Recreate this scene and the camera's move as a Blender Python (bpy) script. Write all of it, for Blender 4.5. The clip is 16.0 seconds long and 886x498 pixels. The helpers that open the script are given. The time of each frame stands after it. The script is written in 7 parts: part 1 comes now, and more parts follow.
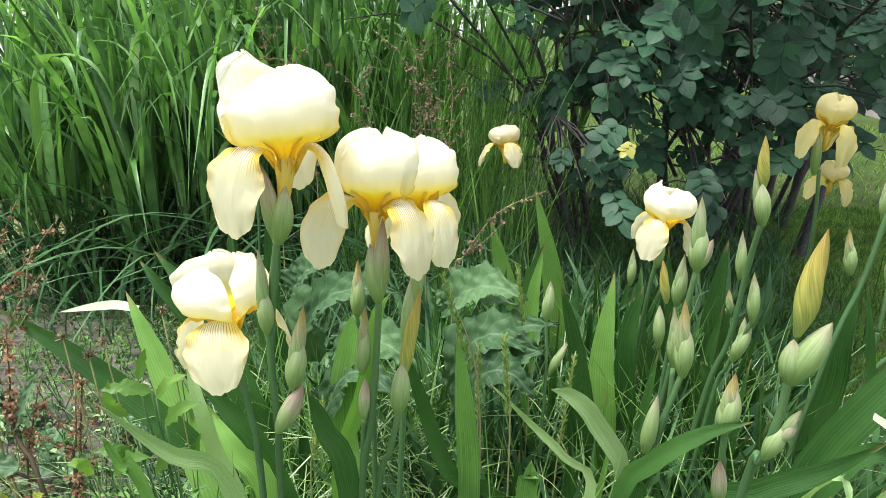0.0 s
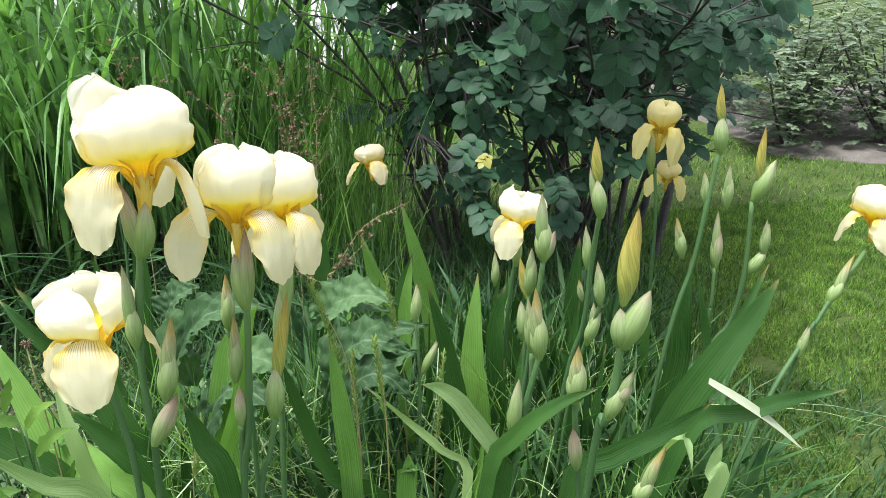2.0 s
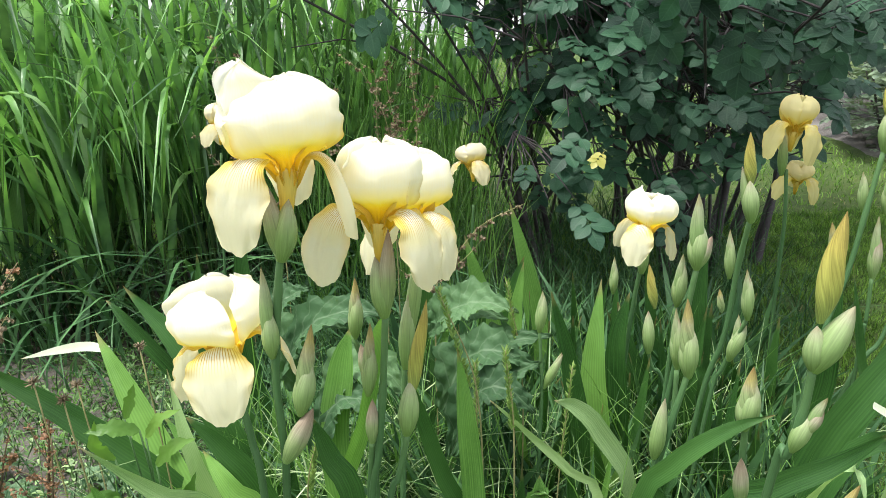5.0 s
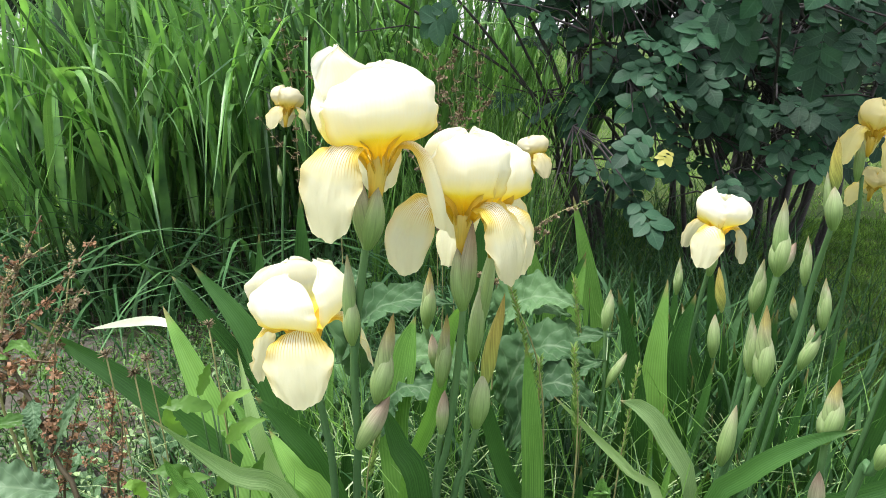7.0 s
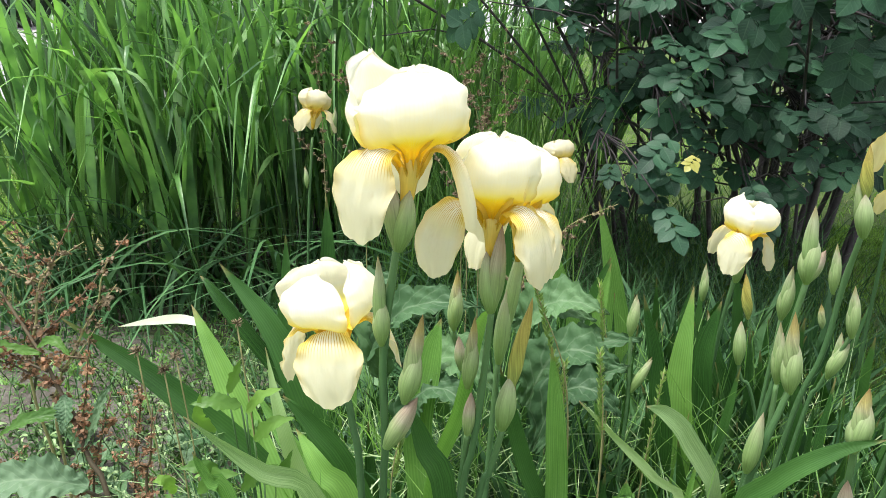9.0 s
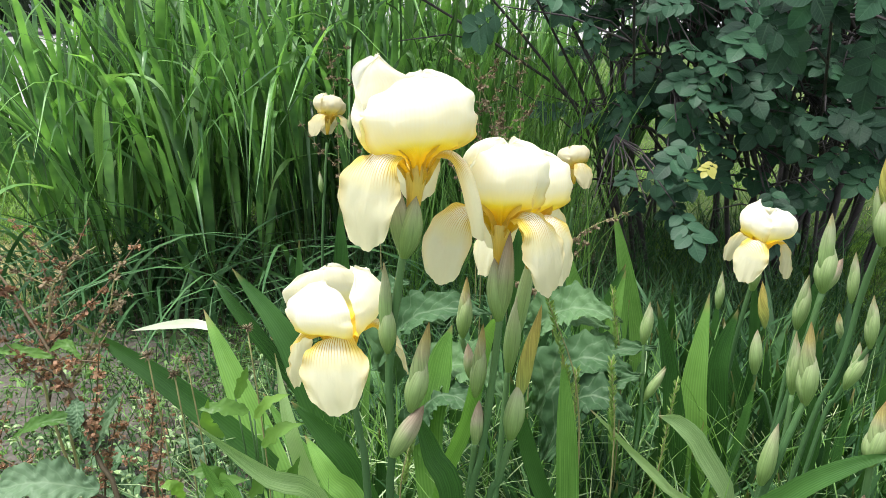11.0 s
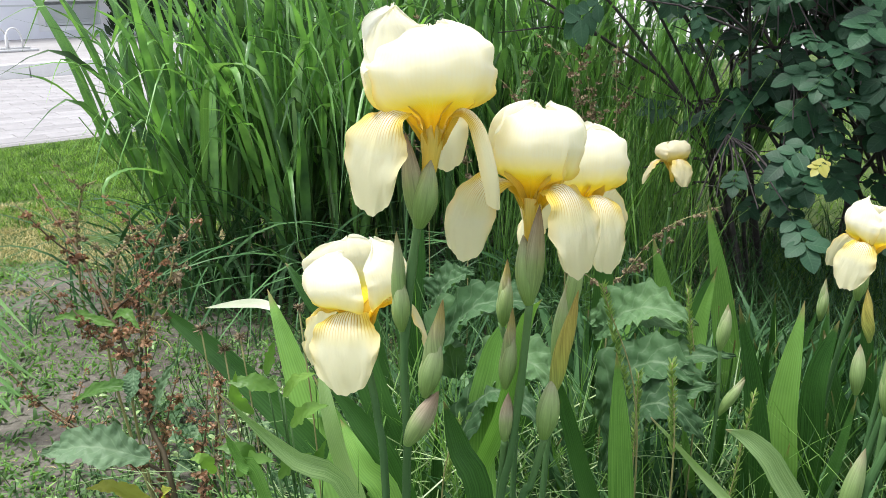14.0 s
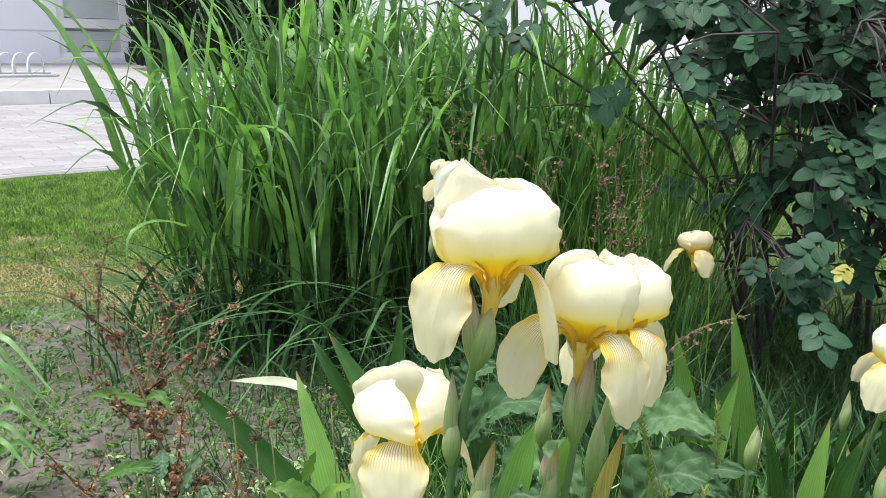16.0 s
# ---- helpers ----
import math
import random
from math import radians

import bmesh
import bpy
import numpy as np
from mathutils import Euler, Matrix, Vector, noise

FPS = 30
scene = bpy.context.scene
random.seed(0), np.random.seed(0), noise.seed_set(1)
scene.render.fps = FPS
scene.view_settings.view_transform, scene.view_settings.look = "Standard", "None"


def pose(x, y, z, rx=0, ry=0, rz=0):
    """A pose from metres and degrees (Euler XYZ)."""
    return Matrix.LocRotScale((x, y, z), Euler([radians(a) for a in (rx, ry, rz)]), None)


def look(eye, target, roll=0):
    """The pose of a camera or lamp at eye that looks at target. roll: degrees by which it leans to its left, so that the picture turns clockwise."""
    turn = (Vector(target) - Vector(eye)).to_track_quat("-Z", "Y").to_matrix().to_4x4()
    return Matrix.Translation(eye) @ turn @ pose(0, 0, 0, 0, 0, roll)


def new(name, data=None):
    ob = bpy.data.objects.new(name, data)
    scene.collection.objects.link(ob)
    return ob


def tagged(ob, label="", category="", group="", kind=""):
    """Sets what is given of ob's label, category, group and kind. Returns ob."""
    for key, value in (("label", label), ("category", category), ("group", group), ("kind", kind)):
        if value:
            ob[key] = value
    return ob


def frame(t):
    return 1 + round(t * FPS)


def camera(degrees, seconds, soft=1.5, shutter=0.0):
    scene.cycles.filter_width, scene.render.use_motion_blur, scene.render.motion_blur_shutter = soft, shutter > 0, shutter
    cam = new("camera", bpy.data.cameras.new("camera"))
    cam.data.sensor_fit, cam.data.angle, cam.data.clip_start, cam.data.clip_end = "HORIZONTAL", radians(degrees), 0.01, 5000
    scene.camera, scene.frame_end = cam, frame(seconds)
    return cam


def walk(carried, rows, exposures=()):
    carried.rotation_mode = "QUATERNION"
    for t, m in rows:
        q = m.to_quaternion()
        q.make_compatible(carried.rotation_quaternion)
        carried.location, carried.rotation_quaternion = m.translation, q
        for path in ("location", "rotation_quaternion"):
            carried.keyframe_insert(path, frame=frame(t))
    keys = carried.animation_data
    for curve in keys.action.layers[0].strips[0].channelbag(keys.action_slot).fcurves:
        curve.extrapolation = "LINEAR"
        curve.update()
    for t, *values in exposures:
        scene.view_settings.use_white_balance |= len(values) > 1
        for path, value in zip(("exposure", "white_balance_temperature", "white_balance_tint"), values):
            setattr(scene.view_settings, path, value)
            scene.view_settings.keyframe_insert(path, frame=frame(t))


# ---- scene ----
SKY_STRENGTH, SUN_STRENGTH = 0.14, 2.8
EXPOSURES = [(0.0, 1.17), (1.0, 1.15), (2.5, 1.08), (3.5, 1.08), (4.5, 1.15), (9.0, 1.16), (12.5, 1.01), (14.5, 0.93), (16.0, 0.88)]
cam = camera(59.5, 16.0, soft=0.4)
PATH = [
    (0, (0.000, 0.000, 1.000), (-0.000, 1.859, 0.261), 0.5),
    (0.5, (0.004, -0.012, 1.001), (0.129, 1.846, 0.272), 1.2),
    (1, (0.006, -0.031, 0.994), (0.225, 1.828, 0.290), 0.6),
    (1.5, (-0.000, -0.034, 0.997), (0.268, 1.823, 0.304), 0.5),
    (2, (0.020, -0.061, 0.996), (0.320, 1.797, 0.320), -0.4),
    (2.5, (0.020, -0.049, 0.984), (0.349, 1.812, 0.330), -1.0),
    (3, (0.002, -0.048, 0.981), (0.362, 1.809, 0.332), -1.1),
    (3.5, (-0.009, -0.028, 0.979), (0.348, 1.827, 0.324), -1.1),
    (4, (-0.050, -0.005, 0.979), (0.270, 1.856, 0.321), -1.3),
    (4.5, (-0.050, 0.011, 0.974), (0.150, 1.888, 0.312), -2.0),
    (7, (-0.093, 0.025, 0.977), (-0.057, 1.900, 0.282), 0.3),
    (7.5, (-0.092, 0.021, 0.978), (-0.080, 1.899, 0.292), 0.5),
    (8, (-0.099, 0.014, 0.982), (-0.092, 1.891, 0.292), 0.8),
    (8.5, (-0.094, 0.017, 0.979), (-0.107, 1.896, 0.294), 0.6),
    (9, (-0.101, 0.019, 0.979), (-0.118, 1.897, 0.291), 0.5),
    (11.5, (-0.090, 0.028, 0.977), (-0.164, 1.911, 0.304), 0.3),
    (12, (-0.090, 0.034, 0.972), (-0.188, 1.915, 0.301), 0.3),
    (12.5, (-0.070, 0.049, 0.964), (-0.300, 1.917, 0.289), -1.0),
    (13, (-0.055, 0.052, 0.955), (-0.359, 1.912, 0.284), -1.1),
    (13.5, (-0.035, 0.067, 0.948), (-0.389, 1.921, 0.284), -1.1),
    (14, (-0.012, 0.078, 0.932), (-0.392, 1.929, 0.276), -0.3),
    (14.5, (-0.006, 0.087, 0.924), (-0.395, 1.938, 0.275), 0.7),
    (15, (-0.008, 0.078, 0.932), (-0.396, 1.934, 0.295), 1.6),
    (15.5, (-0.040, 0.083, 0.998), (-0.438, 1.950, 0.403), 2.0),
    (16, (-0.058, 0.075, 1.017), (-0.450, 1.952, 0.449), 2.5),
]
walk(cam, [(t, look(eye, target, roll)) for t, eye, target, roll in PATH], EXPOSURES)

# ---- light ----
SUN_AZ, SUN_EL = radians(240), radians(73)
world = bpy.data.worlds.new("overcast_sky")
scene.world = world
world.use_nodes = True
wn = world.node_tree.nodes
wl = world.node_tree.links
sky = wn.new("ShaderNodeTexSky")
sky.sky_type = "NISHITA"
sky.sun_disc = False
sky.sun_elevation = SUN_EL
sky.sun_rotation = SUN_AZ
sky.air_density, sky.dust_density, sky.ozone_density = 1.0, 4.0, 1.0
soften = wn.new("ShaderNodeHueSaturation")
soften.inputs["Saturation"].default_value = 0.25
wl.new(sky.outputs["Color"], soften.inputs["Color"])
cloud = wn.new("ShaderNodeMix")
cloud.data_type = "RGBA"
cloud.inputs[0].default_value = 0.6
cloud.inputs[7].default_value = (4.8, 5.05, 5.7, 1)
wl.new(soften.outputs["Color"], cloud.inputs[6])
wl.new(cloud.outputs[2], wn["Background"].inputs["Color"])
wn["Background"].inputs["Strength"].default_value = SKY_STRENGTH
sun = new("sun", bpy.data.lights.new("sun", "SUN"))
sun.data.energy, sun.data.angle, sun.data.color = SUN_STRENGTH, radians(16), (1.0, 0.985, 0.93)
sun_way = Vector((math.sin(SUN_AZ) * math.cos(SUN_EL), math.cos(SUN_AZ) * math.cos(SUN_EL), math.sin(SUN_EL)))
sun.matrix_world = look(sun_way * 30, (0, 0, 0))


# ---- materials ----
def node_mat(name):
    m = bpy.data.materials.new(name)
    m.use_nodes = True
    nt = m.node_tree
    return m, nt.nodes, nt.links, nt.nodes["Principled BSDF"]


def ramp(nodes, stops):
    r = nodes.new("ShaderNodeValToRGB")
    el = r.color_ramp.elements
    while len(el) < len(stops):
        el.new(0.5)
    for e, (p, c) in zip(el, stops):
        e.position, e.color = p, (*c, 1) if len(c) == 3 else c
    return r


def noise_tex(nodes, links, scale, detail=3.0, vec=None, rough=0.55, stretch=None):
    n = nodes.new("ShaderNodeTexNoise")
    n.inputs["Scale"].default_value, n.inputs["Detail"].default_value, n.inputs["Roughness"].default_value = scale, detail, rough
    if vec is not None:
        if stretch:
            mp = nodes.new("ShaderNodeMapping")
            mp.inputs["Scale"].default_value = stretch
            links.new(vec, mp.inputs["Vector"])
            vec = mp.outputs["Vector"]
        links.new(vec, n.inputs["Vector"])
    return n


def mix_col(nodes, links, fac, a, b, mode="MIX"):
    m = nodes.new("ShaderNodeMix")
    m.data_type, m.blend_type = "RGBA", mode
    for sock, v in ((m.inputs[0], fac), (m.inputs[6], a), (m.inputs[7], b)):
        if hasattr(v, "links"):
            links.new(v, sock)
        elif isinstance(v, (int, float)):
            sock.default_value = v
        else:
            sock.default_value = (*v, 1)
    return m.outputs[2]


def calc(nodes, links, op, a, b=0.0, c=None):
    m = nodes.new("ShaderNodeMath")
    m.operation = op
    for i, v in enumerate((a, b) if c is None else (a, b, c)):
        if hasattr(v, "links"):
            links.new(v, m.inputs[i])
        else:
            m.inputs[i].default_value = v
    return m.outputs[0]


def finish(m, nodes, links, bsdf, col, rough=0.5, spec=0.4, thin=0.0, thin_col=None, bump=None, bump_d=0.001, bump_s=0.5):
    """Joins a colour to the surface; thin: the share of light that passes through a leaf or petal."""
    if hasattr(col, "links"):
        links.new(col, bsdf.inputs["Base Color"])
    else:
        bsdf.inputs["Base Color"].default_value = (*col, 1)
    if hasattr(rough, "links"):
        links.new(rough, bsdf.inputs["Roughness"])
    else:
        bsdf.inputs["Roughness"].default_value = rough
    bsdf.inputs["Specular IOR Level"].default_value = spec
    if bump is not None:
        b = nodes.new("ShaderNodeBump")
        b.inputs["Strength"].default_value, b.inputs["Distance"].default_value = bump_s, bump_d
        links.new(bump, b.inputs["Height"])
        links.new(b.outputs["Normal"], bsdf.inputs["Normal"])
    if thin:
        tr = nodes.new("ShaderNodeBsdfTranslucent")
        tc = col if thin_col is None else thin_col
        if hasattr(tc, "links"):
            links.new(tc, tr.inputs["Color"])
        else:
            tr.inputs["Color"].default_value = (*tc, 1)
        ms = nodes.new("ShaderNodeMixShader")
        ms.inputs[0].default_value = thin
        links.new(bsdf.outputs[0], ms.inputs[1])
        links.new(tr.outputs[0], ms.inputs[2])
        links.new(ms.outputs[0], nodes["Material Output"].inputs["Surface"])
    return m


def uv_socks(nodes, links):
    tc = nodes.new("ShaderNodeTexCoord")
    sep = nodes.new("ShaderNodeSeparateXYZ")
    links.new(tc.outputs["UV"], sep.inputs[0])
    return tc.outputs["UV"], sep.outputs[0], sep.outputs[1], tc.outputs["Object"]


def leaf_mat(name, dark, light, thin=0.3, rough=0.45, spec=0.4, ribs=0.0, tip=None, bloom=0.0, thin_boost=(1.25, 1.45, 0.6), vary=0.35, island=False, crinkle=False, veins=False):
    """A leaf: two greens by noise, a shade of its own for each leaf, ribs along it, a pale waxy bloom, a dried tip."""
    m, n, l, b = node_mat(name)
    uv, u, v, ob = uv_socks(n, l)
    big = noise_tex(n, l, 9.0, 3, ob)
    col = mix_col(n, l, ramp_fac(n, l, big.outputs[0], 0.3, 0.7), dark, light)
    if island:
        g = n.new("ShaderNodeNewGeometry")
        rnd = g.outputs["Random Per Island"]
    else:
        rnd = n.new("ShaderNodeObjectInfo").outputs["Random"]
    hs = n.new("ShaderNodeHueSaturation")
    l.new(calc(n, l, "MULTIPLY_ADD", rnd, vary * 1.6, 1 - vary * 0.8), hs.inputs["Value"])
    l.new(calc(n, l, "MULTIPLY_ADD", rnd, -0.025, 0.512), hs.inputs["Hue"])
    l.new(col, hs.inputs["Color"])
    col = hs.outputs[0]
    height = None
    if ribs:
        wv = n.new("ShaderNodeTexWave")
        wv.bands_direction = "X"
        wv.inputs["Scale"].default_value, wv.inputs["Distortion"].default_value, wv.inputs["Detail"].default_value = ribs, 1.2, 3.0
        l.new(uv, wv.inputs["Vector"])
        height = wv.outputs["Fac"]
        fine = noise_tex(n, l, 1.0, 2, uv, stretch=(60, 3, 1))
        col = mix_col(n, l, calc(n, l, "MULTIPLY", ramp_fac(n, l, fine.outputs[0], 0.42, 0.58), 0.8), col, light)
        col = mix_col(n, l, calc(n, l, "MULTIPLY", height, 0.28), col, dark)
    if bloom:
        sp = noise_tex(n, l, 40.0, 4, ob)
        col = mix_col(n, l, calc(n, l, "MULTIPLY", sp.outputs[0], bloom), col, (0.42, 0.52, 0.42))
    if tip is not None:
        t = ramp_fac(n, l, v, 0.93, 0.995)
        col = mix_col(n, l, t, col, tip)
    tcol = mix_col(n, l, 1.0, col, thin_boost, "MULTIPLY")
    if crinkle:
        off = calc(n, l, "ABSOLUTE", calc(n, l, "MULTIPLY_ADD", u, 2.0, -1.0))
        wob = calc(n, l, "MULTIPLY", big.outputs[0], 0.10)
        side = calc(n, l, "FRACT", calc(n, l, "MULTIPLY", calc(n, l, "ADD", calc(n, l, "SUBTRACT", v, calc(n, l, "MULTIPLY", off, 0.22)), wob), 8.0))
        ridge = calc(n, l, "ABSOLUTE", calc(n, l, "SUBTRACT", side, 0.5))
        mid = calc(n, l, "SUBTRACT", 1.0, ramp_fac(n, l, off, 0.02, 0.07))
        lines = calc(n, l, "MAXIMUM", mid, calc(n, l, "MULTIPLY", calc(n, l, "SUBTRACT", 1.0, ramp_fac(n, l, ridge, 0.02, 0.09)), 0.6))
        col = mix_col(n, l, calc(n, l, "MULTIPLY", lines, 0.32), col, (0.26, 0.36, 0.22))
        height = calc(n, l, "MULTIPLY_ADD", noise_tex(n, l, 140.0, 4, ob).outputs[0], 0.6, ridge)
        return finish(m, n, l, b, col, rough, spec, thin, tcol, height, 0.0022, 0.6)
    if veins:
        off = calc(n, l, "ABSOLUTE", calc(n, l, "MULTIPLY_ADD", u, 2.0, -1.0))
        side = calc(n, l, "FRACT", calc(n, l, "MULTIPLY", calc(n, l, "SUBTRACT", v, calc(n, l, "MULTIPLY", off, 0.18)), 9.0))
        ridge = calc(n, l, "ABSOLUTE", calc(n, l, "SUBTRACT", side, 0.5))
        mid = calc(n, l, "SUBTRACT", 1.0, ramp_fac(n, l, off, 0.02, 0.10))
        lines = calc(n, l, "MAXIMUM", mid, calc(n, l, "MULTIPLY", calc(n, l, "SUBTRACT", 1.0, ramp_fac(n, l, ridge, 0.03, 0.16)), 0.5))
        col = mix_col(n, l, calc(n, l, "MULTIPLY", lines, 0.22), col, (0.13, 0.24, 0.14))
        height = calc(n, l, "MULTIPLY_ADD", ridge, 1.0, calc(n, l, "MULTIPLY", mid, -0.6))
    if height is None:
        height = noise_tex(n, l, 120.0, 2, ob).outputs[0]
    return finish(m, n, l, b, col, rough, spec, thin, tcol, height, 0.0002 if ribs else 0.0007 if veins else 0.0014, 0.6)


def ramp_fac(nodes, links, sock, lo, hi):
    mr = nodes.new("ShaderNodeMapRange")
    mr.inputs[1].default_value, mr.inputs[2].default_value = lo, hi
    links.new(sock, mr.inputs[0])
    return mr.outputs[0]


def petal_mat(name, fall, yellow=0.0, tint=(0.74, 0.64, 0.17)):
    """Cream petal: golden towards its foot, fine radial veins, browner veins on the shoulder of a fall."""
    m, n, l, b = node_mat(name)
    uv, u, v, ob = uv_socks(n, l)
    stain = noise_tex(n, l, 30.0, 3, ob)
    vv = calc(n, l, "ADD", v, calc(n, l, "MULTIPLY", calc(n, l, "SUBTRACT", stain.outputs[0], 0.5), 0.16))
    if fall:
        r = ramp(n, [(0.0, (0.74, 0.46, 0.012)), (0.34, (0.88, 0.64, 0.04)), (0.50, (0.88, 0.72, 0.16)), (0.60, (0.82, 0.77, 0.45)), (0.72, (0.78, 0.765, 0.57)), (1.0, (0.79, 0.765, 0.53))])
    else:
        r = ramp(n, [(0.0, (0.74, 0.46, 0.012)), (0.24, (0.94, 0.66, 0.015)), (0.36, (0.96, 0.78, 0.05)), (0.44, (0.96, 0.86, 0.25)), (0.52, (0.93, 0.88, 0.56)), (0.60, (0.885, 0.885, 0.78)), (1.0, (0.86, 0.87, 0.78))])
    l.new(vv, r.inputs[0])
    col = r.outputs[0]
    edge = calc(n, l, "ABSOLUTE", calc(n, l, "MULTIPLY_ADD", u, 2.0, -1.0))
    # veins fan out from the foot
    wv = n.new("ShaderNodeTexWave")
    wv.bands_direction = "X"
    wv.inputs["Scale"].default_value, wv.inputs["Distortion"].default_value, wv.inputs["Detail"].default_value = (6.5 if fall else 10.0), 2.6, 3.0
    l.new(uv, wv.inputs["Vector"])
    line = ramp_fac(n, l, wv.outputs["Fac"], 0.55, 0.95)
    if fall:
        mask = calc(n, l, "MULTIPLY", ramp_fac(n, l, v, 0.24, 0.34), calc(n, l, "SUBTRACT", 1.0, ramp_fac(n, l, v, 0.50, 0.66)))
        pale = mix_col(n, l, calc(n, l, "MULTIPLY", mask, calc(n, l, "SUBTRACT", 1.0, ramp_fac(n, l, edge, 0.3, 0.75))), col, (0.93, 0.91, 0.80))
        col = mix_col(n, l, calc(n, l, "MULTIPLY", calc(n, l, "MULTIPLY", line, mask), 0.9), pale, (0.62, 0.36, 0.02))
        rim = calc(n, l, "MULTIPLY", ramp_fac(n, l, edge, 0.62, 1.0), calc(n, l, "SUBTRACT", 1.0, ramp_fac(n, l, v, 0.72, 1.0)))
        col = mix_col(n, l, calc(n, l, "MULTIPLY", rim, 0.55), col, (0.82, 0.63, 0.20))
        bruise = ramp_fac(n, l, noise_tex(n, l, 22.0, 4, ob, 0.65).outputs[0], 0.62, 0.78)
        col = mix_col(n, l, calc(n, l, "MULTIPLY", bruise, 0.35), col, (0.62, 0.48, 0.26))
    else:
        col = mix_col(n, l, calc(n, l, "MULTIPLY", line, 0.10), col, (0.88, 0.80, 0.55))
        rim = ramp_fac(n, l, edge, 0.86, 1.0)
        col = mix_col(n, l, calc(n, l, "MULTIPLY", rim, calc(n, l, "SUBTRACT", 1.0, ramp_fac(n, l, v, 0.4, 0.7))), col, (0.85, 0.65, 0.14))
    # tint of the yellow variety, or shade mixed into the shaded petals
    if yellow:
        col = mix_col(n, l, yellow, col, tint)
    crepe = noise_tex(n, l, 1.0, 4, uv, stretch=(14, 7, 1))
    relief = calc(n, l, "MULTIPLY_ADD", wv.outputs["Fac"], 0.02, crepe.outputs[0])
    return finish(m, n, l, b, col, 0.6, 0.2, 0.5, mix_col(n, l, 1.0, col, (1.0, 0.97, 0.86), "MULTIPLY"), relief, 0.0018, 0.6)


def grad_mat(name, stops, rough=0.5, thin=0.0, streak=0.25, spec=0.35, coil=0.0):
    """A colour that runs along the length of a part (v), with streaks and blotches."""
    m, n, l, b = node_mat(name)
    uv, u, v, ob = uv_socks(n, l)
    nz = noise_tex(n, l, 60.0, 3, ob)
    vv = calc(n, l, "ADD", v, calc(n, l, "MULTIPLY", calc(n, l, "SUBTRACT", nz.outputs[0], 0.5), 0.25))
    r = ramp(n, stops)
    l.new(vv, r.inputs[0])
    way = uv
    if coil:
        cb = n.new("ShaderNodeCombineXYZ")
        l.new(calc(n, l, "MULTIPLY_ADD", v, coil, u), cb.inputs[0])
        l.new(v, cb.inputs[1])
        way = cb.outputs[0]
    st = noise_tex(n, l, 1.0, 3, way, stretch=(34, 2.5, 1))
    hs = n.new("ShaderNodeHueSaturation")
    l.new(calc(n, l, "MULTIPLY_ADD", st.outputs[0], streak * 2, 1 - streak), hs.inputs["Value"])
    l.new(r.outputs[0], hs.inputs["Color"])
    return finish(m, n, l, b, hs.outputs[0], rough, spec, thin, hs.outputs[0], st.outputs[0], 0.0006, 0.5)


def blotch_mat(name, stops, scale, rough=0.85, bump_d=0.004, fine=90.0, spec=0.3, bump_s=0.7, own=0.0):
    """Earth, bark, plaster and the like: a ramp over coarse noise, relief by finer noise."""
    m, n, l, b = node_mat(name)
    tc = n.new("ShaderNodeTexCoord").outputs["Object"]
    a = noise_tex(n, l, scale, 6, tc, 0.62)
    f = noise_tex(n, l, fine, 5, tc, 0.6)
    s = calc(n, l, "MULTIPLY_ADD", f.outputs[0], 0.35, calc(n, l, "MULTIPLY", a.outputs[0], 0.65))
    r = ramp(n, stops)
    l.new(s, r.inputs[0])
    col = r.outputs[0]
    if own:
        hs = n.new("ShaderNodeHueSaturation")
        l.new(calc(n, l, "MULTIPLY_ADD", n.new("ShaderNodeObjectInfo").outputs["Random"], own, 1 - own / 2), hs.inputs["Value"])
        l.new(col, hs.inputs["Color"])
        col = hs.outputs[0]
    return finish(m, n, l, b, col, rough, spec, 0.0, None, f.outputs[0], bump_d, bump_s)


M_STANDARD = petal_mat("iris_standard", False)
M_FALL = petal_mat("iris_fall", True)
M_STANDARDYELLOW = petal_mat("yellow_standard", False, 0.6)
M_FALLYELLOW = petal_mat("yellow_fall", True, 0.6)
# shade is mixed into the petal colour for the two small back flowers
M_STANDARDSHADE = petal_mat("shaded_standard", False, 0.45, (0.55, 0.48, 0.24))
M_FALLSHADE = petal_mat("shaded_fall", True, 0.45, (0.52, 0.44, 0.20))
M_STYLE = grad_mat("iris_style", [(0.0, (0.55, 0.36, 0.03)), (0.5, (0.75, 0.52, 0.07)), (1.0, (0.83, 0.68, 0.2))], 0.5, 0.2)
M_STEM = grad_mat("iris_stem", [(0.0, (0.05, 0.11, 0.04)), (0.6, (0.065, 0.145, 0.055)), (1.0, (0.10, 0.19, 0.07))], 0.5, 0.0, 0.3, 0.25)
M_SHEATH = grad_mat("bud_sheath", [(0.0, (0.19, 0.32, 0.08)), (0.45, (0.29, 0.42, 0.16)), (0.7, (0.38, 0.48, 0.23)), (0.86, (0.42, 0.45, 0.27)), (1.0, (0.36, 0.30, 0.20))], 0.42, 0.25, 0.5)
M_PAPER = grad_mat("papery_sheath", [(0.0, (0.22, 0.36, 0.11)), (0.4, (0.32, 0.41, 0.18)), (0.6, (0.42, 0.40, 0.27)), (0.8, (0.40, 0.32, 0.24)), (1.0, (0.28, 0.19, 0.13))], 0.55, 0.25, 0.6)
M_BUD = grad_mat("iris_bud", [(0.0, (0.26, 0.34, 0.09)), (0.35, (0.37, 0.38, 0.09)), (0.7, (0.43, 0.37, 0.09)), (0.9, (0.38, 0.30, 0.08)), (1.0, (0.30, 0.21, 0.06))], 0.5, 0.2, 0.9, 0.3, 0.6)
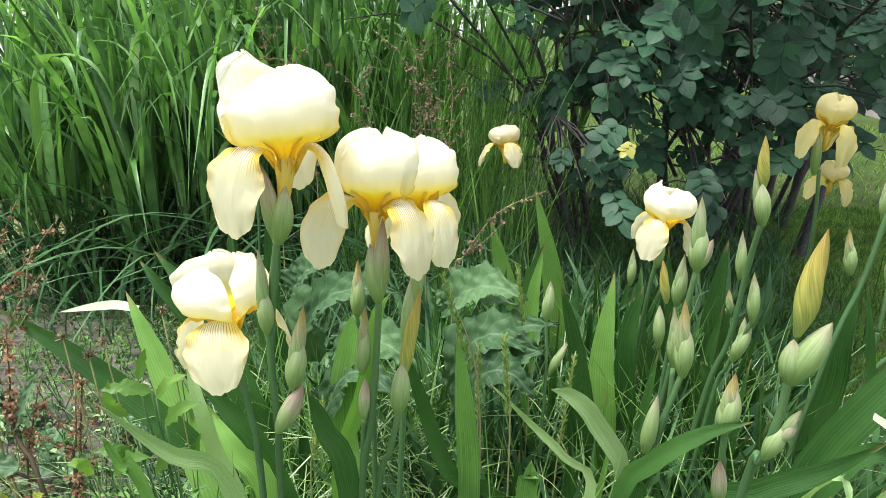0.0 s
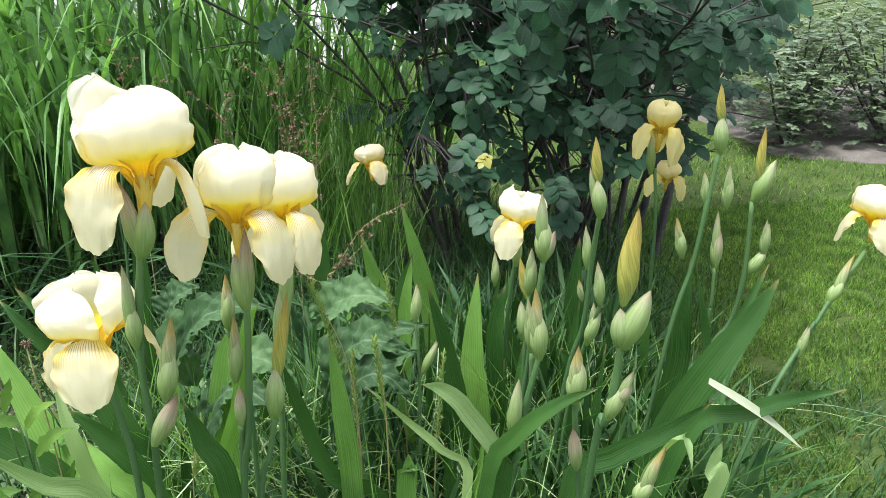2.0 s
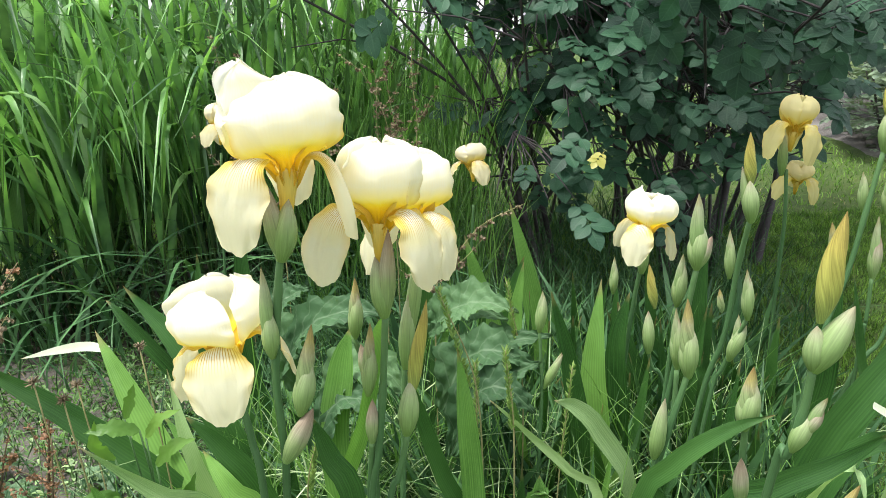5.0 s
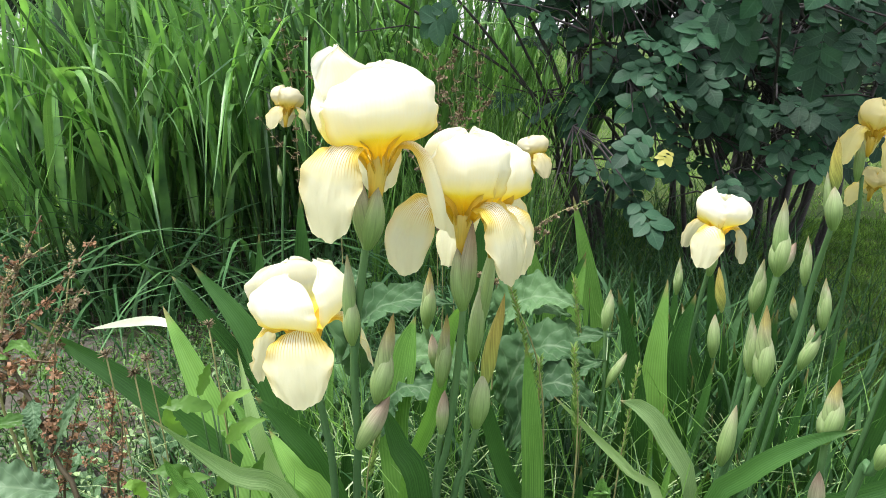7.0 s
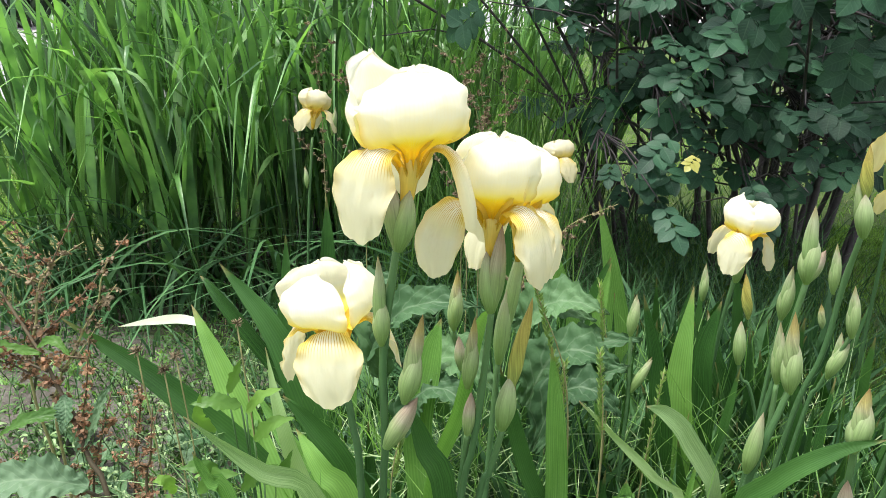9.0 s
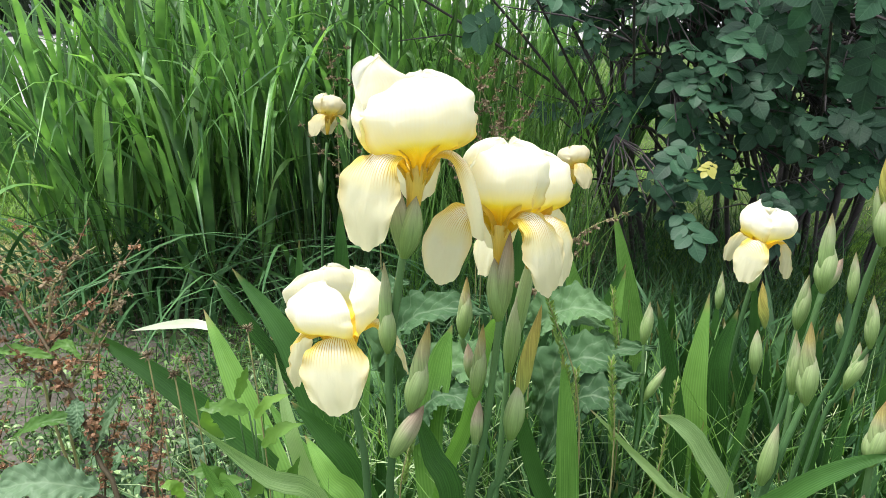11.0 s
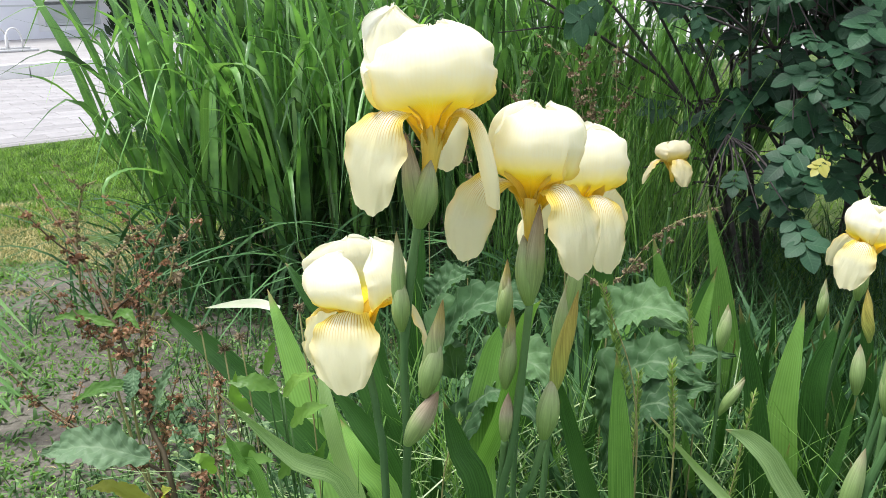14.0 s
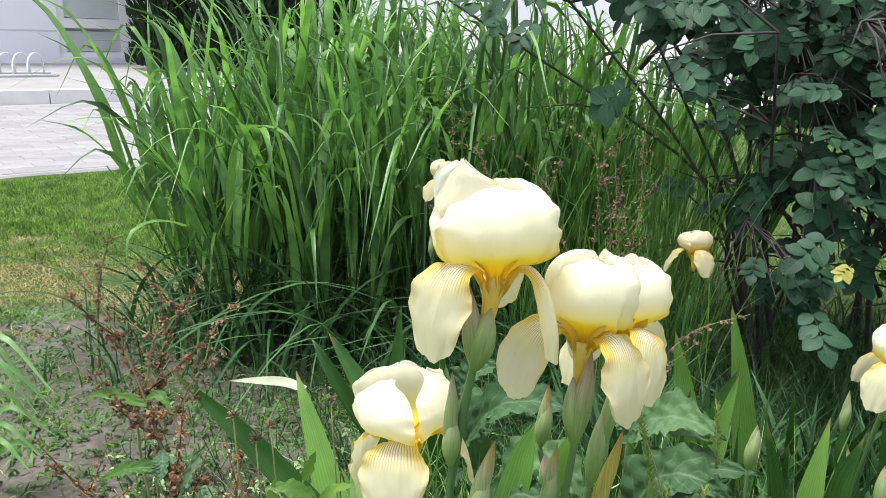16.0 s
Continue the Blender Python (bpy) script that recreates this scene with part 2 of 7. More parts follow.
M_BUDTIP = grad_mat("iris_bud_tip", [(0.0, (0.20, 0.31, 0.11)), (0.5, (0.30, 0.38, 0.17)), (0.66, (0.38, 0.37, 0.20)), (0.8, (0.38, 0.33, 0.12)), (1.0, (0.25, 0.17, 0.06))], 0.5, 0.2, 0.8, 0.3, 0.5)
M_BUDGREEN = grad_mat("iris_bud_green", [(0.0, (0.18, 0.30, 0.09)), (0.5, (0.26, 0.38, 0.15)), (0.8, (0.37, 0.41, 0.24)), (1.0, (0.30, 0.25, 0.11))], 0.45, 0.2, 0.5)
# iris leaf in two tones: shade painted into the first, sunlight into the second
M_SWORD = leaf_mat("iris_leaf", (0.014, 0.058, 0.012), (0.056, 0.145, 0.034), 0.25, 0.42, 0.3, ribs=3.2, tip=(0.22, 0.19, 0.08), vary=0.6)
M_SWORDLIT = leaf_mat("iris_leaf_lit", (0.050, 0.150, 0.018), (0.18, 0.36, 0.085), 0.32, 0.38, 0.4, ribs=3.2, tip=(0.33, 0.26, 0.13), bloom=0.03, vary=0.5)
M_SWORDPALE = leaf_mat("iris_leaf_pale", (0.17, 0.31, 0.09), (0.34, 0.48, 0.22), 0.25, 0.42, 0.35, ribs=3.2, tip=(0.4, 0.33, 0.18), bloom=0.06)
# whitish colour paints the sky's sheen on the bent-over leaves
M_SHEENLEAF = leaf_mat("sheen_leaf", (0.36, 0.42, 0.28), (0.50, 0.54, 0.42), 0.3, 0.4, 0.45, ribs=3.2, tip=(0.4, 0.33, 0.18))
M_REED = leaf_mat("reed_leaf", (0.052, 0.155, 0.042), (0.19, 0.41, 0.10), 0.42, 0.36, 0.55, ribs=3.0, bloom=0.12, tip=(0.25, 0.28, 0.08), vary=0.6, thin_boost=(1.25, 1.3, 0.7))
M_REEDPALE = leaf_mat("reed_leaf_pale", (0.12, 0.27, 0.08), (0.26, 0.42, 0.17), 0.3, 0.32, 0.5, ribs=3.0, vary=0.4)
M_REEDS = leaf_mat("reed_foliage", (0.026, 0.100, 0.034), (0.19, 0.42, 0.10), 0.42, 0.36, 0.55, bloom=0.10, vary=0.85, island=True, thin_boost=(1.25, 1.3, 0.7))
# dry brown feet, darkened further to paint shade at the clump's base
M_REEDSTEM = grad_mat("reed_stem", [(0.0, (0.045, 0.045, 0.02)), (0.4, (0.055, 0.10, 0.028)), (1.0, (0.13, 0.27, 0.055))], 0.5)
M_ROSE = leaf_mat("rose_leaf", (0.013, 0.050, 0.028), (0.036, 0.100, 0.054), 0.2, 0.50, 0.25, bloom=0.03, vary=0.5, thin_boost=(1.1, 1.5, 0.7), veins=True)
M_ROSES = leaf_mat("rose_foliage", (0.013, 0.050, 0.028), (0.036, 0.100, 0.054), 0.2, 0.50, 0.25, bloom=0.03, vary=0.55, island=True, thin_boost=(1.1, 1.5, 0.7), veins=True)
M_ROSEYELLOW = leaf_mat("rose_leaf_yellowed", (0.20, 0.22, 0.05), (0.30, 0.30, 0.08), 0.3)
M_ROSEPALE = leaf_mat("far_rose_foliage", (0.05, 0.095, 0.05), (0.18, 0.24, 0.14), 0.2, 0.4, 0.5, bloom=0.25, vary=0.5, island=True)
M_BARK = blotch_mat("rose_bark", [(0.3, (0.034, 0.029, 0.031)), (0.55, (0.068, 0.058, 0.062)), (0.8, (0.13, 0.12, 0.12))], 30.0, 0.65, 0.002, 160.0)
M_DOCKSTEM = grad_mat("dock_stem", [(0.0, (0.055, 0.045, 0.026)), (0.5, (0.085, 0.065, 0.038)), (1.0, (0.16, 0.115, 0.065))], 0.6)
M_DOCKSEED = leaf_mat("dock_seed", (0.15, 0.080, 0.045), (0.38, 0.24, 0.14), 0.35, 0.6, 0.3, vary=0.7, island=True, thin_boost=(1.1, 0.95, 0.75))
M_DOCKSEED_DRY = leaf_mat("dock_seed_dry", (0.11, 0.085, 0.05), (0.27, 0.22, 0.14), 0.2, 0.7, 0.2, vary=0.7, island=True, thin_boost=(1.1, 1.0, 0.7))
M_BROAD = leaf_mat("broad_leaf", (0.030, 0.080, 0.030), (0.092, 0.180, 0.078), 0.22, 0.58, 0.25, bloom=0.0, vary=0.4, crinkle=True)
M_GREYLEAF = leaf_mat("grey_leaf", (0.075, 0.15, 0.072), (0.17, 0.26, 0.15), 0.2, 0.55, 0.25, bloom=0.0, vary=0.3, crinkle=True)
M_PALEGRASS = leaf_mat("pale_grass", (0.17, 0.28, 0.11), (0.36, 0.46, 0.25), 0.3, 0.4, 0.45, vary=0.5, island=True)
M_WEEDS = leaf_mat("weed_leaf", (0.036, 0.090, 0.026), (0.105, 0.20, 0.060), 0.25, 0.5, 0.3, bloom=0.06, vary=0.6, island=True)
# darker copy of the wild grass, with shade put into its colour
M_SHADEGRASS = leaf_mat("shaded_grass", (0.024, 0.078, 0.030), (0.078, 0.175, 0.066), 0.2, 0.5, 0.3, vary=0.5, island=True)
M_FRESH = leaf_mat("fresh_leaf", (0.07, 0.165, 0.028), (0.14, 0.27, 0.055), 0.35, 0.45, 0.4, vary=0.4)
M_YELLOWLEAF = leaf_mat("yellowing_leaf", (0.30, 0.33, 0.05), (0.42, 0.42, 0.09), 0.3, 0.5, 0.3)
M_GRASS = leaf_mat("wild_grass", (0.07, 0.18, 0.028), (0.18, 0.34, 0.095), 0.4, 0.45, 0.4, bloom=0.06, vary=0.5, island=True)
M_LAWN = leaf_mat("lawn_grass", (0.060, 0.140, 0.026), (0.195, 0.330, 0.070), 0.35, 0.5, 0.3, vary=0.8, island=True)
M_DRYGRASS = leaf_mat("dry_grass", (0.30, 0.25, 0.11), (0.44, 0.38, 0.20), 0.2, 0.6, 0.3, vary=0.4, island=True)
M_SEEDHEAD = leaf_mat("grass_seed", (0.13, 0.24, 0.06), (0.26, 0.36, 0.12), 0.3, 0.6, 0.2, vary=0.4, island=True)
M_STRAW = blotch_mat("straw_stem", [(0.3, (0.2, 0.2, 0.08)), (0.7, (0.32, 0.3, 0.14))], 40.0, 0.7, 0.001)


def ground_mat():
    """Turf with bare grey soil where the ground is trodden on the left; dug dark soil under the irises and dark ground
    under the reeds also carry painted shade.
    """
    mt, n, l, b = node_mat("garden_ground")
    tc = n.new("ShaderNodeTexCoord").outputs["Object"]
    a, f = noise_tex(n, l, 5.0, 6, tc, 0.62), noise_tex(n, l, 60.0, 5, tc, 0.6)
    s = calc(n, l, "MULTIPLY_ADD", f.outputs[0], 0.4, calc(n, l, "MULTIPLY", a.outputs[0], 0.6))
    soil = ramp(n, [(0.25, (0.04, 0.035, 0.03)), (0.45, (0.095, 0.085, 0.072)), (0.6, (0.155, 0.142, 0.125)), (0.8, (0.26, 0.24, 0.21))])
    l.new(s, soil.inputs[0])
    turf = ramp(n, [(0.3, (0.025, 0.045, 0.012)), (0.5, (0.055, 0.09, 0.02)), (0.62, (0.085, 0.115, 0.032)), (0.8, (0.17, 0.165, 0.07))])
    l.new(s, turf.inputs[0])
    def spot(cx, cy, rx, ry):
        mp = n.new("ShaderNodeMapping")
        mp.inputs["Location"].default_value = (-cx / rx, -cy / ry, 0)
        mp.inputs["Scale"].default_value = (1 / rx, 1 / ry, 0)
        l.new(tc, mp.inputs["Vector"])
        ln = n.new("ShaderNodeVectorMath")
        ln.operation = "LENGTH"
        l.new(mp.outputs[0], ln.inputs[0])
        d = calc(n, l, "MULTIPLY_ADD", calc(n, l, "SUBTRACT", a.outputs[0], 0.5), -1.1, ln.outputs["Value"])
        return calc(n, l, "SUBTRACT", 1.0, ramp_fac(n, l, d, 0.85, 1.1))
    # dark soil, darkened further to paint the shade under irises and reeds
    shade_humus = ramp(n, [(0.3, (0.025, 0.022, 0.016)), (0.6, (0.06, 0.052, 0.038)), (0.8, (0.10, 0.09, 0.06))])
    l.new(s, shade_humus.inputs[0])
    col = mix_col(n, l, spot(-1.45, 1.35, 1.0, 1.0), turf.outputs[0], soil.outputs[0])
    col = mix_col(n, l, spot(0.1, 1.25, 0.66, 0.95), col, shade_humus.outputs[0])
    col = mix_col(n, l, spot(-0.55, 2.55, 1.0, 0.62), col, shade_humus.outputs[0])
    return finish(mt, n, l, b, col, 0.92, 0.25, 0.0, None, f.outputs[0], 0.012, 0.8)


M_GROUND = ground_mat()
M_BEDSOIL = blotch_mat("dug_soil", [(0.3, (0.09, 0.078, 0.07)), (0.55, (0.17, 0.155, 0.145)), (0.8, (0.27, 0.255, 0.24))], 9.0, 0.95, 0.02)
M_KERB = blotch_mat("kerb_stone", [(0.3, (0.58, 0.58, 0.59)), (0.6, (0.70, 0.70, 0.71)), (0.8, (0.76, 0.76, 0.77))], 6.0, 0.8, 0.002)
M_CONCRETE = blotch_mat("pale_concrete", [(0.3, (0.25, 0.245, 0.25)), (0.55, (0.32, 0.31, 0.32)), (0.8, (0.40, 0.39, 0.40))], 3.0, 0.85, 0.002)
M_PAVER = blotch_mat("paving_block", [(0.3, (0.23, 0.225, 0.235)), (0.55, (0.29, 0.282, 0.295)), (0.8, (0.36, 0.35, 0.365))], 5.0, 0.8, 0.002, own=0.22)
M_PLASTER = blotch_mat("white_plaster", [(0.3, (0.76, 0.78, 0.86)), (0.6, (0.79, 0.81, 0.88)), (0.8, (0.82, 0.84, 0.90))], 2.0, 0.8, 0.001)
M_FRAME = blotch_mat("white_plastic", [(0.3, (0.76, 0.77, 0.8)), (0.7, (0.82, 0.83, 0.85))], 3.0, 0.4, 0.0004)
M_SLAT = blotch_mat("grey_blind", [(0.3, (0.50, 0.54, 0.56)), (0.7, (0.60, 0.63, 0.65))], 4.0, 0.5, 0.0004)
M_STEEL = blotch_mat("galvanised_steel", [(0.3, (0.55, 0.56, 0.58)), (0.7, (0.68, 0.69, 0.7))], 9.0, 0.4, 0.0004)
M_CONIFER = leaf_mat("conifer_foliage", (0.012, 0.028, 0.014), (0.03, 0.055, 0.025), 0.1, 0.6, 0.3, vary=0.5, island=True)
M_STONE = blotch_mat("pale_stone", [(0.3, (0.35, 0.33, 0.30)), (0.7, (0.52, 0.50, 0.46))], 20.0, 0.8, 0.002)


# ---- building blocks ----
class Build:
    """Gathers vertices, faces and a (u, v) for each vertex."""

    def __init__(self):
        self.v, self.f, self.uv = [], [], []

    def grid(self, rows, wrap=False):
        base, nu = len(self.v), len(rows[0])
        for j, row in enumerate(rows):
            for i, p in enumerate(row):
                self.v.append(tuple(p))
                self.uv.append((i / (nu - (0 if wrap else 1)), j / (len(rows) - 1)))
        for j in range(len(rows) - 1):
            for i in range(nu if wrap else nu - 1):
                k = (i + 1) % nu
                self.f.append((base + j * nu + i, base + j * nu + k, base + (j + 1) * nu + k, base + (j + 1) * nu + i))
        return self

    def tube(self, pts, radii, sides=8, flat=1.0, side=None, caps=True):
        pts = [Vector(p) for p in pts]
        rows, up = [], Vector(side) if side else Vector((1, 0.13, 0.07))
        for j, p in enumerate(pts):
            t = (pts[min(j + 1, len(pts) - 1)] - pts[max(j - 1, 0)]).normalized()
            a = (up - t * up.dot(t)).normalized()
            b = t.cross(a)
            up = a
            r = radii[j] if hasattr(radii, "__len__") else radii
            rows.append([p + (a * math.cos(2 * math.pi * i / sides) + b * math.sin(2 * math.pi * i / sides) * flat) * r for i in range(sides)])
        base = len(self.v)
        self.grid(rows, wrap=True)
        if caps:
            self.f.append(tuple(base + i for i in range(sides))[::-1])
            self.f.append(tuple(base + (len(pts) - 1) * sides + i for i in range(sides)))
        return self

    def box(self, lo, hi):
        b = len(self.v)
        for z in (lo[2], hi[2]):
            for x, y in ((lo[0], lo[1]), (hi[0], lo[1]), (hi[0], hi[1]), (lo[0], hi[1])):
                self.v.append((x, y, z))
                self.uv.append((x, y))
        for q in ((0, 3, 2, 1), (4, 5, 6, 7), (0, 1, 5, 4), (1, 2, 6, 5), (2, 3, 7, 6), (3, 0, 4, 7)):
            self.f.append(tuple(b + i for i in q))
        return self

    def move(self, m, since=0):
        for i in range(since, len(self.v)):
            self.v[i] = tuple(m @ Vector(self.v[i]))
        return self

    def mesh(self, name, at=(0, 0, 0), smooth=True):
        me = bpy.data.meshes.new(name)
        me.from_pydata([(x - at[0], y - at[1], z - at[2]) for x, y, z in self.v], [], self.f)
        layer = me.uv_layers.new(name="UVMap")
        flat = np.array(self.uv, dtype=np.float32)[[l for f in self.f for l in f]]
        layer.data.foreach_set("uv", flat.ravel())
        if smooth:
            me.polygons.foreach_set("use_smooth", [True] * len(me.polygons))
        me.update()
        return me


def thing(name, at, label, category, group="", kind=""):
    ob = new(name)
    ob.location = at
    ob.empty_display_size = 0.05
    return tagged(ob, label, category, group, kind)


def part(name, build, material, parent, label="", smooth=True, kind=""):
    """One mesh under a thing or a part; its geometry is given in world places."""
    at = Vector(parent.location)
    up = parent.parent
    while up is not None:
        at = at + up.location
        up = up.parent
    ob = new(name, build.mesh(name, at, smooth))
    ob.data.materials.append(material)
    ob.parent = parent
    return tagged(ob, label, kind=kind)


def whole(name, build, material, label, category, group="", kind="", smooth=True, at=(0, 0, 0)):
    """A thing that is one mesh."""
    ob = new(name, build.mesh(name, at, smooth))
    ob.location = at
    ob.data.materials.append(material)
    return tagged(ob, label, category, group, kind)


def curve_points(pts, n):
    """n + 1 points on a smooth curve through pts."""
    pts = [Vector(p) for p in pts]
    if len(pts) == 2:
        return [pts[0].lerp(pts[1], i / n) for i in range(n + 1)]
    ext = [pts[0] * 2 - pts[1], *pts, pts[-1] * 2 - pts[-2]]
    out = []
    for i in range(n + 1):
        s = i / n * (len(pts) - 1)
        k = min(int(s), len(pts) - 2)
        f = s - k
        a, b, c, d = ext[k:k + 4]
        out.append(0.5 * ((2 * b) + (c - a) * f + (2 * a - 5 * b + 4 * c - d) * f * f + (3 * b - a - 3 * c + d) * f ** 3))
    return out


rng = random.Random(7)


def ribbon(build, pts, width, n=10, across=4, fold=0.15, face=(0, -1, 0), shape="sword", wave=0.0, twist=0.0):
    """A leaf blade along a curve: width narrows to the tip, the middle is folded inwards."""
    line = curve_points(pts, n)
    face = Vector(face)
    rows, ph = [], rng.random() * 6
    for j, p in enumerate(line):
        s = j / n
        t = (line[min(j + 1, n)] - line[max(j - 1, 0)]).normalized()
        a = t.cross(face)
        if a.length < 0.05:
            a = Vector((1, 0, 0))
        a.normalize()
        nrm = a.cross(t)
        if twist:
            q = Matrix.Rotation(twist * s, 3, t)
            a, nrm = q @ a, q @ nrm
        if shape == "sword":
            w = width * (0.72 + 0.28 * min(1, s * 4)) * max(0.0, 1 - max(0.0, (s - 0.42) / 0.58) ** 2.1)
        elif shape == "blade":
            w = width * min(1.0, 0.35 + s * 3.0) * max(0.0, 1 - s ** 2.2)
        elif shape == "reed":
            w = width * min(1.0, 0.45 + s * 4.0) * max(0.0, 1 - max(0.0, (s - 0.12) / 0.88) ** 1.25)
        else:
            w = width * math.sin(math.pi * min(1, 0.06 + 0.94 * s) ** 0.8) ** 0.8
        w = max(w, width * 0.015)
        row = []
        for i in range(across + 1):
            u = i / across * 2 - 1
            off = fold * w * abs(u) + wave * math.sin(s * 17 + ph + u * 2) * abs(u)
            row.append(p + a * (u * w / 2) + nrm * off)
        rows.append(row)
    build.grid(rows)
    return build


# ---- iris ----
def sword_leaf(plant, pts, width, pale=False, yaw=0.0, label="", twist=0.0, mid=False, deep=False):
    face = (math.sin(yaw), -math.cos(yaw), 0.12)
    # every third leaf takes the sunlit tone, unless deep keeps it shade-dark
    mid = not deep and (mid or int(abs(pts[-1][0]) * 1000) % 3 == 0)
    b = ribbon(Build(), pts, width, 14, 6, 0.10, face, "sword", 0.0012, twist)
    return part("leaf", b, M_SWORDPALE if pale else M_SWORDLIT if mid else M_SWORD, plant, label)


def standard_petal(at, phi, tall, wide, lift=0.0, seed=0, spread=1.0, tilt=None):
    """An upright petal: a narrow claw, then a broad ruffled blade that bows out and in again over the heart like a share of a dome."""
    r0 = random.Random(seed)
    k1, k2, p1, p2 = r0.uniform(13, 17), r0.uniform(34, 44), r0.random() * 6, r0.random() * 6
    tall, wide, phi = tall * r0.uniform(0.97, 1.03), wide * r0.uniform(0.97, 1.03), phi + r0.uniform(-0.06, 0.06)
    lap = r0.uniform(0.045, 0.075)
    nv, nu = 48, 36
    horn = min(1.0, lift / 0.012)
    reach = curve_points([(q, 0, z) for q, z in ((0.10, 0), (0.15, 0.12), (0.23, 0.24), (0.35, 0.35), (0.56, 0.43), (0.82, 0.51), (0.96, 0.61), (1.0, 0.71), (0.95, 0.81), (0.80 + 0.10 * horn, 0.905), (0.52 + 0.34 * horn, 0.975 + 0.4 * horn * lift / tall), (0.18 + 0.50 * horn, 1.0 + 1.2 * lift / tall))], nv)
    half = curve_points([(q, 0, 0) for q in (0.80, 0.80, 0.82, 0.90, 1.05, 1.16, 1.20, 1.20, 1.20, 1.18, 1.10, 0.9)], nv)
    rows = []
    for j in range(nv + 1):
        v = j / nv
        end = 1.0 if v < 0.76 else max(0.0, 1 - ((v - 0.76) / 0.245) ** 2.2) ** 0.5
        end = end * (1 - horn) + horn * (1 - 0.97 * max(0.0, (v - 0.76) / 0.24) ** 2.0)
        row = []
        for i in range(nu + 1):
            u = i / nu * 2 - 1
            e = abs(u)
            blade = min(1.0, max(0.0, (v - 0.22) / 0.25))
            ang = u * half[j].x * spread * max(0.04, end)
            frill = (math.sin(k1 * v + p1 + (2 if u > 0 else 0)) + 0.6 * math.sin(k2 * v + p2 + u)) * e ** 4 * blade + (math.sin(u * 9 + p1) + 0.5 * math.sin(u * 23 + p2)) * max(0.0, (v - 0.85) / 0.15) ** 2 * 0.5
            soft = noise.noise((u * 1.3 + seed, v * 2.0, 4.0)) * 0.09 + noise.noise((u * 3.6 + seed, v * 3.8, 1.0)) * 0.045 + noise.noise((u * 10 + seed, v * 3, 8.0)) * 0.016
            keel = 0.05 * math.exp(-(u * 7) ** 2) * max(0.0, 1 - v * 1.25) - 0.03 * math.exp(-((e - 0.25) * 7) ** 2) * max(0.0, 1 - v * 1.25)
            rad = wide * (reach[j].x * (1 + lap * u * blade) + 0.042 * frill + soft * blade + keel + 0.16 * e ** 4 * math.exp(-((v - 0.40) / 0.10) ** 2))
            sag = e ** 2 * tall * (0.02 + 0.05 * math.exp(-((v - 0.44) / 0.13) ** 2))
            z = reach[j].z * tall - sag + tall * 0.024 * frill
            row.append(Vector((rad * math.cos(ang), rad * math.sin(ang), z)))
        rows.append(row)
    m = Matrix.Translation(at) @ (tilt if tilt else Matrix()) @ Matrix.Rotation(phi, 4, "Z")
    return Build().grid(rows).move(m)


def fall_petal(at, phi, size, width, droop=1.0, seed=0, tilt=None, curl=0.12, twist=0.0):
    """A hanging petal: a narrow haft that arches out, then a broad blade with a rounded end; twist turns the blade on its length."""
    r0 = random.Random(seed)
    p1, p2, k = r0.random() * 6, r0.random() * 6, r0.uniform(10, 14)
    n, ac = 34, 28
    prof = [(0.06, 0.0), (0.19, 0.28), (0.34, 0.47), (0.53, 0.50), (0.70, 0.36), (0.80, 0.10), (0.85, -0.20), (0.85, -0.54)]
    out = 1 - droop
    line = curve_points([(q * size * (1 + 0.7 * out * max(0.0, i - 2) / 5), 0, z * size * (1 - 0.75 * out if z < 0 else 1)) for i, (q, z) in enumerate(prof)], n)
    wid = curve_points([(q, 0, 0) for q in (0.12, 0.28, 0.48, 0.66, 0.84, 0.97, 1.0, 0.88)], n)
    rows = []
    for j, p in enumerate(line):
        s = j / n
        t = (line[min(j + 1, n)] - line[max(j - 1, 0)]).normalized()
        side, nrm = Vector((0, 1, 0)), Vector((0, 1, 0)).cross(t) * -1
        q = Matrix.Rotation(twist * min(1.0, max(0.0, s - 0.3) / 0.35), 3, t)
        side, nrm = q @ side, q @ nrm
        w = width * wid[j].x * (1 - 0.10 * max(0.0, (s - 0.7) / 0.3) ** 2)
        row = []
        for i in range(ac + 1):
            u = i / ac * 2 - 1
            e = abs(u)
            bend = -curl * w * u * u * (0.3 if s < 0.25 else 1.0) + math.exp(-(u * 6) ** 2) * width * 0.02 * (1 - s)
            ruff = (math.sin(k * s + p1 + u * 1.5) * 0.040 + math.sin(k * 2.7 * s + p2) * 0.026) * e ** 3 * width
            late = max(0.0, (s - 0.55) / 0.45)
            back = width * (0.50 * (1 - math.sqrt(1 - (0.995 * u) ** 2)) + 0.018 * math.sin(u * 8 + p2) + 0.010 * math.sin(u * 21 + p1)) * late ** 1.3
            crease = width * (0.040 * noise.noise((u * 2.2 + seed, s * 4, 3.0)) + 0.012 * noise.noise((u * 7 + seed, s * 9, 5.0)) + 0.02 * math.sin(u * 9 + p1) * late ** 3) * min(1.0, s * 3)
            row.append(p + side * (u * w / 2) + nrm * (bend + ruff + crease) - t * back)
        rows.append(row)
    m = Matrix.Translation(at) @ (tilt if tilt else Matrix()) @ Matrix.Rotation(phi, 4, "Z")
    return Build().grid(rows).move(m)


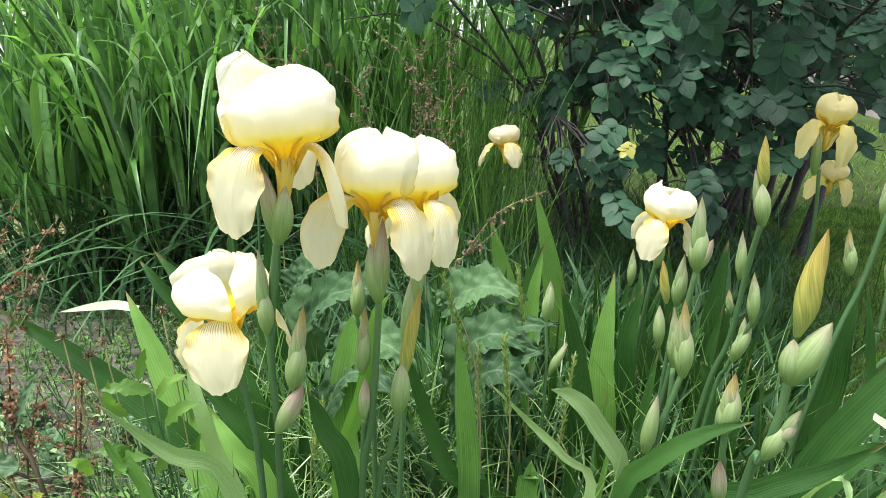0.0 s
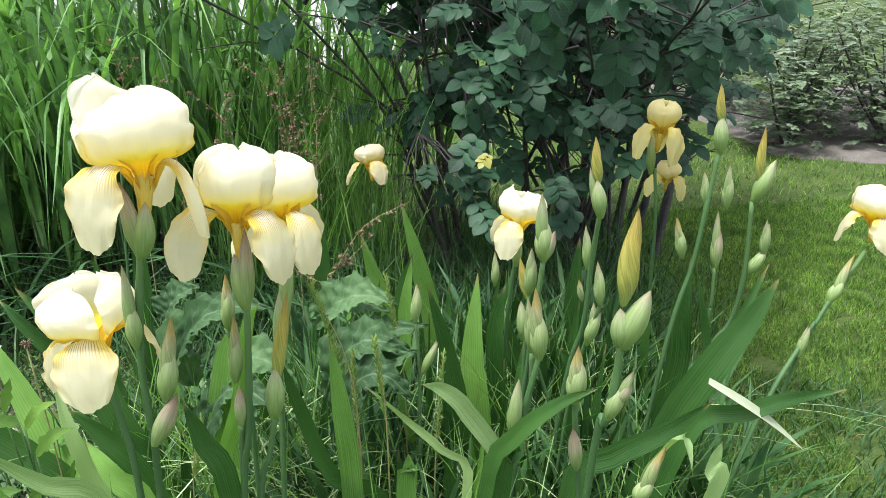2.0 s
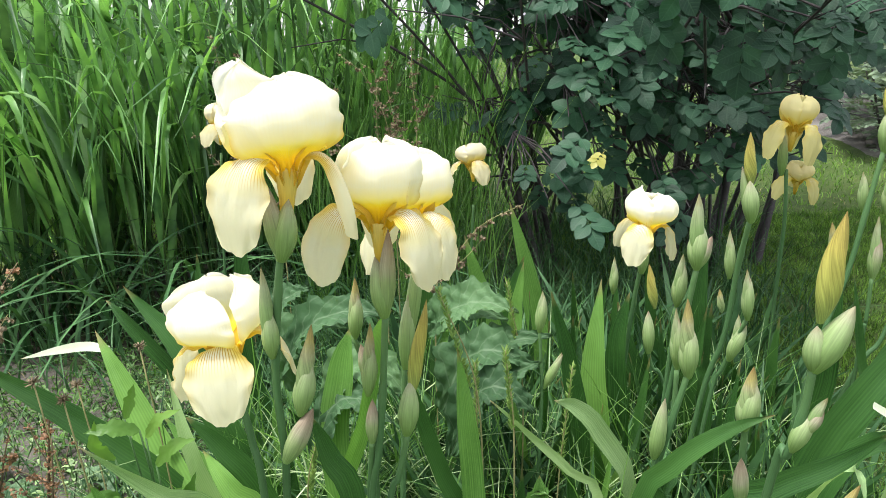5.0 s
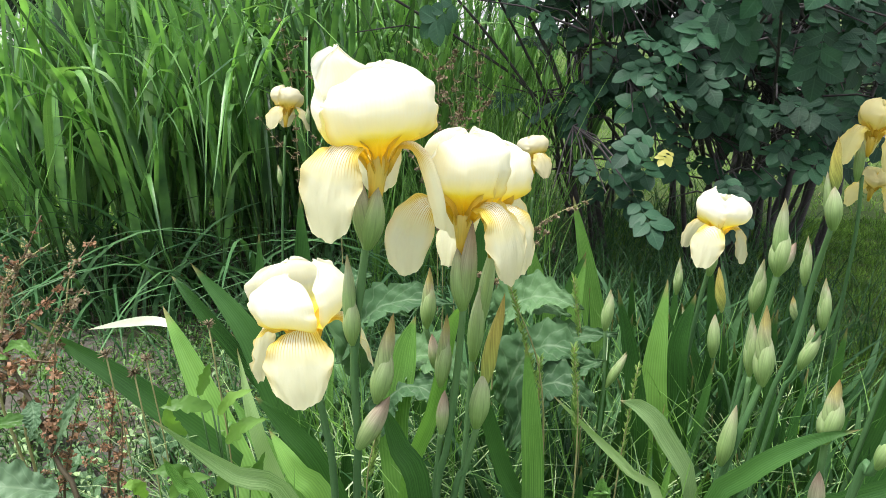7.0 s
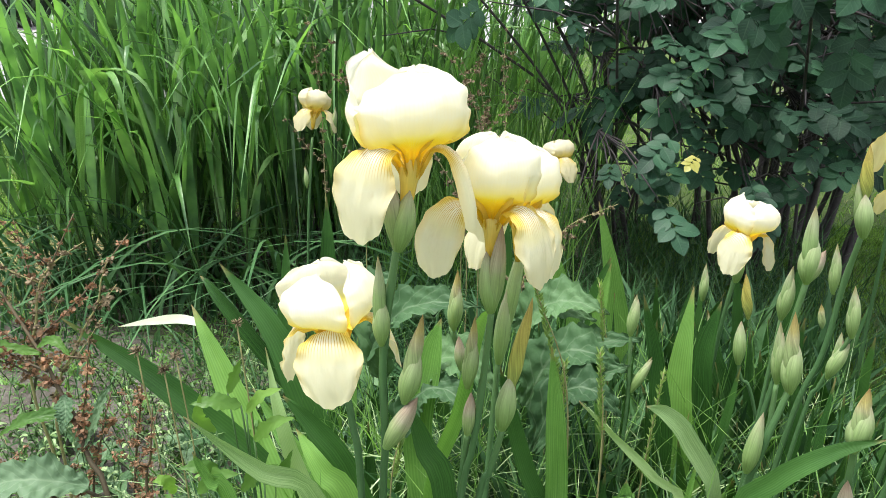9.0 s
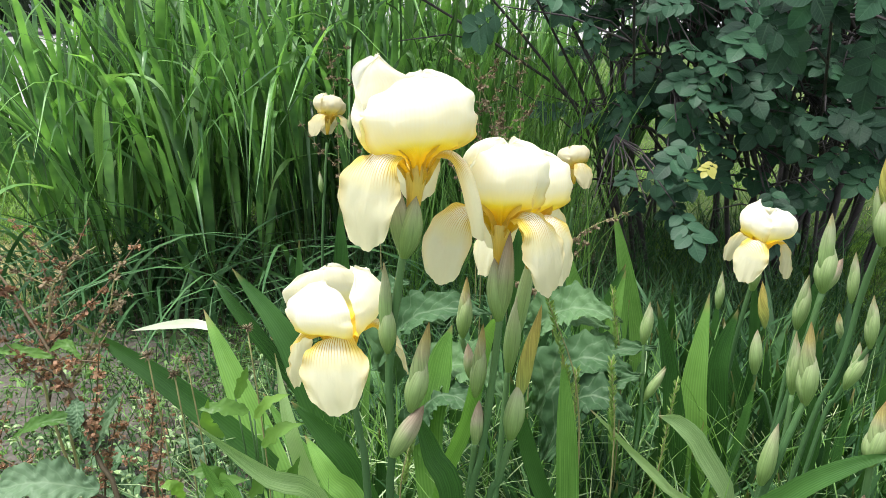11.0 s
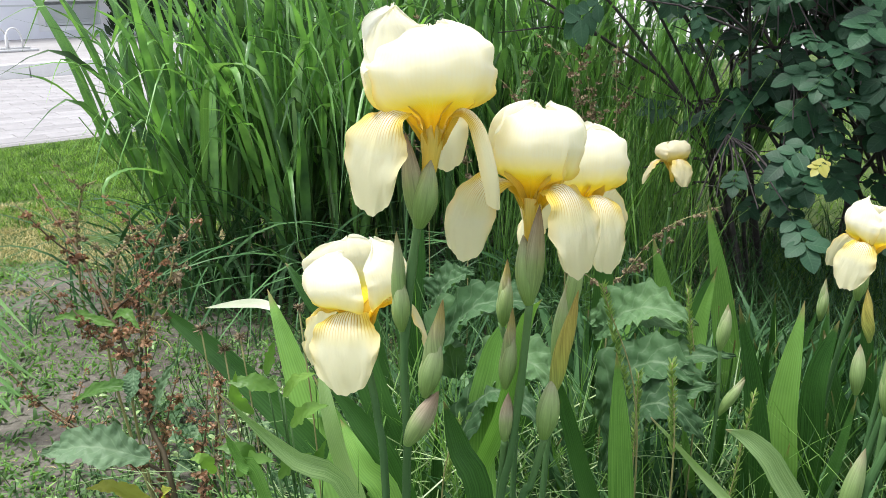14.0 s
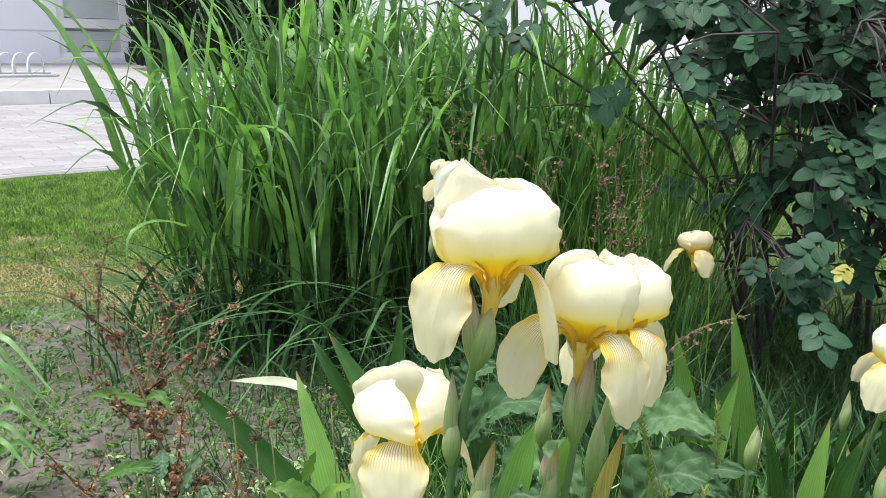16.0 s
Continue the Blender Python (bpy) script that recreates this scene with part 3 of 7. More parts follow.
def spindle(a, b, radius, n=10, sides=12, fat=0.35, flat=0.85, twist=0.0, keel=0.0, foot=0.3):
    """A pointed body from a to b, fattest at the share fat of its length."""
    a, b = Vector(a), Vector(b)
    ax = (b - a)
    t = ax.normalized()
    x = Vector((1, 0, 0)) - t * t.x
    x.normalize()
    y = t.cross(x)
    rows = []
    for j in range(n + 1):
        s = j / n
        r = foot + (1 - foot) * math.sin(math.pi / 2 * min(1, s / fat)) if s < fat else max(0.02, math.cos(math.pi / 2 * ((s - fat) / (1 - fat))) ** 0.85)
        row = []
        for i in range(sides):
            q = 2 * math.pi * i / sides
            rr = r * radius * (1 + keel * math.cos(3 * q + twist * s * 6))
            row.append(a + ax * s + (x * math.cos(q) + y * math.sin(q) * flat) * rr)
        rows.append(row)
    return Build().grid(rows, wrap=True)


def flower(plant, at, turn, tall, wide, fall, fall_w, lifts=(0, 0, 0), droops=(1, 1, 1), lean=(0, 0), seed=1, spread=1.0, label="", foot=None, widths=(1, 1, 1), curls=(0.12, 0.12, 0.12), ups=None, twists=(0, 0, 0), petals=None):
    """turn: the ways of the three falls in degrees; the standards stand between them."""
    standard_look, fall_look = petals or (M_STANDARD, M_FALL)
    tilt = Matrix.Rotation(radians(lean[0]), 4, "Y") @ Matrix.Rotation(radians(lean[1]), 4, "X")
    heart = Build()
    base = Vector(foot) if foot else Vector(at) + tilt @ Vector((0, 0, -fall * 0.35))
    a = Vector(at)
    heart.tube(curve_points([base, base.lerp(a, 0.55), a + tilt @ Vector((0, 0, wide * 0.45))], 6), [fall * 0.055, fall * 0.06, fall * 0.075, fall * 0.085, fall * 0.10, fall * 0.13, fall * 0.15], 12)
    ob = part("flower", heart, M_STYLE, plant, label or "cream and yellow bearded iris flower")
    for k in range(3):
        phi = radians(turn[k])
        gap = (turn[(k + 1) % 3] - turn[k]) % 360
        part("fall", fall_petal(a, phi, fall, fall_w * widths[k], droops[k], seed * 7 + k, tilt, curls[k], twists[k]), fall_look, ob)
        part("standard", standard_petal(a, radians(ups[k]) if ups else phi + radians(gap / 2), tall, wide, lifts[k], seed * 11 + k, spread, tilt), standard_look, ob)
        # the style arm lies over the haft and splits at its end
        arm = Build()
        m = Matrix.Translation(a) @ tilt @ Matrix.Rotation(phi, 4, "Z")
        for sgn in (-1, 1):
            ribbon(arm, [m @ Vector((0.0, sgn * fall * 0.03, 0.0)), m @ Vector((fall * 0.14, sgn * fall * 0.05, fall * 0.34)), m @ Vector((fall * 0.34, sgn * fall * 0.09, fall * 0.58)), m @ Vector((fall * 0.40, sgn * fall * 0.13, fall * 0.76))], fall * 0.22, 8, 3, 0.2, m.to_3x3() @ Vector((0.5, sgn * 0.5, 1)), "oval", fall * 0.008)
        part("style_arm", arm, M_STYLE, ob)
    return ob


def bud(plant, base, tip, radius, sheath=0.45, gold=True, label="", purple=False):
    """A closed bud standing in its sheath; sheath: the share of the length that the sheath covers."""
    a, b = Vector(base), Vector(tip)
    radius *= 0.84
    body = spindle(a.lerp(b, 0.12), b, radius * 0.8, 20, 24, 0.36, 0.88, 1.3, 0.13)
    ob = part("bud", body, (M_BUD if sheath < 0.3 else M_BUDTIP) if gold else M_BUDGREEN, plant, label or ("golden furled iris bud" if gold else "pale green iris bud"))
    if sheath >= 0.4:
        w = Vector((0.35, -0.3, 0)) * radius
        part("sheath", spindle(a, a.lerp(b, sheath) + w, radius, 10, 12, 0.45, 0.9, 0, 0.03, 0.35), M_PAPER if purple else M_SHEATH, ob)
        part("sheath", spindle(a - Vector((0, 0, 0.0)), a.lerp(b, sheath * 0.8) - w * 0.9, radius * 0.93, 10, 12, 0.45, 0.9, 0, 0.03, 0.35), M_SHEATH, ob)
    return ob


def stem(plant, pts, r0, r1, nodes=(), material=None):
    """A round flower stem with slightly swollen joints."""
    n = 22
    line = curve_points(pts, n)
    r0, r1 = r0 * 0.64, r1 * 0.66
    rad = [r0 + (r1 - r0) * i / n + sum(0.22 * r0 * math.exp(-((i / n - q) * 26) ** 2) for q in nodes) for i in range(n + 1)]
    return part("stem", Build().tube(line, rad, 10), material or M_STEM, plant)


def iris(at, label="tall bearded iris with sword-shaped leaves in a garden bed"):
    return thing("iris_plant", at, label, "iris", "irises in the bed")


def leaf_fan(at, count, tall, seed, lean=(0.0, 0.0), width=0.026):
    """A fan of sword leaves with no flower."""
    r = random.Random(seed)
    p = iris(at, "fan of broad green iris leaves without a flower")
    for k in range(count):
        q = (k / max(1, count - 1) - 0.5) * 2
        h = tall * (1 - 0.28 * abs(q)) * r.uniform(0.8, 1.1)
        ang = r.uniform(-0.5, 0.5)
        dx, dy = lean[0] + q * 0.34 * math.cos(ang) + r.uniform(-0.05, 0.05), lean[1] + q * 0.34 * math.sin(ang) + r.uniform(-0.05, 0.05)
        a = Vector(at) + Vector((q * 0.02, 0.01 * k, -0.01))
        tip = a + Vector((dx * h, dy * h, h * (1 - 0.10 * abs(q))))
        bow = a.lerp(tip, 0.5) + Vector((-dx * 0.12 * h, -dy * 0.12 * h, 0.03 * h))
        # most leaves on the right keep the dark tone, which paints the bed's shade
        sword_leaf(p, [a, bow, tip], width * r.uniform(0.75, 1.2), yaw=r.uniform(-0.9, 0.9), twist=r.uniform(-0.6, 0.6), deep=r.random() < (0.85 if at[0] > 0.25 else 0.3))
    return p

# ---- ground, paving, kerb ----
ALONG, AWAY = Vector((0.62, 0.78, 0)).normalized(), Vector((-0.78, 0.62, 0)).normalized()


def town(a, n, z=0.0):
    """A place by metres along the road and away from the garden."""
    return ALONG * a + AWAY * n + Vector((0, 0, z))


def steps(lo, hi, fine_lo, fine_hi, step):
    mid = list(np.arange(fine_lo, fine_hi, step))
    out, s = [], step
    x = fine_lo
    while x > lo:
        s *= 1.6
        x -= s
        out.insert(0, x)
    s, y = step, fine_hi
    tail = [fine_hi]
    while y < hi:
        s *= 1.6
        y += s
        tail.append(y)
    return out + mid + tail


def ground_z(x, y):
    near = max(0.0, 1 - (max(abs(x), abs(y - 2)) / 4.5) ** 2)
    return near * (0.022 * noise.noise((x * 1.7, y * 1.7, 3)) + 0.012 * noise.noise((x * 6, y * 6, 9)))


gx, gy = steps(-900, 900, -3.2, 3.2, 0.08), steps(-900, 900, -0.4, 4.6, 0.08)
gb = Build()
gb.grid([[(x, y, ground_z(x, y)) for x in gx] for y in gy])
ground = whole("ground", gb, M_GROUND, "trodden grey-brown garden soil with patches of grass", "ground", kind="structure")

pb = Build()
pb.grid([[town(a, n, 0.012 if n > 5.25 else -0.05) for a in np.linspace(-200, 400, 60)] for n in (5.2, 5.26, 7.0, 8.9)])
pavement = whole("pavement", pb, M_CONCRETE, "pale grey concrete paving beyond the lawn", "pavement", kind="structure", smooth=False)
kb = Build()
for k in range(-6, 40):
    kb.box((k * 1.0 + 0.006, 8.9, -0.05), (k * 1.0 + 0.994, 9.05, 0.15))
kb.move(Matrix(((ALONG.x, AWAY.x, 0, 0), (ALONG.y, AWAY.y, 0, 0), (0, 0, 1, 0), (0, 0, 0, 1))))
TOWN = Matrix(((ALONG.x, AWAY.x, 0, 0), (ALONG.y, AWAY.y, 0, 0), (0, 0, 1, 0), (0, 0, 0, 1)))
kerb = whole("kerb", kb, M_KERB, "row of pale kerb stones", "kerb", kind="structure", smooth=False)
sb = Build().box((-200, 9.053, -0.05), (400, 400, 0.145)).move(TOWN)
whole("forecourt", sb, M_CONCRETE, "pale concrete forecourt before the building", "pavement", kind="structure", smooth=False)

# flower bed with roses beyond the lawn
bb = Build()
rows = []
for j in range(14):
    rows.append([])
    for i in range(24):
        x, y = 2.42 + i * 0.22, 3.1 + j * 0.28 + 0.25 * math.sin(i * 0.7) - 0.12 * i * 0.22 + (0.55 if i < 3 else 0) * (3 - i) / 3
        edge = min(i, 23 - i, j, 13 - j) / 2
        rows[-1].append((x, y, -0.04 + 0.075 * min(1, edge) + 0.02 * noise.noise((x * 4, y * 4, 1))))
bb.grid(rows)
bed = whole("rose_bed", bb, M_BEDSOIL, "dug grey soil of a rose bed beyond the lawn", "flower bed", kind="structure")


# ---- building, rack, conifers ----
def building():
    house = thing("building", town(2.6, 12.9, 0.145), "white rendered building with tall glazed windows and closed blinds", "building")
    # piers and parapet round two tall window openings
    for a0, a1, z0, z1 in ((-14, 3.1, 0.145, 4.2), (5.15, 6.9, 0.145, 4.2), (3.1, 5.15, 3.0, 4.2), (3.1, 5.15, 0.145, 0.24)):
        part("wall", Build().box((a0, 12.9, z0), (a1, 13.25, z1)).move(TOWN), M_PLASTER, house, smooth=False)
    part("wall", Build().box((6.55, 13.25, 0.145), (6.9, 22, 4.2)).move(TOWN), M_PLASTER, house, smooth=False)
    part("roof", Build().box((-14.2, 12.7, 4.2), (7.1, 22.2, 4.4)).move(TOWN), M_CONCRETE, house, smooth=False)
    part("joint", Build().box((-14, 12.893, 0.60), (3.08, 12.9, 0.625)).move(TOWN), M_SLAT, house, smooth=False)
    for a0 in (3.1, 4.125):
        win = part("window", Build().box((a0 + 0.012, 13.06, 0.25), (a0 + 1.013, 13.08, 2.99)).move(TOWN), M_SLAT, house, "tall white window with closed grey slatted blinds", smooth=False)
        for b0, b1, z0, z1 in ((0, 0.11, 0.24, 3.0), (0.915, 1.025, 0.24, 3.0), (0.11, 0.915, 0.24, 0.31), (0.11, 0.915, 0.66, 0.80), (0.11, 0.915, 2.86, 3.0)):
            part("frame", Build().box((a0 + b0, 12.95, z0), (a0 + b1, 13.05, z1)).move(TOWN), M_FRAME, win, smooth=False)
        for z0, z1 in ((0.32, 0.65), (0.81, 2.85)):
            k = int((z1 - z0) / 0.042)
            for i in range(k):
                z = z0 + i * 0.042
                sl = Build().box((a0 + 0.115, 13.0, z), (a0 + 0.91, 13.012, z + 0.039)).move(TOWN)
                part("slat", sl, M_SLAT, win, smooth=False)


building()


def bike_rack():
    at = town(1.75, 10.8, 0.145)
    rack = thing("bicycle_rack", at, "galvanised steel bicycle rack of low hoops", "bicycle rack")
    for n in (10.55, 10.95):
        part("rail", Build().tube([town(-0.9, n, 0.165), town(2.5, n, 0.165)], 0.016, 8), M_STEEL, rack)
    for k in range(15):
        a = 2.16 - (14 - k) * 0.16
        arc = [town(a + 0.13 - 0.13 * math.cos(q), 10.55 + 0.4 * (q / math.pi), 0.165 + 0.25 * math.sin(q) ** 0.75) for q in np.linspace(0, math.pi, 15)]
        part("hoop", Build().tube(arc, 0.011, 7), M_STEEL, rack)


bike_rack()


def conifer(at, tall, wide, seed):
    r = random.Random(seed)
    tree = thing("conifer", at, "dark dense evergreen conifer by the building", "tree", "conifers by the building")
    part("trunk", Build().tube([at, at + Vector((0, 0, tall * 0.92))], [0.09, 0.02], 8), M_BARK, tree)
    b = Build()
    for k in range(2600):
        z = r.random() ** 1.2
        rad = wide * (1 - z) ** 0.6 * (0.55 + 0.5 * r.random())
        q = r.random() * 6.283
        p = at + Vector((math.cos(q) * rad, math.sin(q) * rad, 0.05 + z * tall))
        d = Vector((math.cos(q), math.sin(q), 0.9 + r.random())).normalized()
        ribbon(b, [p, p + d * 0.07, p + d * 0.13 + Vector((0, 0, 0.02))], 0.06, 2, 2, 0.3, (r.random() - .5, r.random() - .5, 0.3), "oval")
    part("crown", b, M_CONIFER, tree)


for k, (a, n, tall, wide) in enumerate(((4.15, 11.6, 3.4, 0.42), (4.8, 11.3, 3.9, 0.5), (5.5, 11.6, 4.2, 0.55), (6.2, 11.4, 3.8, 0.5), (6.9, 11.7, 3.2, 0.5), (7.4, 12.1, 2.6, 0.42))):
    conifer(town(a, n, 0.145), tall, wide, k)


def sapling(at, seed):
    """A thin young tree; its trunk shows before the conifers."""
    r = random.Random(seed)
    tree = thing("young_tree", at, "slender young tree with a pale grey trunk", "tree", "young trees by the forecourt")
    top = at + Vector((0.06, 0.02, 3.2))
    line = curve_points([at - Vector((0, 0, 0.03)), at.lerp(top, 0.5) + Vector((0.03, 0, 0)), top], 10)
    part("trunk", Build().tube(line, [0.035 - 0.0025 * i for i in range(11)], 8), M_STONE, tree)
    b = Build()
    for k in range(260):
        p = line[6 + k % 5] + Vector((r.uniform(-0.5, 0.5), r.uniform(-0.5, 0.5), r.uniform(-0.1, 0.5)))
        q = r.random() * 6.283
        ribbon(b, [p, p + Vector((math.cos(q) * 0.04, math.sin(q) * 0.04, 0.0)), p + Vector((math.cos(q) * 0.08, math.sin(q) * 0.08, -0.02))], 0.045, 3, 2, 0.1, (0.2, -0.4, 1), "oval")
    for k in range(9):
        p = line[5 + k % 5]
        q = k * 2.4
        part("branch", Build().tube([p, p + Vector((math.cos(q) * 0.25, math.sin(q) * 0.25, 0.25))], [0.01, 0.004], 5), M_STONE, tree)
    part("crown", b, M_ROSES, tree)


sapling(town(5.35, 9.6, 0.145), 1)
sapling(town(5.62, 9.7, 0.145), 2)


# ---- the tall reeds ----
def reed_shoot(r, foot, tall, lean, count):
    """The line of one shoot and the lines of its leaves."""
    top = foot + Vector((lean[0], lean[1], tall * 0.72))
    line = curve_points([foot, foot.lerp(top, 0.5) + Vector((lean[0] * -0.12, lean[1] * -0.12, 0.02)), top], 8)
    leaves = []
    for k in range(count):
        s = 0.32 + 0.60 * (k + 0.5 * r.random()) / count
        p = line[min(8, int(s * 8))]
        q = r.random() * 6.283
        out = Vector((math.cos(q), math.sin(q), 0)) * (0.10 + 0.5 * r.random() ** 1.3) + Vector((lean[0], lean[1], 0)) * 0.8
        long = (0.38 + 0.42 * r.random()) * (0.8 + 0.4 * tall)
        rise = 0.95 - 0.25 * r.random()
        droop = (0.03 + 0.62 * r.random() ** 2.6) * long
        a = p + out * long * 0.25 + Vector((0, 0, long * 0.45 * rise))
        b = p + out * long * 0.62 + Vector((0, 0, long * 0.80 * rise - droop * 0.3))
        c = p + out * long * 1.05 + Vector((0, 0, long * 0.95 * rise - droop * 1.3))
        leaves.append(([p, a, b, c], 0.013 + 0.021 * r.random() ** 1.3, (math.cos(q), math.sin(q), 0.5)))
    return line, leaves


def reed_clump(at, shoots, radius, tall, singles, seed, push=(0, 0)):
    r = random.Random(seed)
    clump = thing("reed_clump", at, "tall lush clump of bright green reed grass", "reed", "reed grass behind the bed")
    rest, stems = Build(), Build()
    left = singles
    for k in range(shoots):
        q, d = r.random() * 6.283, radius * math.sqrt(r.random())
        foot = Vector(at) + Vector((math.cos(q) * d, math.sin(q) * d, -0.02))
        h = tall * (0.64 + 0.38 * r.random())
        lean = ((math.cos(q) * d / radius * 0.12 + push[0] + r.uniform(-0.07, 0.07)), (math.sin(q) * d / radius * 0.12 + push[1] + r.uniform(-0.07, 0.07)))
        line, leaves = reed_shoot(r, foot, h, lean, 6)
        if k < 12:
            part("stem", Build().tube(line, [0.0042 - 0.0003 * i for i in range(9)], 5), M_REEDSTEM, clump)
        else:
            stems.tube(line, [0.0042 - 0.0003 * i for i in range(9)], 4, caps=False)
        for pts, w, face in leaves:
            if left > 0 and r.random() < 0.3:
                if r.random() < 0.42:
                    # a broad leaf bent over by its weight
                    a, b, c = pts[0], pts[1], pts[2]
                    d = Vector((face[0], face[1], 0))
                    pts = [a, b, b.lerp(c, 0.5) + d * 0.05, b.lerp(c, 0.6) + d * 0.15 - Vector((0, 0, 0.03)), b + d * 0.24 - Vector((0, 0, 0.04 + 0.10 * r.random()))]
                    part("leaf", ribbon(Build(), pts, w * 1.45, 14, 2, 0.16, (face[0], face[1], 0.9), "reed"), M_REEDPALE if r.random() < 0.55 else M_REED, clump)
                else:
                    part("leaf", ribbon(Build(), pts, w * 1.25, 12, 2, 0.18, face, "reed"), M_REED, clump)
                left -= 1
            else:
                ribbon(rest, pts, w * 1.05, 10, 2, 0.18, face, "reed")
    part("foliage", rest, M_REEDS, clump, kind="stuff")
    part("stem", stems, M_REEDSTEM, clump, kind="stuff")


for k, (x, y, n, rad, tall, single, px, py) in enumerate((
        (-1.20, 2.32, 21, 0.15, 0.95, 26, -0.05, -0.03), (-1.05, 2.22, 23, 0.17, 1.05, 28, -0.04, -0.05), (-0.78, 2.28, 23, 0.18, 1.08, 28, 0.0, -0.05),
        (-0.52, 2.36, 24, 0.18, 1.10, 28, 0.02, -0.05), (-0.25, 2.50, 25, 0.18, 1.08, 24, 0.03, -0.04), (-1.14, 2.68, 28, 0.20, 1.15, 14, -0.02, 0.0),
        (-0.90, 2.66, 28, 0.20, 1.2, 14, 0, 0), (-0.58, 2.75, 28, 0.20, 1.2, 14, 0, 0), (-0.25, 2.9, 22, 0.20, 1.15, 12, 0.02, 0),
        (0.05, 2.85, 12, 0.20, 1.1, 12, 0.02, 0), (0.35, 3.05, 9, 0.22, 1.1, 8, 0.02, 0), (0.15, 3.35, 10, 0.22, 1.15, 4, 0, 0), (-1.0, 3.1, 26, 0.25, 1.2, 6, 0, 0), (-0.4, 3.2, 26, 0.25, 1.2, 6, 0, 0))):
    reed_clump((x, y, 0), n, rad, tall, single, 100 + k, (px, py))


# ---- the rose bush ----
def rose_leaf(build, foot, way, up, size, r, flat=False):
    """A leaf of seven rounded leaflets on a thin stalk."""
    way, up = Vector(way).normalized(), Vector(up)
    side = way.cross(up).normalized()
    up = side.cross(way)
    def leaflet(p, d, s):
        c = d.cross(up).normalized() * s * 0.37
        rows = []
        for q, w in ((0.0, 0.03), (0.12, 0.52), (0.30, 0.90), (0.50, 1.0), (0.70, 0.86), (0.87, 0.50), (1.0, 0.03)):
            mid = p + d * s * q - up * s * 0.14 * q * q
            lift = up * s * 0.07 * w
            rows.append([mid - c * w + lift, mid, mid + c * w + lift])
        build.grid(rows)
    foot = Vector(foot)
    for k, s in enumerate((0.30, 0.58, 0.84)):
        p = foot + way * size * s - up * size * 0.10 * s * s
        for sg in (-1, 1):
            d = (way * 0.45 + side * sg * 0.9 + up * r.uniform(-0.15, 0.1)).normalized()
            leaflet(p, d, size * (0.40 + 0.08 * k) * r.uniform(0.85, 1.1))
    leaflet(foot + way * size * 0.95 - up * size * 0.10, (way - up * 0.2).normalized(), size * 0.55)
    build.tube([foot, foot + way * size * 0.5 - up * size * 0.025, foot + way * size - up * size * 0.1], size * 0.012, 3, caps=False)


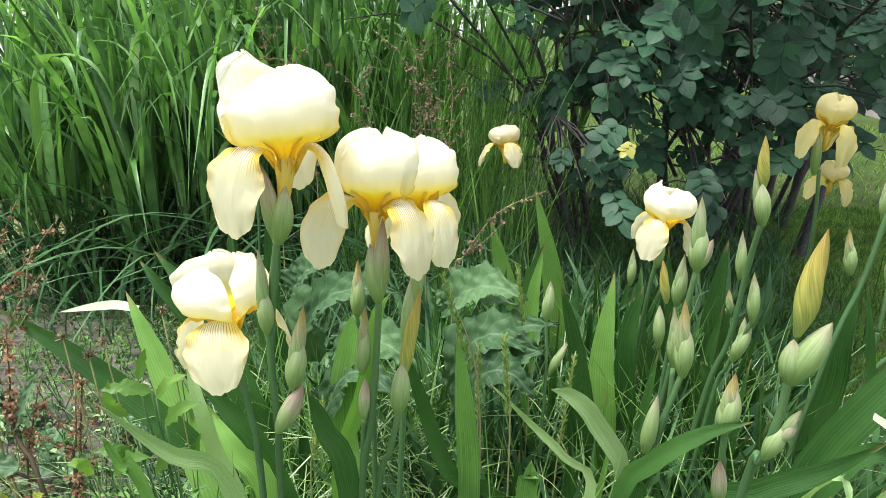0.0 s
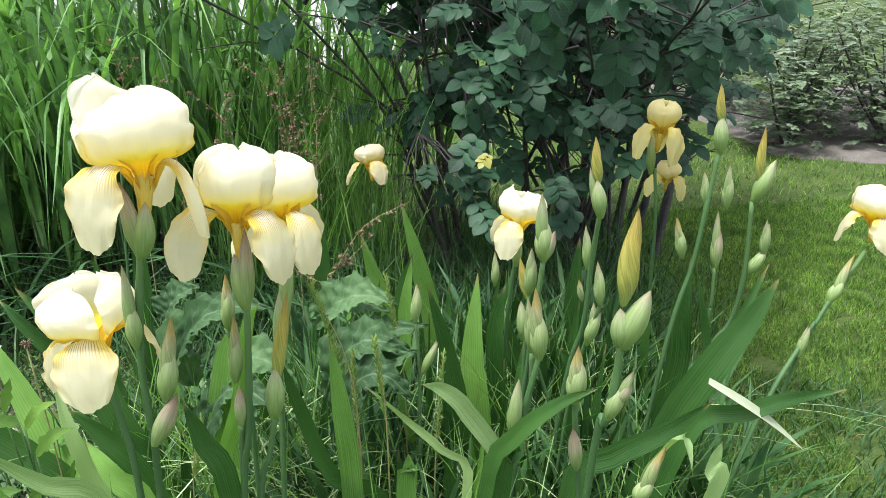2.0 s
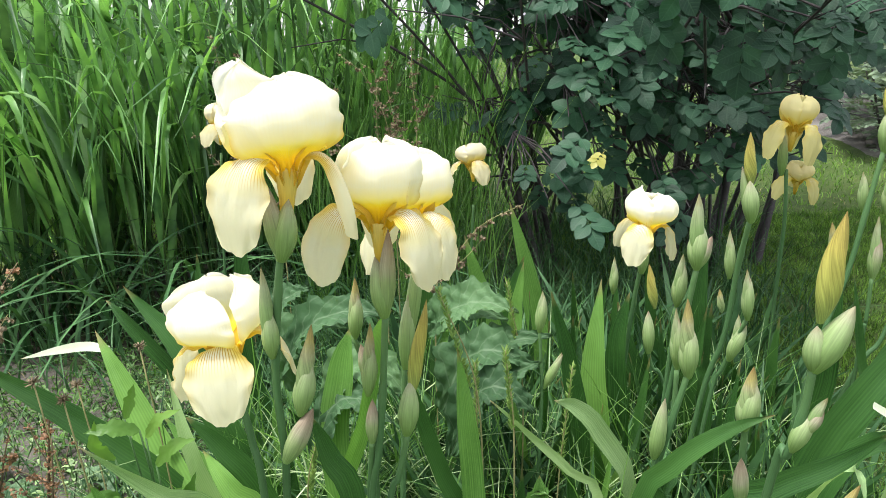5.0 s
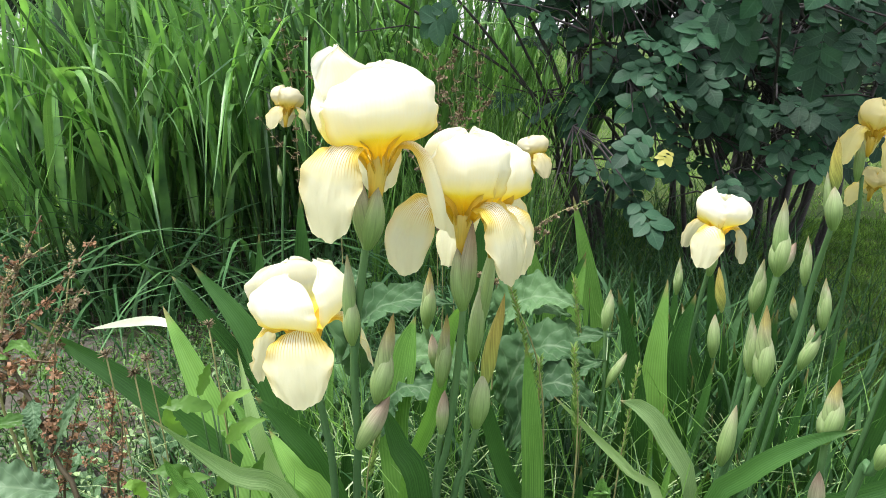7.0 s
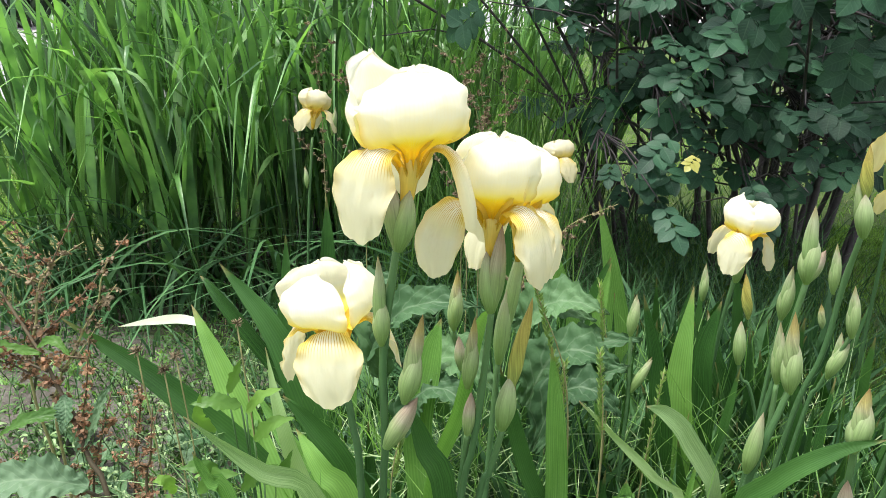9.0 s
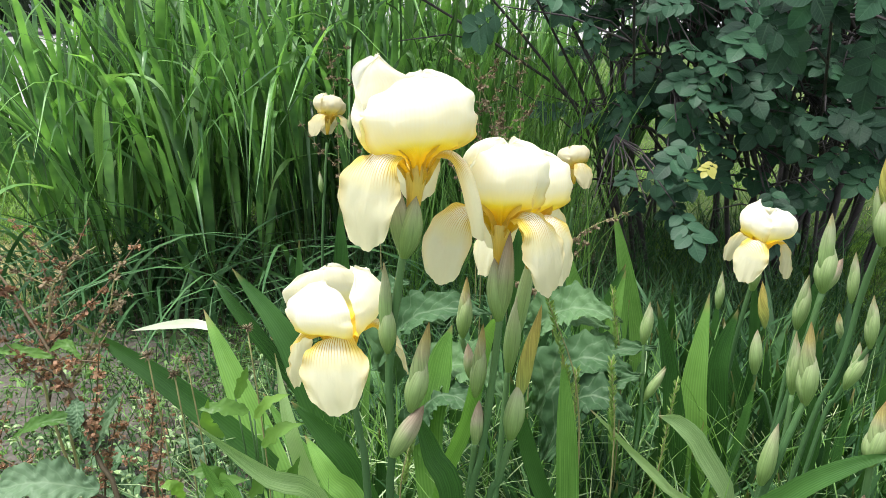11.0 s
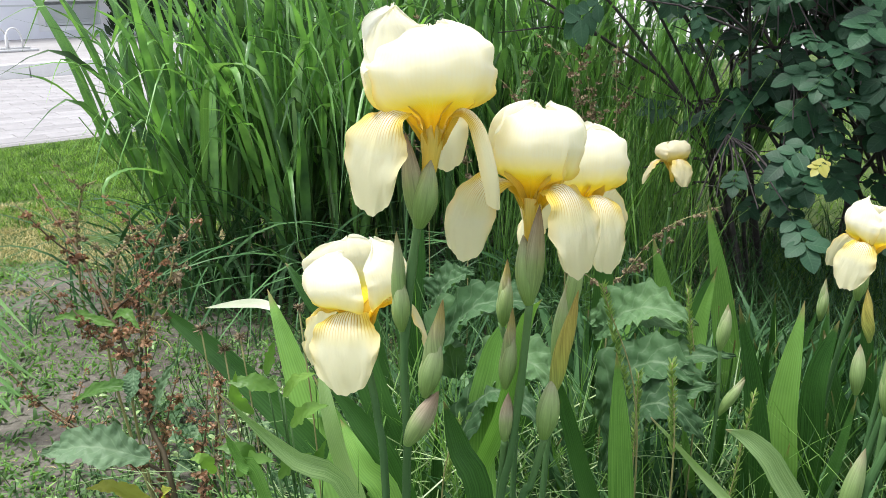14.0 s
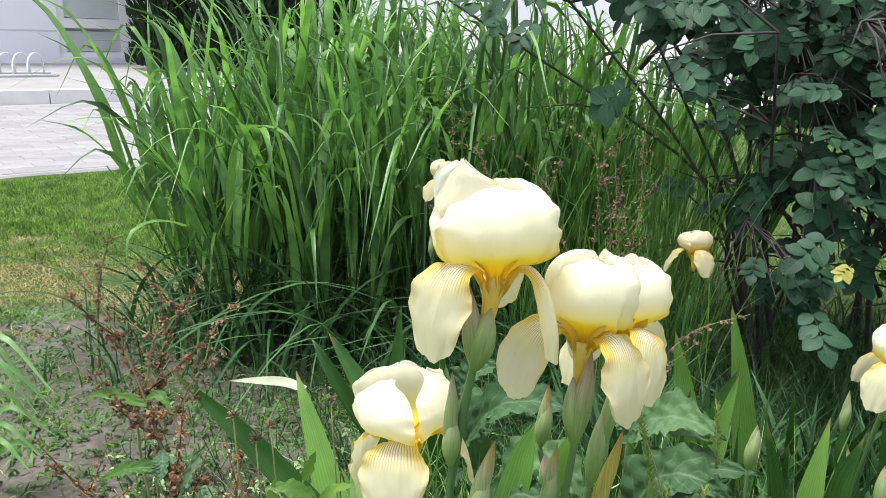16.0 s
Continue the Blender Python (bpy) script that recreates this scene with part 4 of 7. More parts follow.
def rose_bush(at, seed):
    r = random.Random(seed)
    bush = thing("rose_bush", at, "large shrub rose with dark stems and bluish-green leaves", "bush")
    twigs, tips = Build(), []
    stems = []
    for k in range(17):
        foot = Vector(at) + Vector((r.uniform(-0.34, 0.55), r.uniform(-0.30, 0.35), -0.03))
        dx = foot.x - at[0]
        lean = Vector((dx * 0.9 + r.uniform(-0.55, 0.6), r.uniform(-0.6, 0.4), 0))
        h = r.uniform(1.25, 1.9)
        stems.append((foot, lean, h, r.uniform(0.005, 0.012)))
    # thick old stems that lean out over the lawn
    for k in range(8):
        foot = Vector(at) + Vector((0.08 + 0.055 * k, -0.25 + 0.08 * (k * 3 % 8), -0.03))
        stems.append((foot, Vector((0.32 + 0.03 * k, -0.50 + 0.13 * k, 0)), 0.95 + 0.09 * k, r.uniform(0.010, 0.016)))
    # knotty grey limbs that fork low and spread over the lawn
    for k in range(9):
        foot = Vector(at) + Vector((0.0 + 0.06 * k, -0.12 + 0.09 * (k * 4 % 7), -0.03))
        stems.append((foot, Vector((0.12 + 0.09 * k, -0.28 + 0.11 * (k * 5 % 9), 0)), 0.85 + 0.07 * (k * 4 % 9), r.uniform(0.011, 0.017)))
    # shoots that arch out over the reeds
    for x, y, z in ((-0.60, 2.05, 1.16), (-0.30, 2.1, 1.22), (-0.05, 2.0, 1.14), (0.55, 1.5, 1.02), (0.85, 1.45, 1.02), (0.75, 1.65, 1.15), (0.4, 1.7, 1.15), (0.62, 1.35, 1.16), (0.25, 1.8, 1.05), (0.85, 1.6, 1.3)):
        foot = Vector(at) + Vector((-0.30 if x < 0.3 else 0.1, -0.1, -0.03))
        stems.append((foot, Vector((x - foot.x, y - foot.y, 0)), z, 0.008))
    for foot, lean, h, rad in stems:
        mid = foot + lean * 0.24 + Vector((r.uniform(-0.15, 0.15), r.uniform(-0.1, 0.1), h * 0.56))
        top = foot + lean + Vector((0, 0, h))
        line = curve_points([foot, foot.lerp(mid, 0.5) + Vector((r.uniform(-0.03, 0.03), r.uniform(-0.03, 0.03), 0)), mid, top], 14)
        part("branch", Build().tube(line, [rad * (1 - 0.65 * i / 14) for i in range(15)], 7), M_BARK, bush)
        for i in range(6, 15):
            for s in range(2):
                if r.random() < (0.85 if line[i].z > 0.75 else 0.45):
                    p = line[i]
                    if p.x < 0.28 and p.z < 0.95 and r.random() < 0.85:
                        continue
                    q = r.random() * 6.283
                    long = r.uniform(0.12, 0.42)
                    d = Vector((math.cos(q), math.sin(q) - 0.25, r.uniform(-0.25, 0.75))).normalized()
                    e = p + d * long
                    twigs.tube([p, p.lerp(e, 0.5) + Vector((0, 0, 0.02)), e], [0.0034, 0.0026, 0.0014], 4, caps=False)
                    tips.append((p.lerp(e, 0.55), d))
                    tips.append((e, d))
                    tips.append((p.lerp(e, 0.8), d))
    # full sprays that hang over the flowers in front, and the crown at the back
    back = [(0.36 + 0.045 * k, 2.5 + 0.4 * (k * 5 % 16) / 16, 0.76 + 0.4 * (k * 7 % 16) / 16) for k in range(16)]
    back += [(-0.34 + 0.13 * k, 2.0 + 0.04 * (k * 5 % 9), 1.06 + 0.03 * (k * 7 % 9)) for k in range(5)]
    back += [(0.30 + 0.05 * k, 1.86 + 0.05 * (k * 5 % 7), 0.46 + 0.06 * (k * 3 % 7)) for k in range(12)]
    back += [(0.28 + 0.07 * k, 2.2 + 0.05 * (k * 5 % 7), 0.50 + 0.06 * (k * 3 % 7)) for k in range(9)]
    back += [(0.80 + 0.055 * (k * 5 % 12), 2.2 + 0.06 * k, 0.66 + 0.055 * (k * 7 % 12)) for k in range(6)]
    for x, y, z in back + list(((0.62, 1.25, 1.02), (0.70, 1.36, 1.06), (0.52, 1.36, 1.00), (0.84, 1.30, 0.98), (0.6, 1.5, 0.98), (1.0, 1.75, 0.95), (1.13, 1.85, 0.9), (1.1, 1.95, 0.74), (1.16, 2.0, 0.85), (0.95, 1.9, 0.85), (1.02, 2.05, 0.68), (0.85, 1.85, 0.95), (0.3, 2.1, 1.0), (0.5, 2.15, 1.02), (0.6, 2.1, 0.95), (0.75, 2.0, 0.9), (0.4, 2.2, 0.92), (0.55, 2.3, 0.9), (0.62, 2.0, 0.72), (0.5, 2.0, 0.85), (0.3, 2.5, 1.0), (0.5, 2.55, 1.05), (0.7, 2.5, 1.05), (0.2, 2.35, 1.0), (0.32, 2.45, 0.9), (0.48, 2.4, 0.98), (0.85, 2.4, 0.98), (0.6, 2.6, 0.92), (0.8, 2.1, 0.78), (0.15, 2.3, 1.06), (0.3, 2.4, 1.1), (0.45, 2.3, 1.1), (0.58, 2.4, 1.06), (0.7, 2.3, 1.02), (0.4, 2.1, 1.12), (0.65, 2.15, 1.12), (0.42, 1.6, 0.95), (0.78, 1.5, 1.12))):
        for k in range(9):
            p = Vector((x, y, z)) + Vector((r.uniform(-0.1, 0.1), r.uniform(-0.1, 0.1), r.uniform(-0.05, 0.08)))
            e = Vector((x, y + 0.25, z + 0.1))
            twigs.tube([e, e.lerp(p, 0.5) + Vector((0, 0, 0.02)), p], [0.003, 0.0024, 0.0014], 4, caps=False)
            tips.append((p, (p - e).normalized()))
        joint = Vector((x * 0.6 + 0.3, y * 0.5 + 1.25, z + r.uniform(-0.05, 0.1)))
        twigs.tube(curve_points([Vector((x, y + 0.25, z + 0.1)), Vector((x * 0.8 + 0.15, y * 0.75 + 0.75, z + 0.12)), joint, joint + Vector((r.uniform(-0.1, 0.15), 0.1, -0.18))], 8), [0.003 + 0.0005 * i for i in range(9)], 5, caps=False)
    part("twig", twigs, M_BARK, bush, kind="stuff")
    rest, single = Build(), 0
    for p, d in tips:
        # the foot of the bush is bare
        front = p.y < at[1] - 0.45
        bare = (0.66 if front else 0.62) - 0.15 * max(0, p.x - at[0])
        if (p.z < bare and r.random() < (0.25 if front else 0.85)) or r.random() < (0.30 if front else 0.40 if p.z < 0.9 else 0.08) or p.x < -0.5 - 0.2 * r.random():
            continue
        if p.x > 0.62 * p.y + 0.06 * r.random():
            continue
        # the middle of the bush is open, with light between its stems
        if 0.3 < p.x < 1.05 and p.y > 1.9 and 0.72 < p.z < 1.02 and r.random() < 0.55:
            continue
        # the reeds and pale grass show between the bush and the flowers
        if p.x < 0.28 and p.z < 0.87 and r.random() < 0.8:
            continue
        q = r.random() * 6.283
        way = (Vector((math.cos(q), 0.7 * math.sin(q) - 0.35, r.uniform(-0.85, 0.05))) + d * 0.5).normalized()
        size = r.uniform(0.062, 0.105)
        up = (r.uniform(-0.5, 0.5), r.uniform(-1.5, -0.2), 0.9)
        if p.y < at[1] - 0.28 and single < 280 and r.random() < 0.6:
            b = Build()
            rose_leaf(b, p, way, up, size, r)
            part("leaf", b, M_ROSE, bush)
            single += 1
        else:
            rose_leaf(rest, p, way, up, size, r)
    yellowed = Build()
    rose_leaf(yellowed, (0.364, 1.450, 0.648), (-0.5, -0.6, -0.25), (0.1, -0.5, 1), 0.035, r)
    part("leaf", yellowed, M_ROSEYELLOW, bush, "yellowed leaf")
    part("foliage", rest, M_ROSES, bush, kind="stuff")


rose_bush((0.78, 2.55, 0), 5)


def far_rose(at, tall, seed):
    r = random.Random(seed)
    bush = thing("garden_rose", at, "low garden rose with pale shining leaves in a dug bed", "bush", "roses in the far bed")
    rest = Build()
    for k in range(7):
        q = r.random() * 6.283
        top = Vector(at) + Vector((math.cos(q) * 0.38, math.sin(q) * 0.38, tall * r.uniform(0.7, 1.0)))
        line = curve_points([Vector(at) + Vector((0, 0, -0.03)), Vector(at).lerp(top, 0.5) + Vector((0, 0, -0.05)), top], 8)
        part("branch", Build().tube(line, [0.011 - 0.001 * i for i in range(9)], 6), M_BARK, bush)
        for i in range(2, 9):
            for s in range(11):
                p = line[i] + Vector((r.uniform(-0.2, 0.2), r.uniform(-0.2, 0.2), r.uniform(-0.08, 0.16)))
                a = r.random() * 6.283
                rose_leaf(rest, p, (math.cos(a), math.sin(a), r.uniform(-0.3, 0.2)), (0, 0, 1), r.uniform(0.045, 0.08), r)
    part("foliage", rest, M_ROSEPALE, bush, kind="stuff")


for k, (x, y, tall) in enumerate(((2.75, 4.1, 0.62), (3.3, 3.9, 0.7), (3.2, 4.7, 0.8), (3.9, 4.6, 0.85), (2.9, 5.4, 0.8), (3.7, 5.5, 0.9), (4.5, 5.0, 0.85), (4.4, 3.7, 0.6))):
    far_rose((x, y, 0.02), tall, 300 + k)


# ---- docks ----
def seed_cluster(b, p, r, size):
    for i in range(5):
        d = Vector((r.uniform(-1, 1), r.uniform(-1, 1), r.uniform(-0.8, 0.6))).normalized()
        o = Vector((r.uniform(-1, 1), r.uniform(-1, 1), r.uniform(-1, 1)))
        c = d.cross(o).normalized() * size * 0.45
        k = len(b.v)
        b.v += [tuple(p), tuple(p + d * size * 0.6 + c), tuple(p + d * size * 1.1), tuple(p + d * size * 0.6 - c)]
        b.uv += [(0, 0), (1, 0.5), (0.5, 1), (0, 0.5)]
        b.f.append((k, k + 1, k + 2, k + 3))


def whorls(b, line, first, r, dense):
    """Bunches of seeds sitting in rings along a stalk, with bare stalk between them."""
    last = None
    for i in range(first * 4, (len(line) - 1) * 4):
        p = line[i // 4].lerp(line[i // 4 + 1], (i % 4) / 4)
        if last is not None and (p - last).length < r.uniform(0.014, 0.030):
            continue
        last = p
        big = r.uniform(0.6, 1.15) * (1.2 - 0.5 * i / (len(line) * 4))
        for k in range(int(7 * dense)):
            q = r.random() * 6.283
            o = Vector((math.cos(q), math.sin(q), r.uniform(-0.9, 0.3))) * 0.0085 * big * r.uniform(0.3, 1.0)
            seed_cluster(b, p + o, r, 0.0058 * big)


def dock(line_pts, thick, branches, seed, dry=False, dense=1.0, label=""):
    """A dock stalk gone to seed: ringed clusters of seeds along the stalk and its side branches."""
    r = random.Random(seed)
    line = curve_points(line_pts, 20)
    plant = thing("dock_plant", tuple(line[0]), label or "reddish-brown dock stalk gone to seed", "weed", "docks gone to seed")
    part("stem", Build().tube(line, [thick * (1 - 0.75 * i / 20) for i in range(21)], 7), M_STRAW if dry else M_DOCKSTEM, plant)
    sm = M_DOCKSEED_DRY if dry else M_DOCKSEED
    head = Build()
    total = (line[-1] - line[0]).length
    whorls(head, line, 5, r, dense)
    part("seed_spike", head, sm, plant, kind="stuff")
    for k in range(branches):
        i = 6 + int(13 * k / max(1, branches))
        p = line[i]
        q = r.random() * 6.283
        long = total * (0.34 - 0.012 * i) * r.uniform(0.8, 1.3) * (0.45 if thick < 0.003 else 1.0)
        d = Vector((math.cos(q), 0.6 * math.sin(q), r.uniform(0.5, 1.1))).normalized()
        e = p + d * long + Vector((0, 0, long * 0.1))
        bl = curve_points([p, p.lerp(e, 0.5) - Vector((0, 0, long * 0.06)), e], 8)
        br = part("branch", Build().tube(bl, [thick * 0.4 * (1 - 0.6 * j / 8) for j in range(9)], 5), M_STRAW if dry else M_DOCKSTEM, plant)
        sb_ = Build()
        whorls(sb_, bl, 1, r, dense)
        part("seed_spike", sb_, sm, br, kind="stuff")
    return plant


def broad_leaf(plant, pts, width, seed, material=None, teeth=13, face=(0, -0.6, 0.8), name="leaf", flat=1.0):
    """A broad crinkled leaf with a wavy, toothed edge and a sunken midrib."""
    r = random.Random(seed)
    n, ac = 40, 12
    line = curve_points(pts, n)
    rows, ph = [], r.random() * 6
    for j, p in enumerate(line):
        s = j / n
        t = (line[min(j + 1, n)] - line[max(j - 1, 0)]).normalized()
        a = t.cross(Vector(face)).normalized()
        nrm = a.cross(t)
        w = width * max(0.03, math.sin(math.pi * min(1, 0.05 + 0.95 * s) ** 0.85)) * (1 + 0.30 * abs(math.sin(s * teeth * 0.6 * math.pi)) ** 0.7 + 0.12 * abs(math.sin(s * teeth * 1.7 * math.pi)) + 0.16 * math.sin(s * 19 + ph) - 0.22)
        row = []
        for i in range(ac + 1):
            u = i / ac * 2 - 1
            lift = 0.22 * w * abs(u) ** 1.2 + 0.065 * width * math.sin(s * teeth * 6.283 * 0.8 + ph + 2.5 * u) * abs(u) + 0.025 * width * math.sin(s * 31 + abs(u) * 9 + ph) + 0.015 * width * math.sin(s * 60 - abs(u) * 14)
            row.append(p + a * (u * w / 2) + nrm * lift * flat)
        rows.append(row)
    return part(name, Build().grid(rows), material or M_BROAD, plant)


def grass_mesh(name, material, feet, tall, wide, lean, label, category, seed, curl=0.5, segs=3, kind="stuff", z0=None):
    """Many loose blades in one mesh."""
    g = np.random.default_rng(seed)
    n = len(feet)
    h = tall[0] + (tall[1] - tall[0]) * g.random(n) ** 1.3
    q, q2 = g.random(n) * 6.283, g.random(n) * 6.283
    ln = lean[0] + (lean[1] - lean[0]) * g.random(n)
    w = wide[0] + (wide[1] - wide[0]) * g.random(n)
    out = np.stack([np.cos(q), np.sin(q)], 1)
    sd = np.stack([np.cos(q2), np.sin(q2)], 1)
    vs = np.zeros((n, 2 * segs + 1, 3))
    uv = np.zeros((n, 2 * segs + 1, 2))
    for k in range(segs + 1):
        s = k / segs
        o = ln * h * s ** 1.8
        z = h * (s - curl * ln * s ** 2.4 * 0.8)
        c = np.concatenate([feet[:, :2] + out * o[:, None], (feet[:, 2] + z)[:, None]], 1)
        if k == segs:
            vs[:, 2 * segs] = c
            uv[:, 2 * segs] = (0.5, 1)
        else:
            ww = (w * (1 - 0.75 * s ** 2))[:, None] / 2
            off = np.concatenate([sd * ww, np.zeros((n, 1))], 1)
            vs[:, 2 * k], vs[:, 2 * k + 1] = c - off, c + off
            uv[:, 2 * k], uv[:, 2 * k + 1] = (0, s), (1, s)
    per = 2 * segs + 1
    base = (np.arange(n) * per)[:, None]
    loops, sizes = [], []
    for k in range(segs - 1):
        loops.append(base + np.array([[2 * k, 2 * k + 1, 2 * k + 3, 2 * k + 2]]))
    tri = base + np.array([[2 * segs - 2, 2 * segs - 1, 2 * segs]])
    quads = np.concatenate(loops, 0) if loops else np.zeros((0, 4), int)
    me = bpy.data.meshes.new(name)
    me.vertices.add(n * per)
    me.vertices.foreach_set("co", vs.ravel())
    li = np.concatenate([quads.ravel(), tri.ravel()]).astype(np.int32)
    me.loops.add(len(li))
    me.loops.foreach_set("vertex_index", li)
    nq, nt = len(quads), len(tri)
    me.polygons.add(nq + nt)
    me.polygons.foreach_set("loop_start", np.concatenate([np.arange(nq) * 4, nq * 4 + np.arange(nt) * 3]).astype(np.int32))
    layer = me.uv_layers.new(name="UVMap")
    layer.data.foreach_set("uv", uv.reshape(-1, 2)[li].astype(np.float32).ravel())
    me.polygons.foreach_set("use_smooth", [True] * (nq + nt))
    me.update(calc_edges=True)
    me.validate()
    ob = new(name, me)
    me.materials.append(material)
    return tagged(ob, label, category, "", kind)


def scatter(n, xr, yr, seed, keep=None):
    g = np.random.default_rng(seed)
    p = np.stack([g.uniform(*xr, n), g.uniform(*yr, n)], 1)
    if keep is not None:
        p = p[[bool(keep(x, y)) for x, y in p]]
    z = np.array([ground_z(x, y) for x, y in p]) - 0.004
    return np.concatenate([p, z[:, None]], 1)


def seed_head(plant, foot, top, seed):
    r = random.Random(seed)
    line = curve_points([foot, Vector(foot).lerp(Vector(top), 0.6) + Vector((0.006, 0, 0)), top], 8)
    st = part("stem", Build().tube(line, 0.0011, 5), M_STRAW, plant)
    b = Build()
    for k in range(46):
        d = Vector((r.uniform(-1, 1), r.uniform(-1, 1), r.uniform(-0.6, 1))).normalized()
        b.tube([Vector(top), Vector(top) + d * r.uniform(0.007, 0.011)], [0.0011, 0.0003], 3)
    part("seed_head", b, M_DOCKSEED_DRY, st, "dry brown bur-like seed head")


def grass_spike(foot, mid, top, seed):
    r = random.Random(seed)
    g = thing("flowering_grass", foot, "thin green grass stalk with a feathery seed spike", "grass", "flowering grass stalks")
    line = curve_points([foot, mid, top], 16)
    part("stem", Build().tube(line, [0.0016 - 0.00006 * i for i in range(17)], 5), M_STRAW, g)
    b = Build()
    a, t = Vector(mid), Vector(top)
    for k in range(150):
        p = a.lerp(t, 0.25 + 0.75 * k / 150)
        d = Vector((r.uniform(-1, 1), r.uniform(-1, 1), 1.2)).normalized()
        ribbon(b, [p, p + d * 0.005, p + d * 0.010], 0.0022, 2, 1, 0.0, (r.uniform(-1, 1), -1, 0.2), "oval")
    part("spike", b, M_SEEDHEAD, g, kind="stuff")
# ---- irises: the three stems in full flower ----

p = iris((-0.165, 0.66, 0))
stem(p, [(-0.179, 0.657, -0.01), (-0.164, 0.645, 0.468), (-0.159, 0.637, 0.555), (-0.16, 0.635, 0.633), (-0.156, 0.634, 0.68), (-0.15, 0.633, 0.726), (-0.145, 0.633, 0.758)], 0.006, 0.005, (0.62, 0.8))
part("sheath", spindle((-0.145, 0.633, 0.754), (-0.153, 0.628, 0.826), 0.0085, 12, 12, 0.35, 0.9, 0, 0.04, 0.4), M_PAPER, p)
part("sheath", spindle((-0.145, 0.633, 0.752), (-0.134, 0.63, 0.806), 0.0105, 12, 12, 0.4, 0.9, 0, 0.04, 0.4), M_SHEATH, p)
flower(p, (-0.133, 0.638, 0.811), (228, 327, 95), 0.091, 0.0465, 0.069, 0.053, ups=(282, 34, 152), lifts=(0.0, 0.0, 0.0128), droops=(0.97, 0.9, 0.85), widths=(1, 0.22, 0.8), curls=(0.10, 0.9, 0.12), lean=(-2, 2), seed=3, twists=(-0.4, 0, 0), foot=(-0.141, 0.633, 0.782))
bud(p, (-0.16, 0.63, 0.664), (-0.161, 0.626, 0.75), 0.0085, 0.55, False)
part("sheath", spindle((-0.158, 0.632, 0.557), (-0.128, 0.622, 0.617), 0.0095, 12, 12, 0.4, 0.9, 0, 0.04, 0.4), M_PAPER, p)
bud(p, (-0.14, 0.625, 0.609), (-0.123, 0.618, 0.7), 0.0105, 0.62, True)
sword_leaf(p, [(-0.1, 0.72, 0), (-0.101, 0.7, 0.423), (-0.125, 0.7, 0.513), (-0.14, 0.7, 0.562)], 0.026, yaw=0.3)
sword_leaf(p, [(-0.19, 0.74, 0), (-0.233, 0.72, 0.406), (-0.304, 0.72, 0.467), (-0.379, 0.72, 0.531)], 0.0292, pale=True, yaw=-0.4)
sword_leaf(p, [(-0.27, 0.74, 0), (-0.325, 0.7, 0.421), (-0.35, 0.7, 0.466), (-0.366, 0.7, 0.501)], 0.0218, yaw=-0.3, mid=True)

p = iris((-0.055, 0.7, 0))
stem(p, [(-0.12, 0.712, -0.01), (-0.088, 0.7, 0.424), (-0.075, 0.69, 0.52), (-0.067, 0.683, 0.6), (-0.061, 0.676, 0.682)], 0.006, 0.005, (0.7,))
part("sheath", spindle((-0.061, 0.676, 0.679), (-0.055, 0.664, 0.766), 0.0084, 12, 12, 0.35, 0.9, 0, 0.04, 0.4), M_PAPER, p)
part("sheath", spindle((-0.062, 0.676, 0.676), (-0.068, 0.672, 0.738), 0.0098, 12, 12, 0.4, 0.9, 0, 0.04, 0.4), M_SHEATH, p)
flower(p, (-0.063, 0.686, 0.750), (207, 315, 88), 0.090, 0.0370, 0.066, 0.050, droops=(0.95, 0.85, 0.95), lean=(2, 3), seed=5, ups=(268, 20, 140), twists=(-0.7, 0.0, 0), widths=(0.9, 1, 0.8), foot=(-0.063, 0.684, 0.722))
bud(p, (-0.082, 0.69, 0.587), (-0.076, 0.685, 0.668), 0.0085, 0.7, True)
part("sheath", spindle((-0.081, 0.69, 0.533), (-0.078, 0.685, 0.586), 0.007, 12, 12, 0.4, 0.9, 0, 0.04, 0.4), M_PAPER, p)
stem(p, [(-0.101, 0.713, -0.01), (-0.088, 0.705, 0.419), (-0.084, 0.7, 0.491), (-0.081, 0.69, 0.534)], 0.0055, 0.005)
sword_leaf(p, [(-0.09, 0.74, 0), (-0.122, 0.75, 0.382), (-0.089, 0.74, 0.53), (-0.071, 0.74, 0.628), (-0.055, 0.74, 0.655)], 0.0205, yaw=0.5, mid=True)

p = iris((-0.02, 0.77, 0))
stem(p, [(-0.065, 0.83, -0.01), (-0.055, 0.826, 0.3), (-0.043, 0.819, 0.56)], 0.006, 0.0052)
part("sheath", spindle((-0.043, 0.819, 0.545), (-0.036, 0.817, 0.64), 0.0095, 12, 12, 0.4, 0.9, 0, 0.04, 0.4), M_SHEATH, p)
part("sheath", spindle((-0.040, 0.82, 0.57), (-0.020, 0.822, 0.70), 0.0085, 12, 12, 0.45, 0.9, 0, 0.04, 0.4), M_SHEATH, p)
flower(p, (-0.027, 0.815, 0.709), (300, 55, 215), 0.092, 0.0385, 0.066, 0.050, droops=(0.9, 0.9, 0.9), lean=(2, 0), seed=8, ups=(290, 50, 170), widths=(0.85, 0.8, 0.9), foot=(-0.025, 0.82, 0.673))
bud(p, (-0.096, 0.78, 0.606), (-0.092, 0.775, 0.679), 0.009, 0.75, True)
part("sheath", spindle((-0.087, 0.78, 0.558), (-0.09, 0.775, 0.602), 0.0065, 12, 12, 0.4, 0.9, 0, 0.04, 0.4), M_PAPER, p)
stem(p, [(-0.086, 0.809, -0.01), (-0.083, 0.8, 0.37), (-0.081, 0.79, 0.487), (-0.085, 0.785, 0.556), (-0.098, 0.78, 0.61)], 0.005, 0.0045)
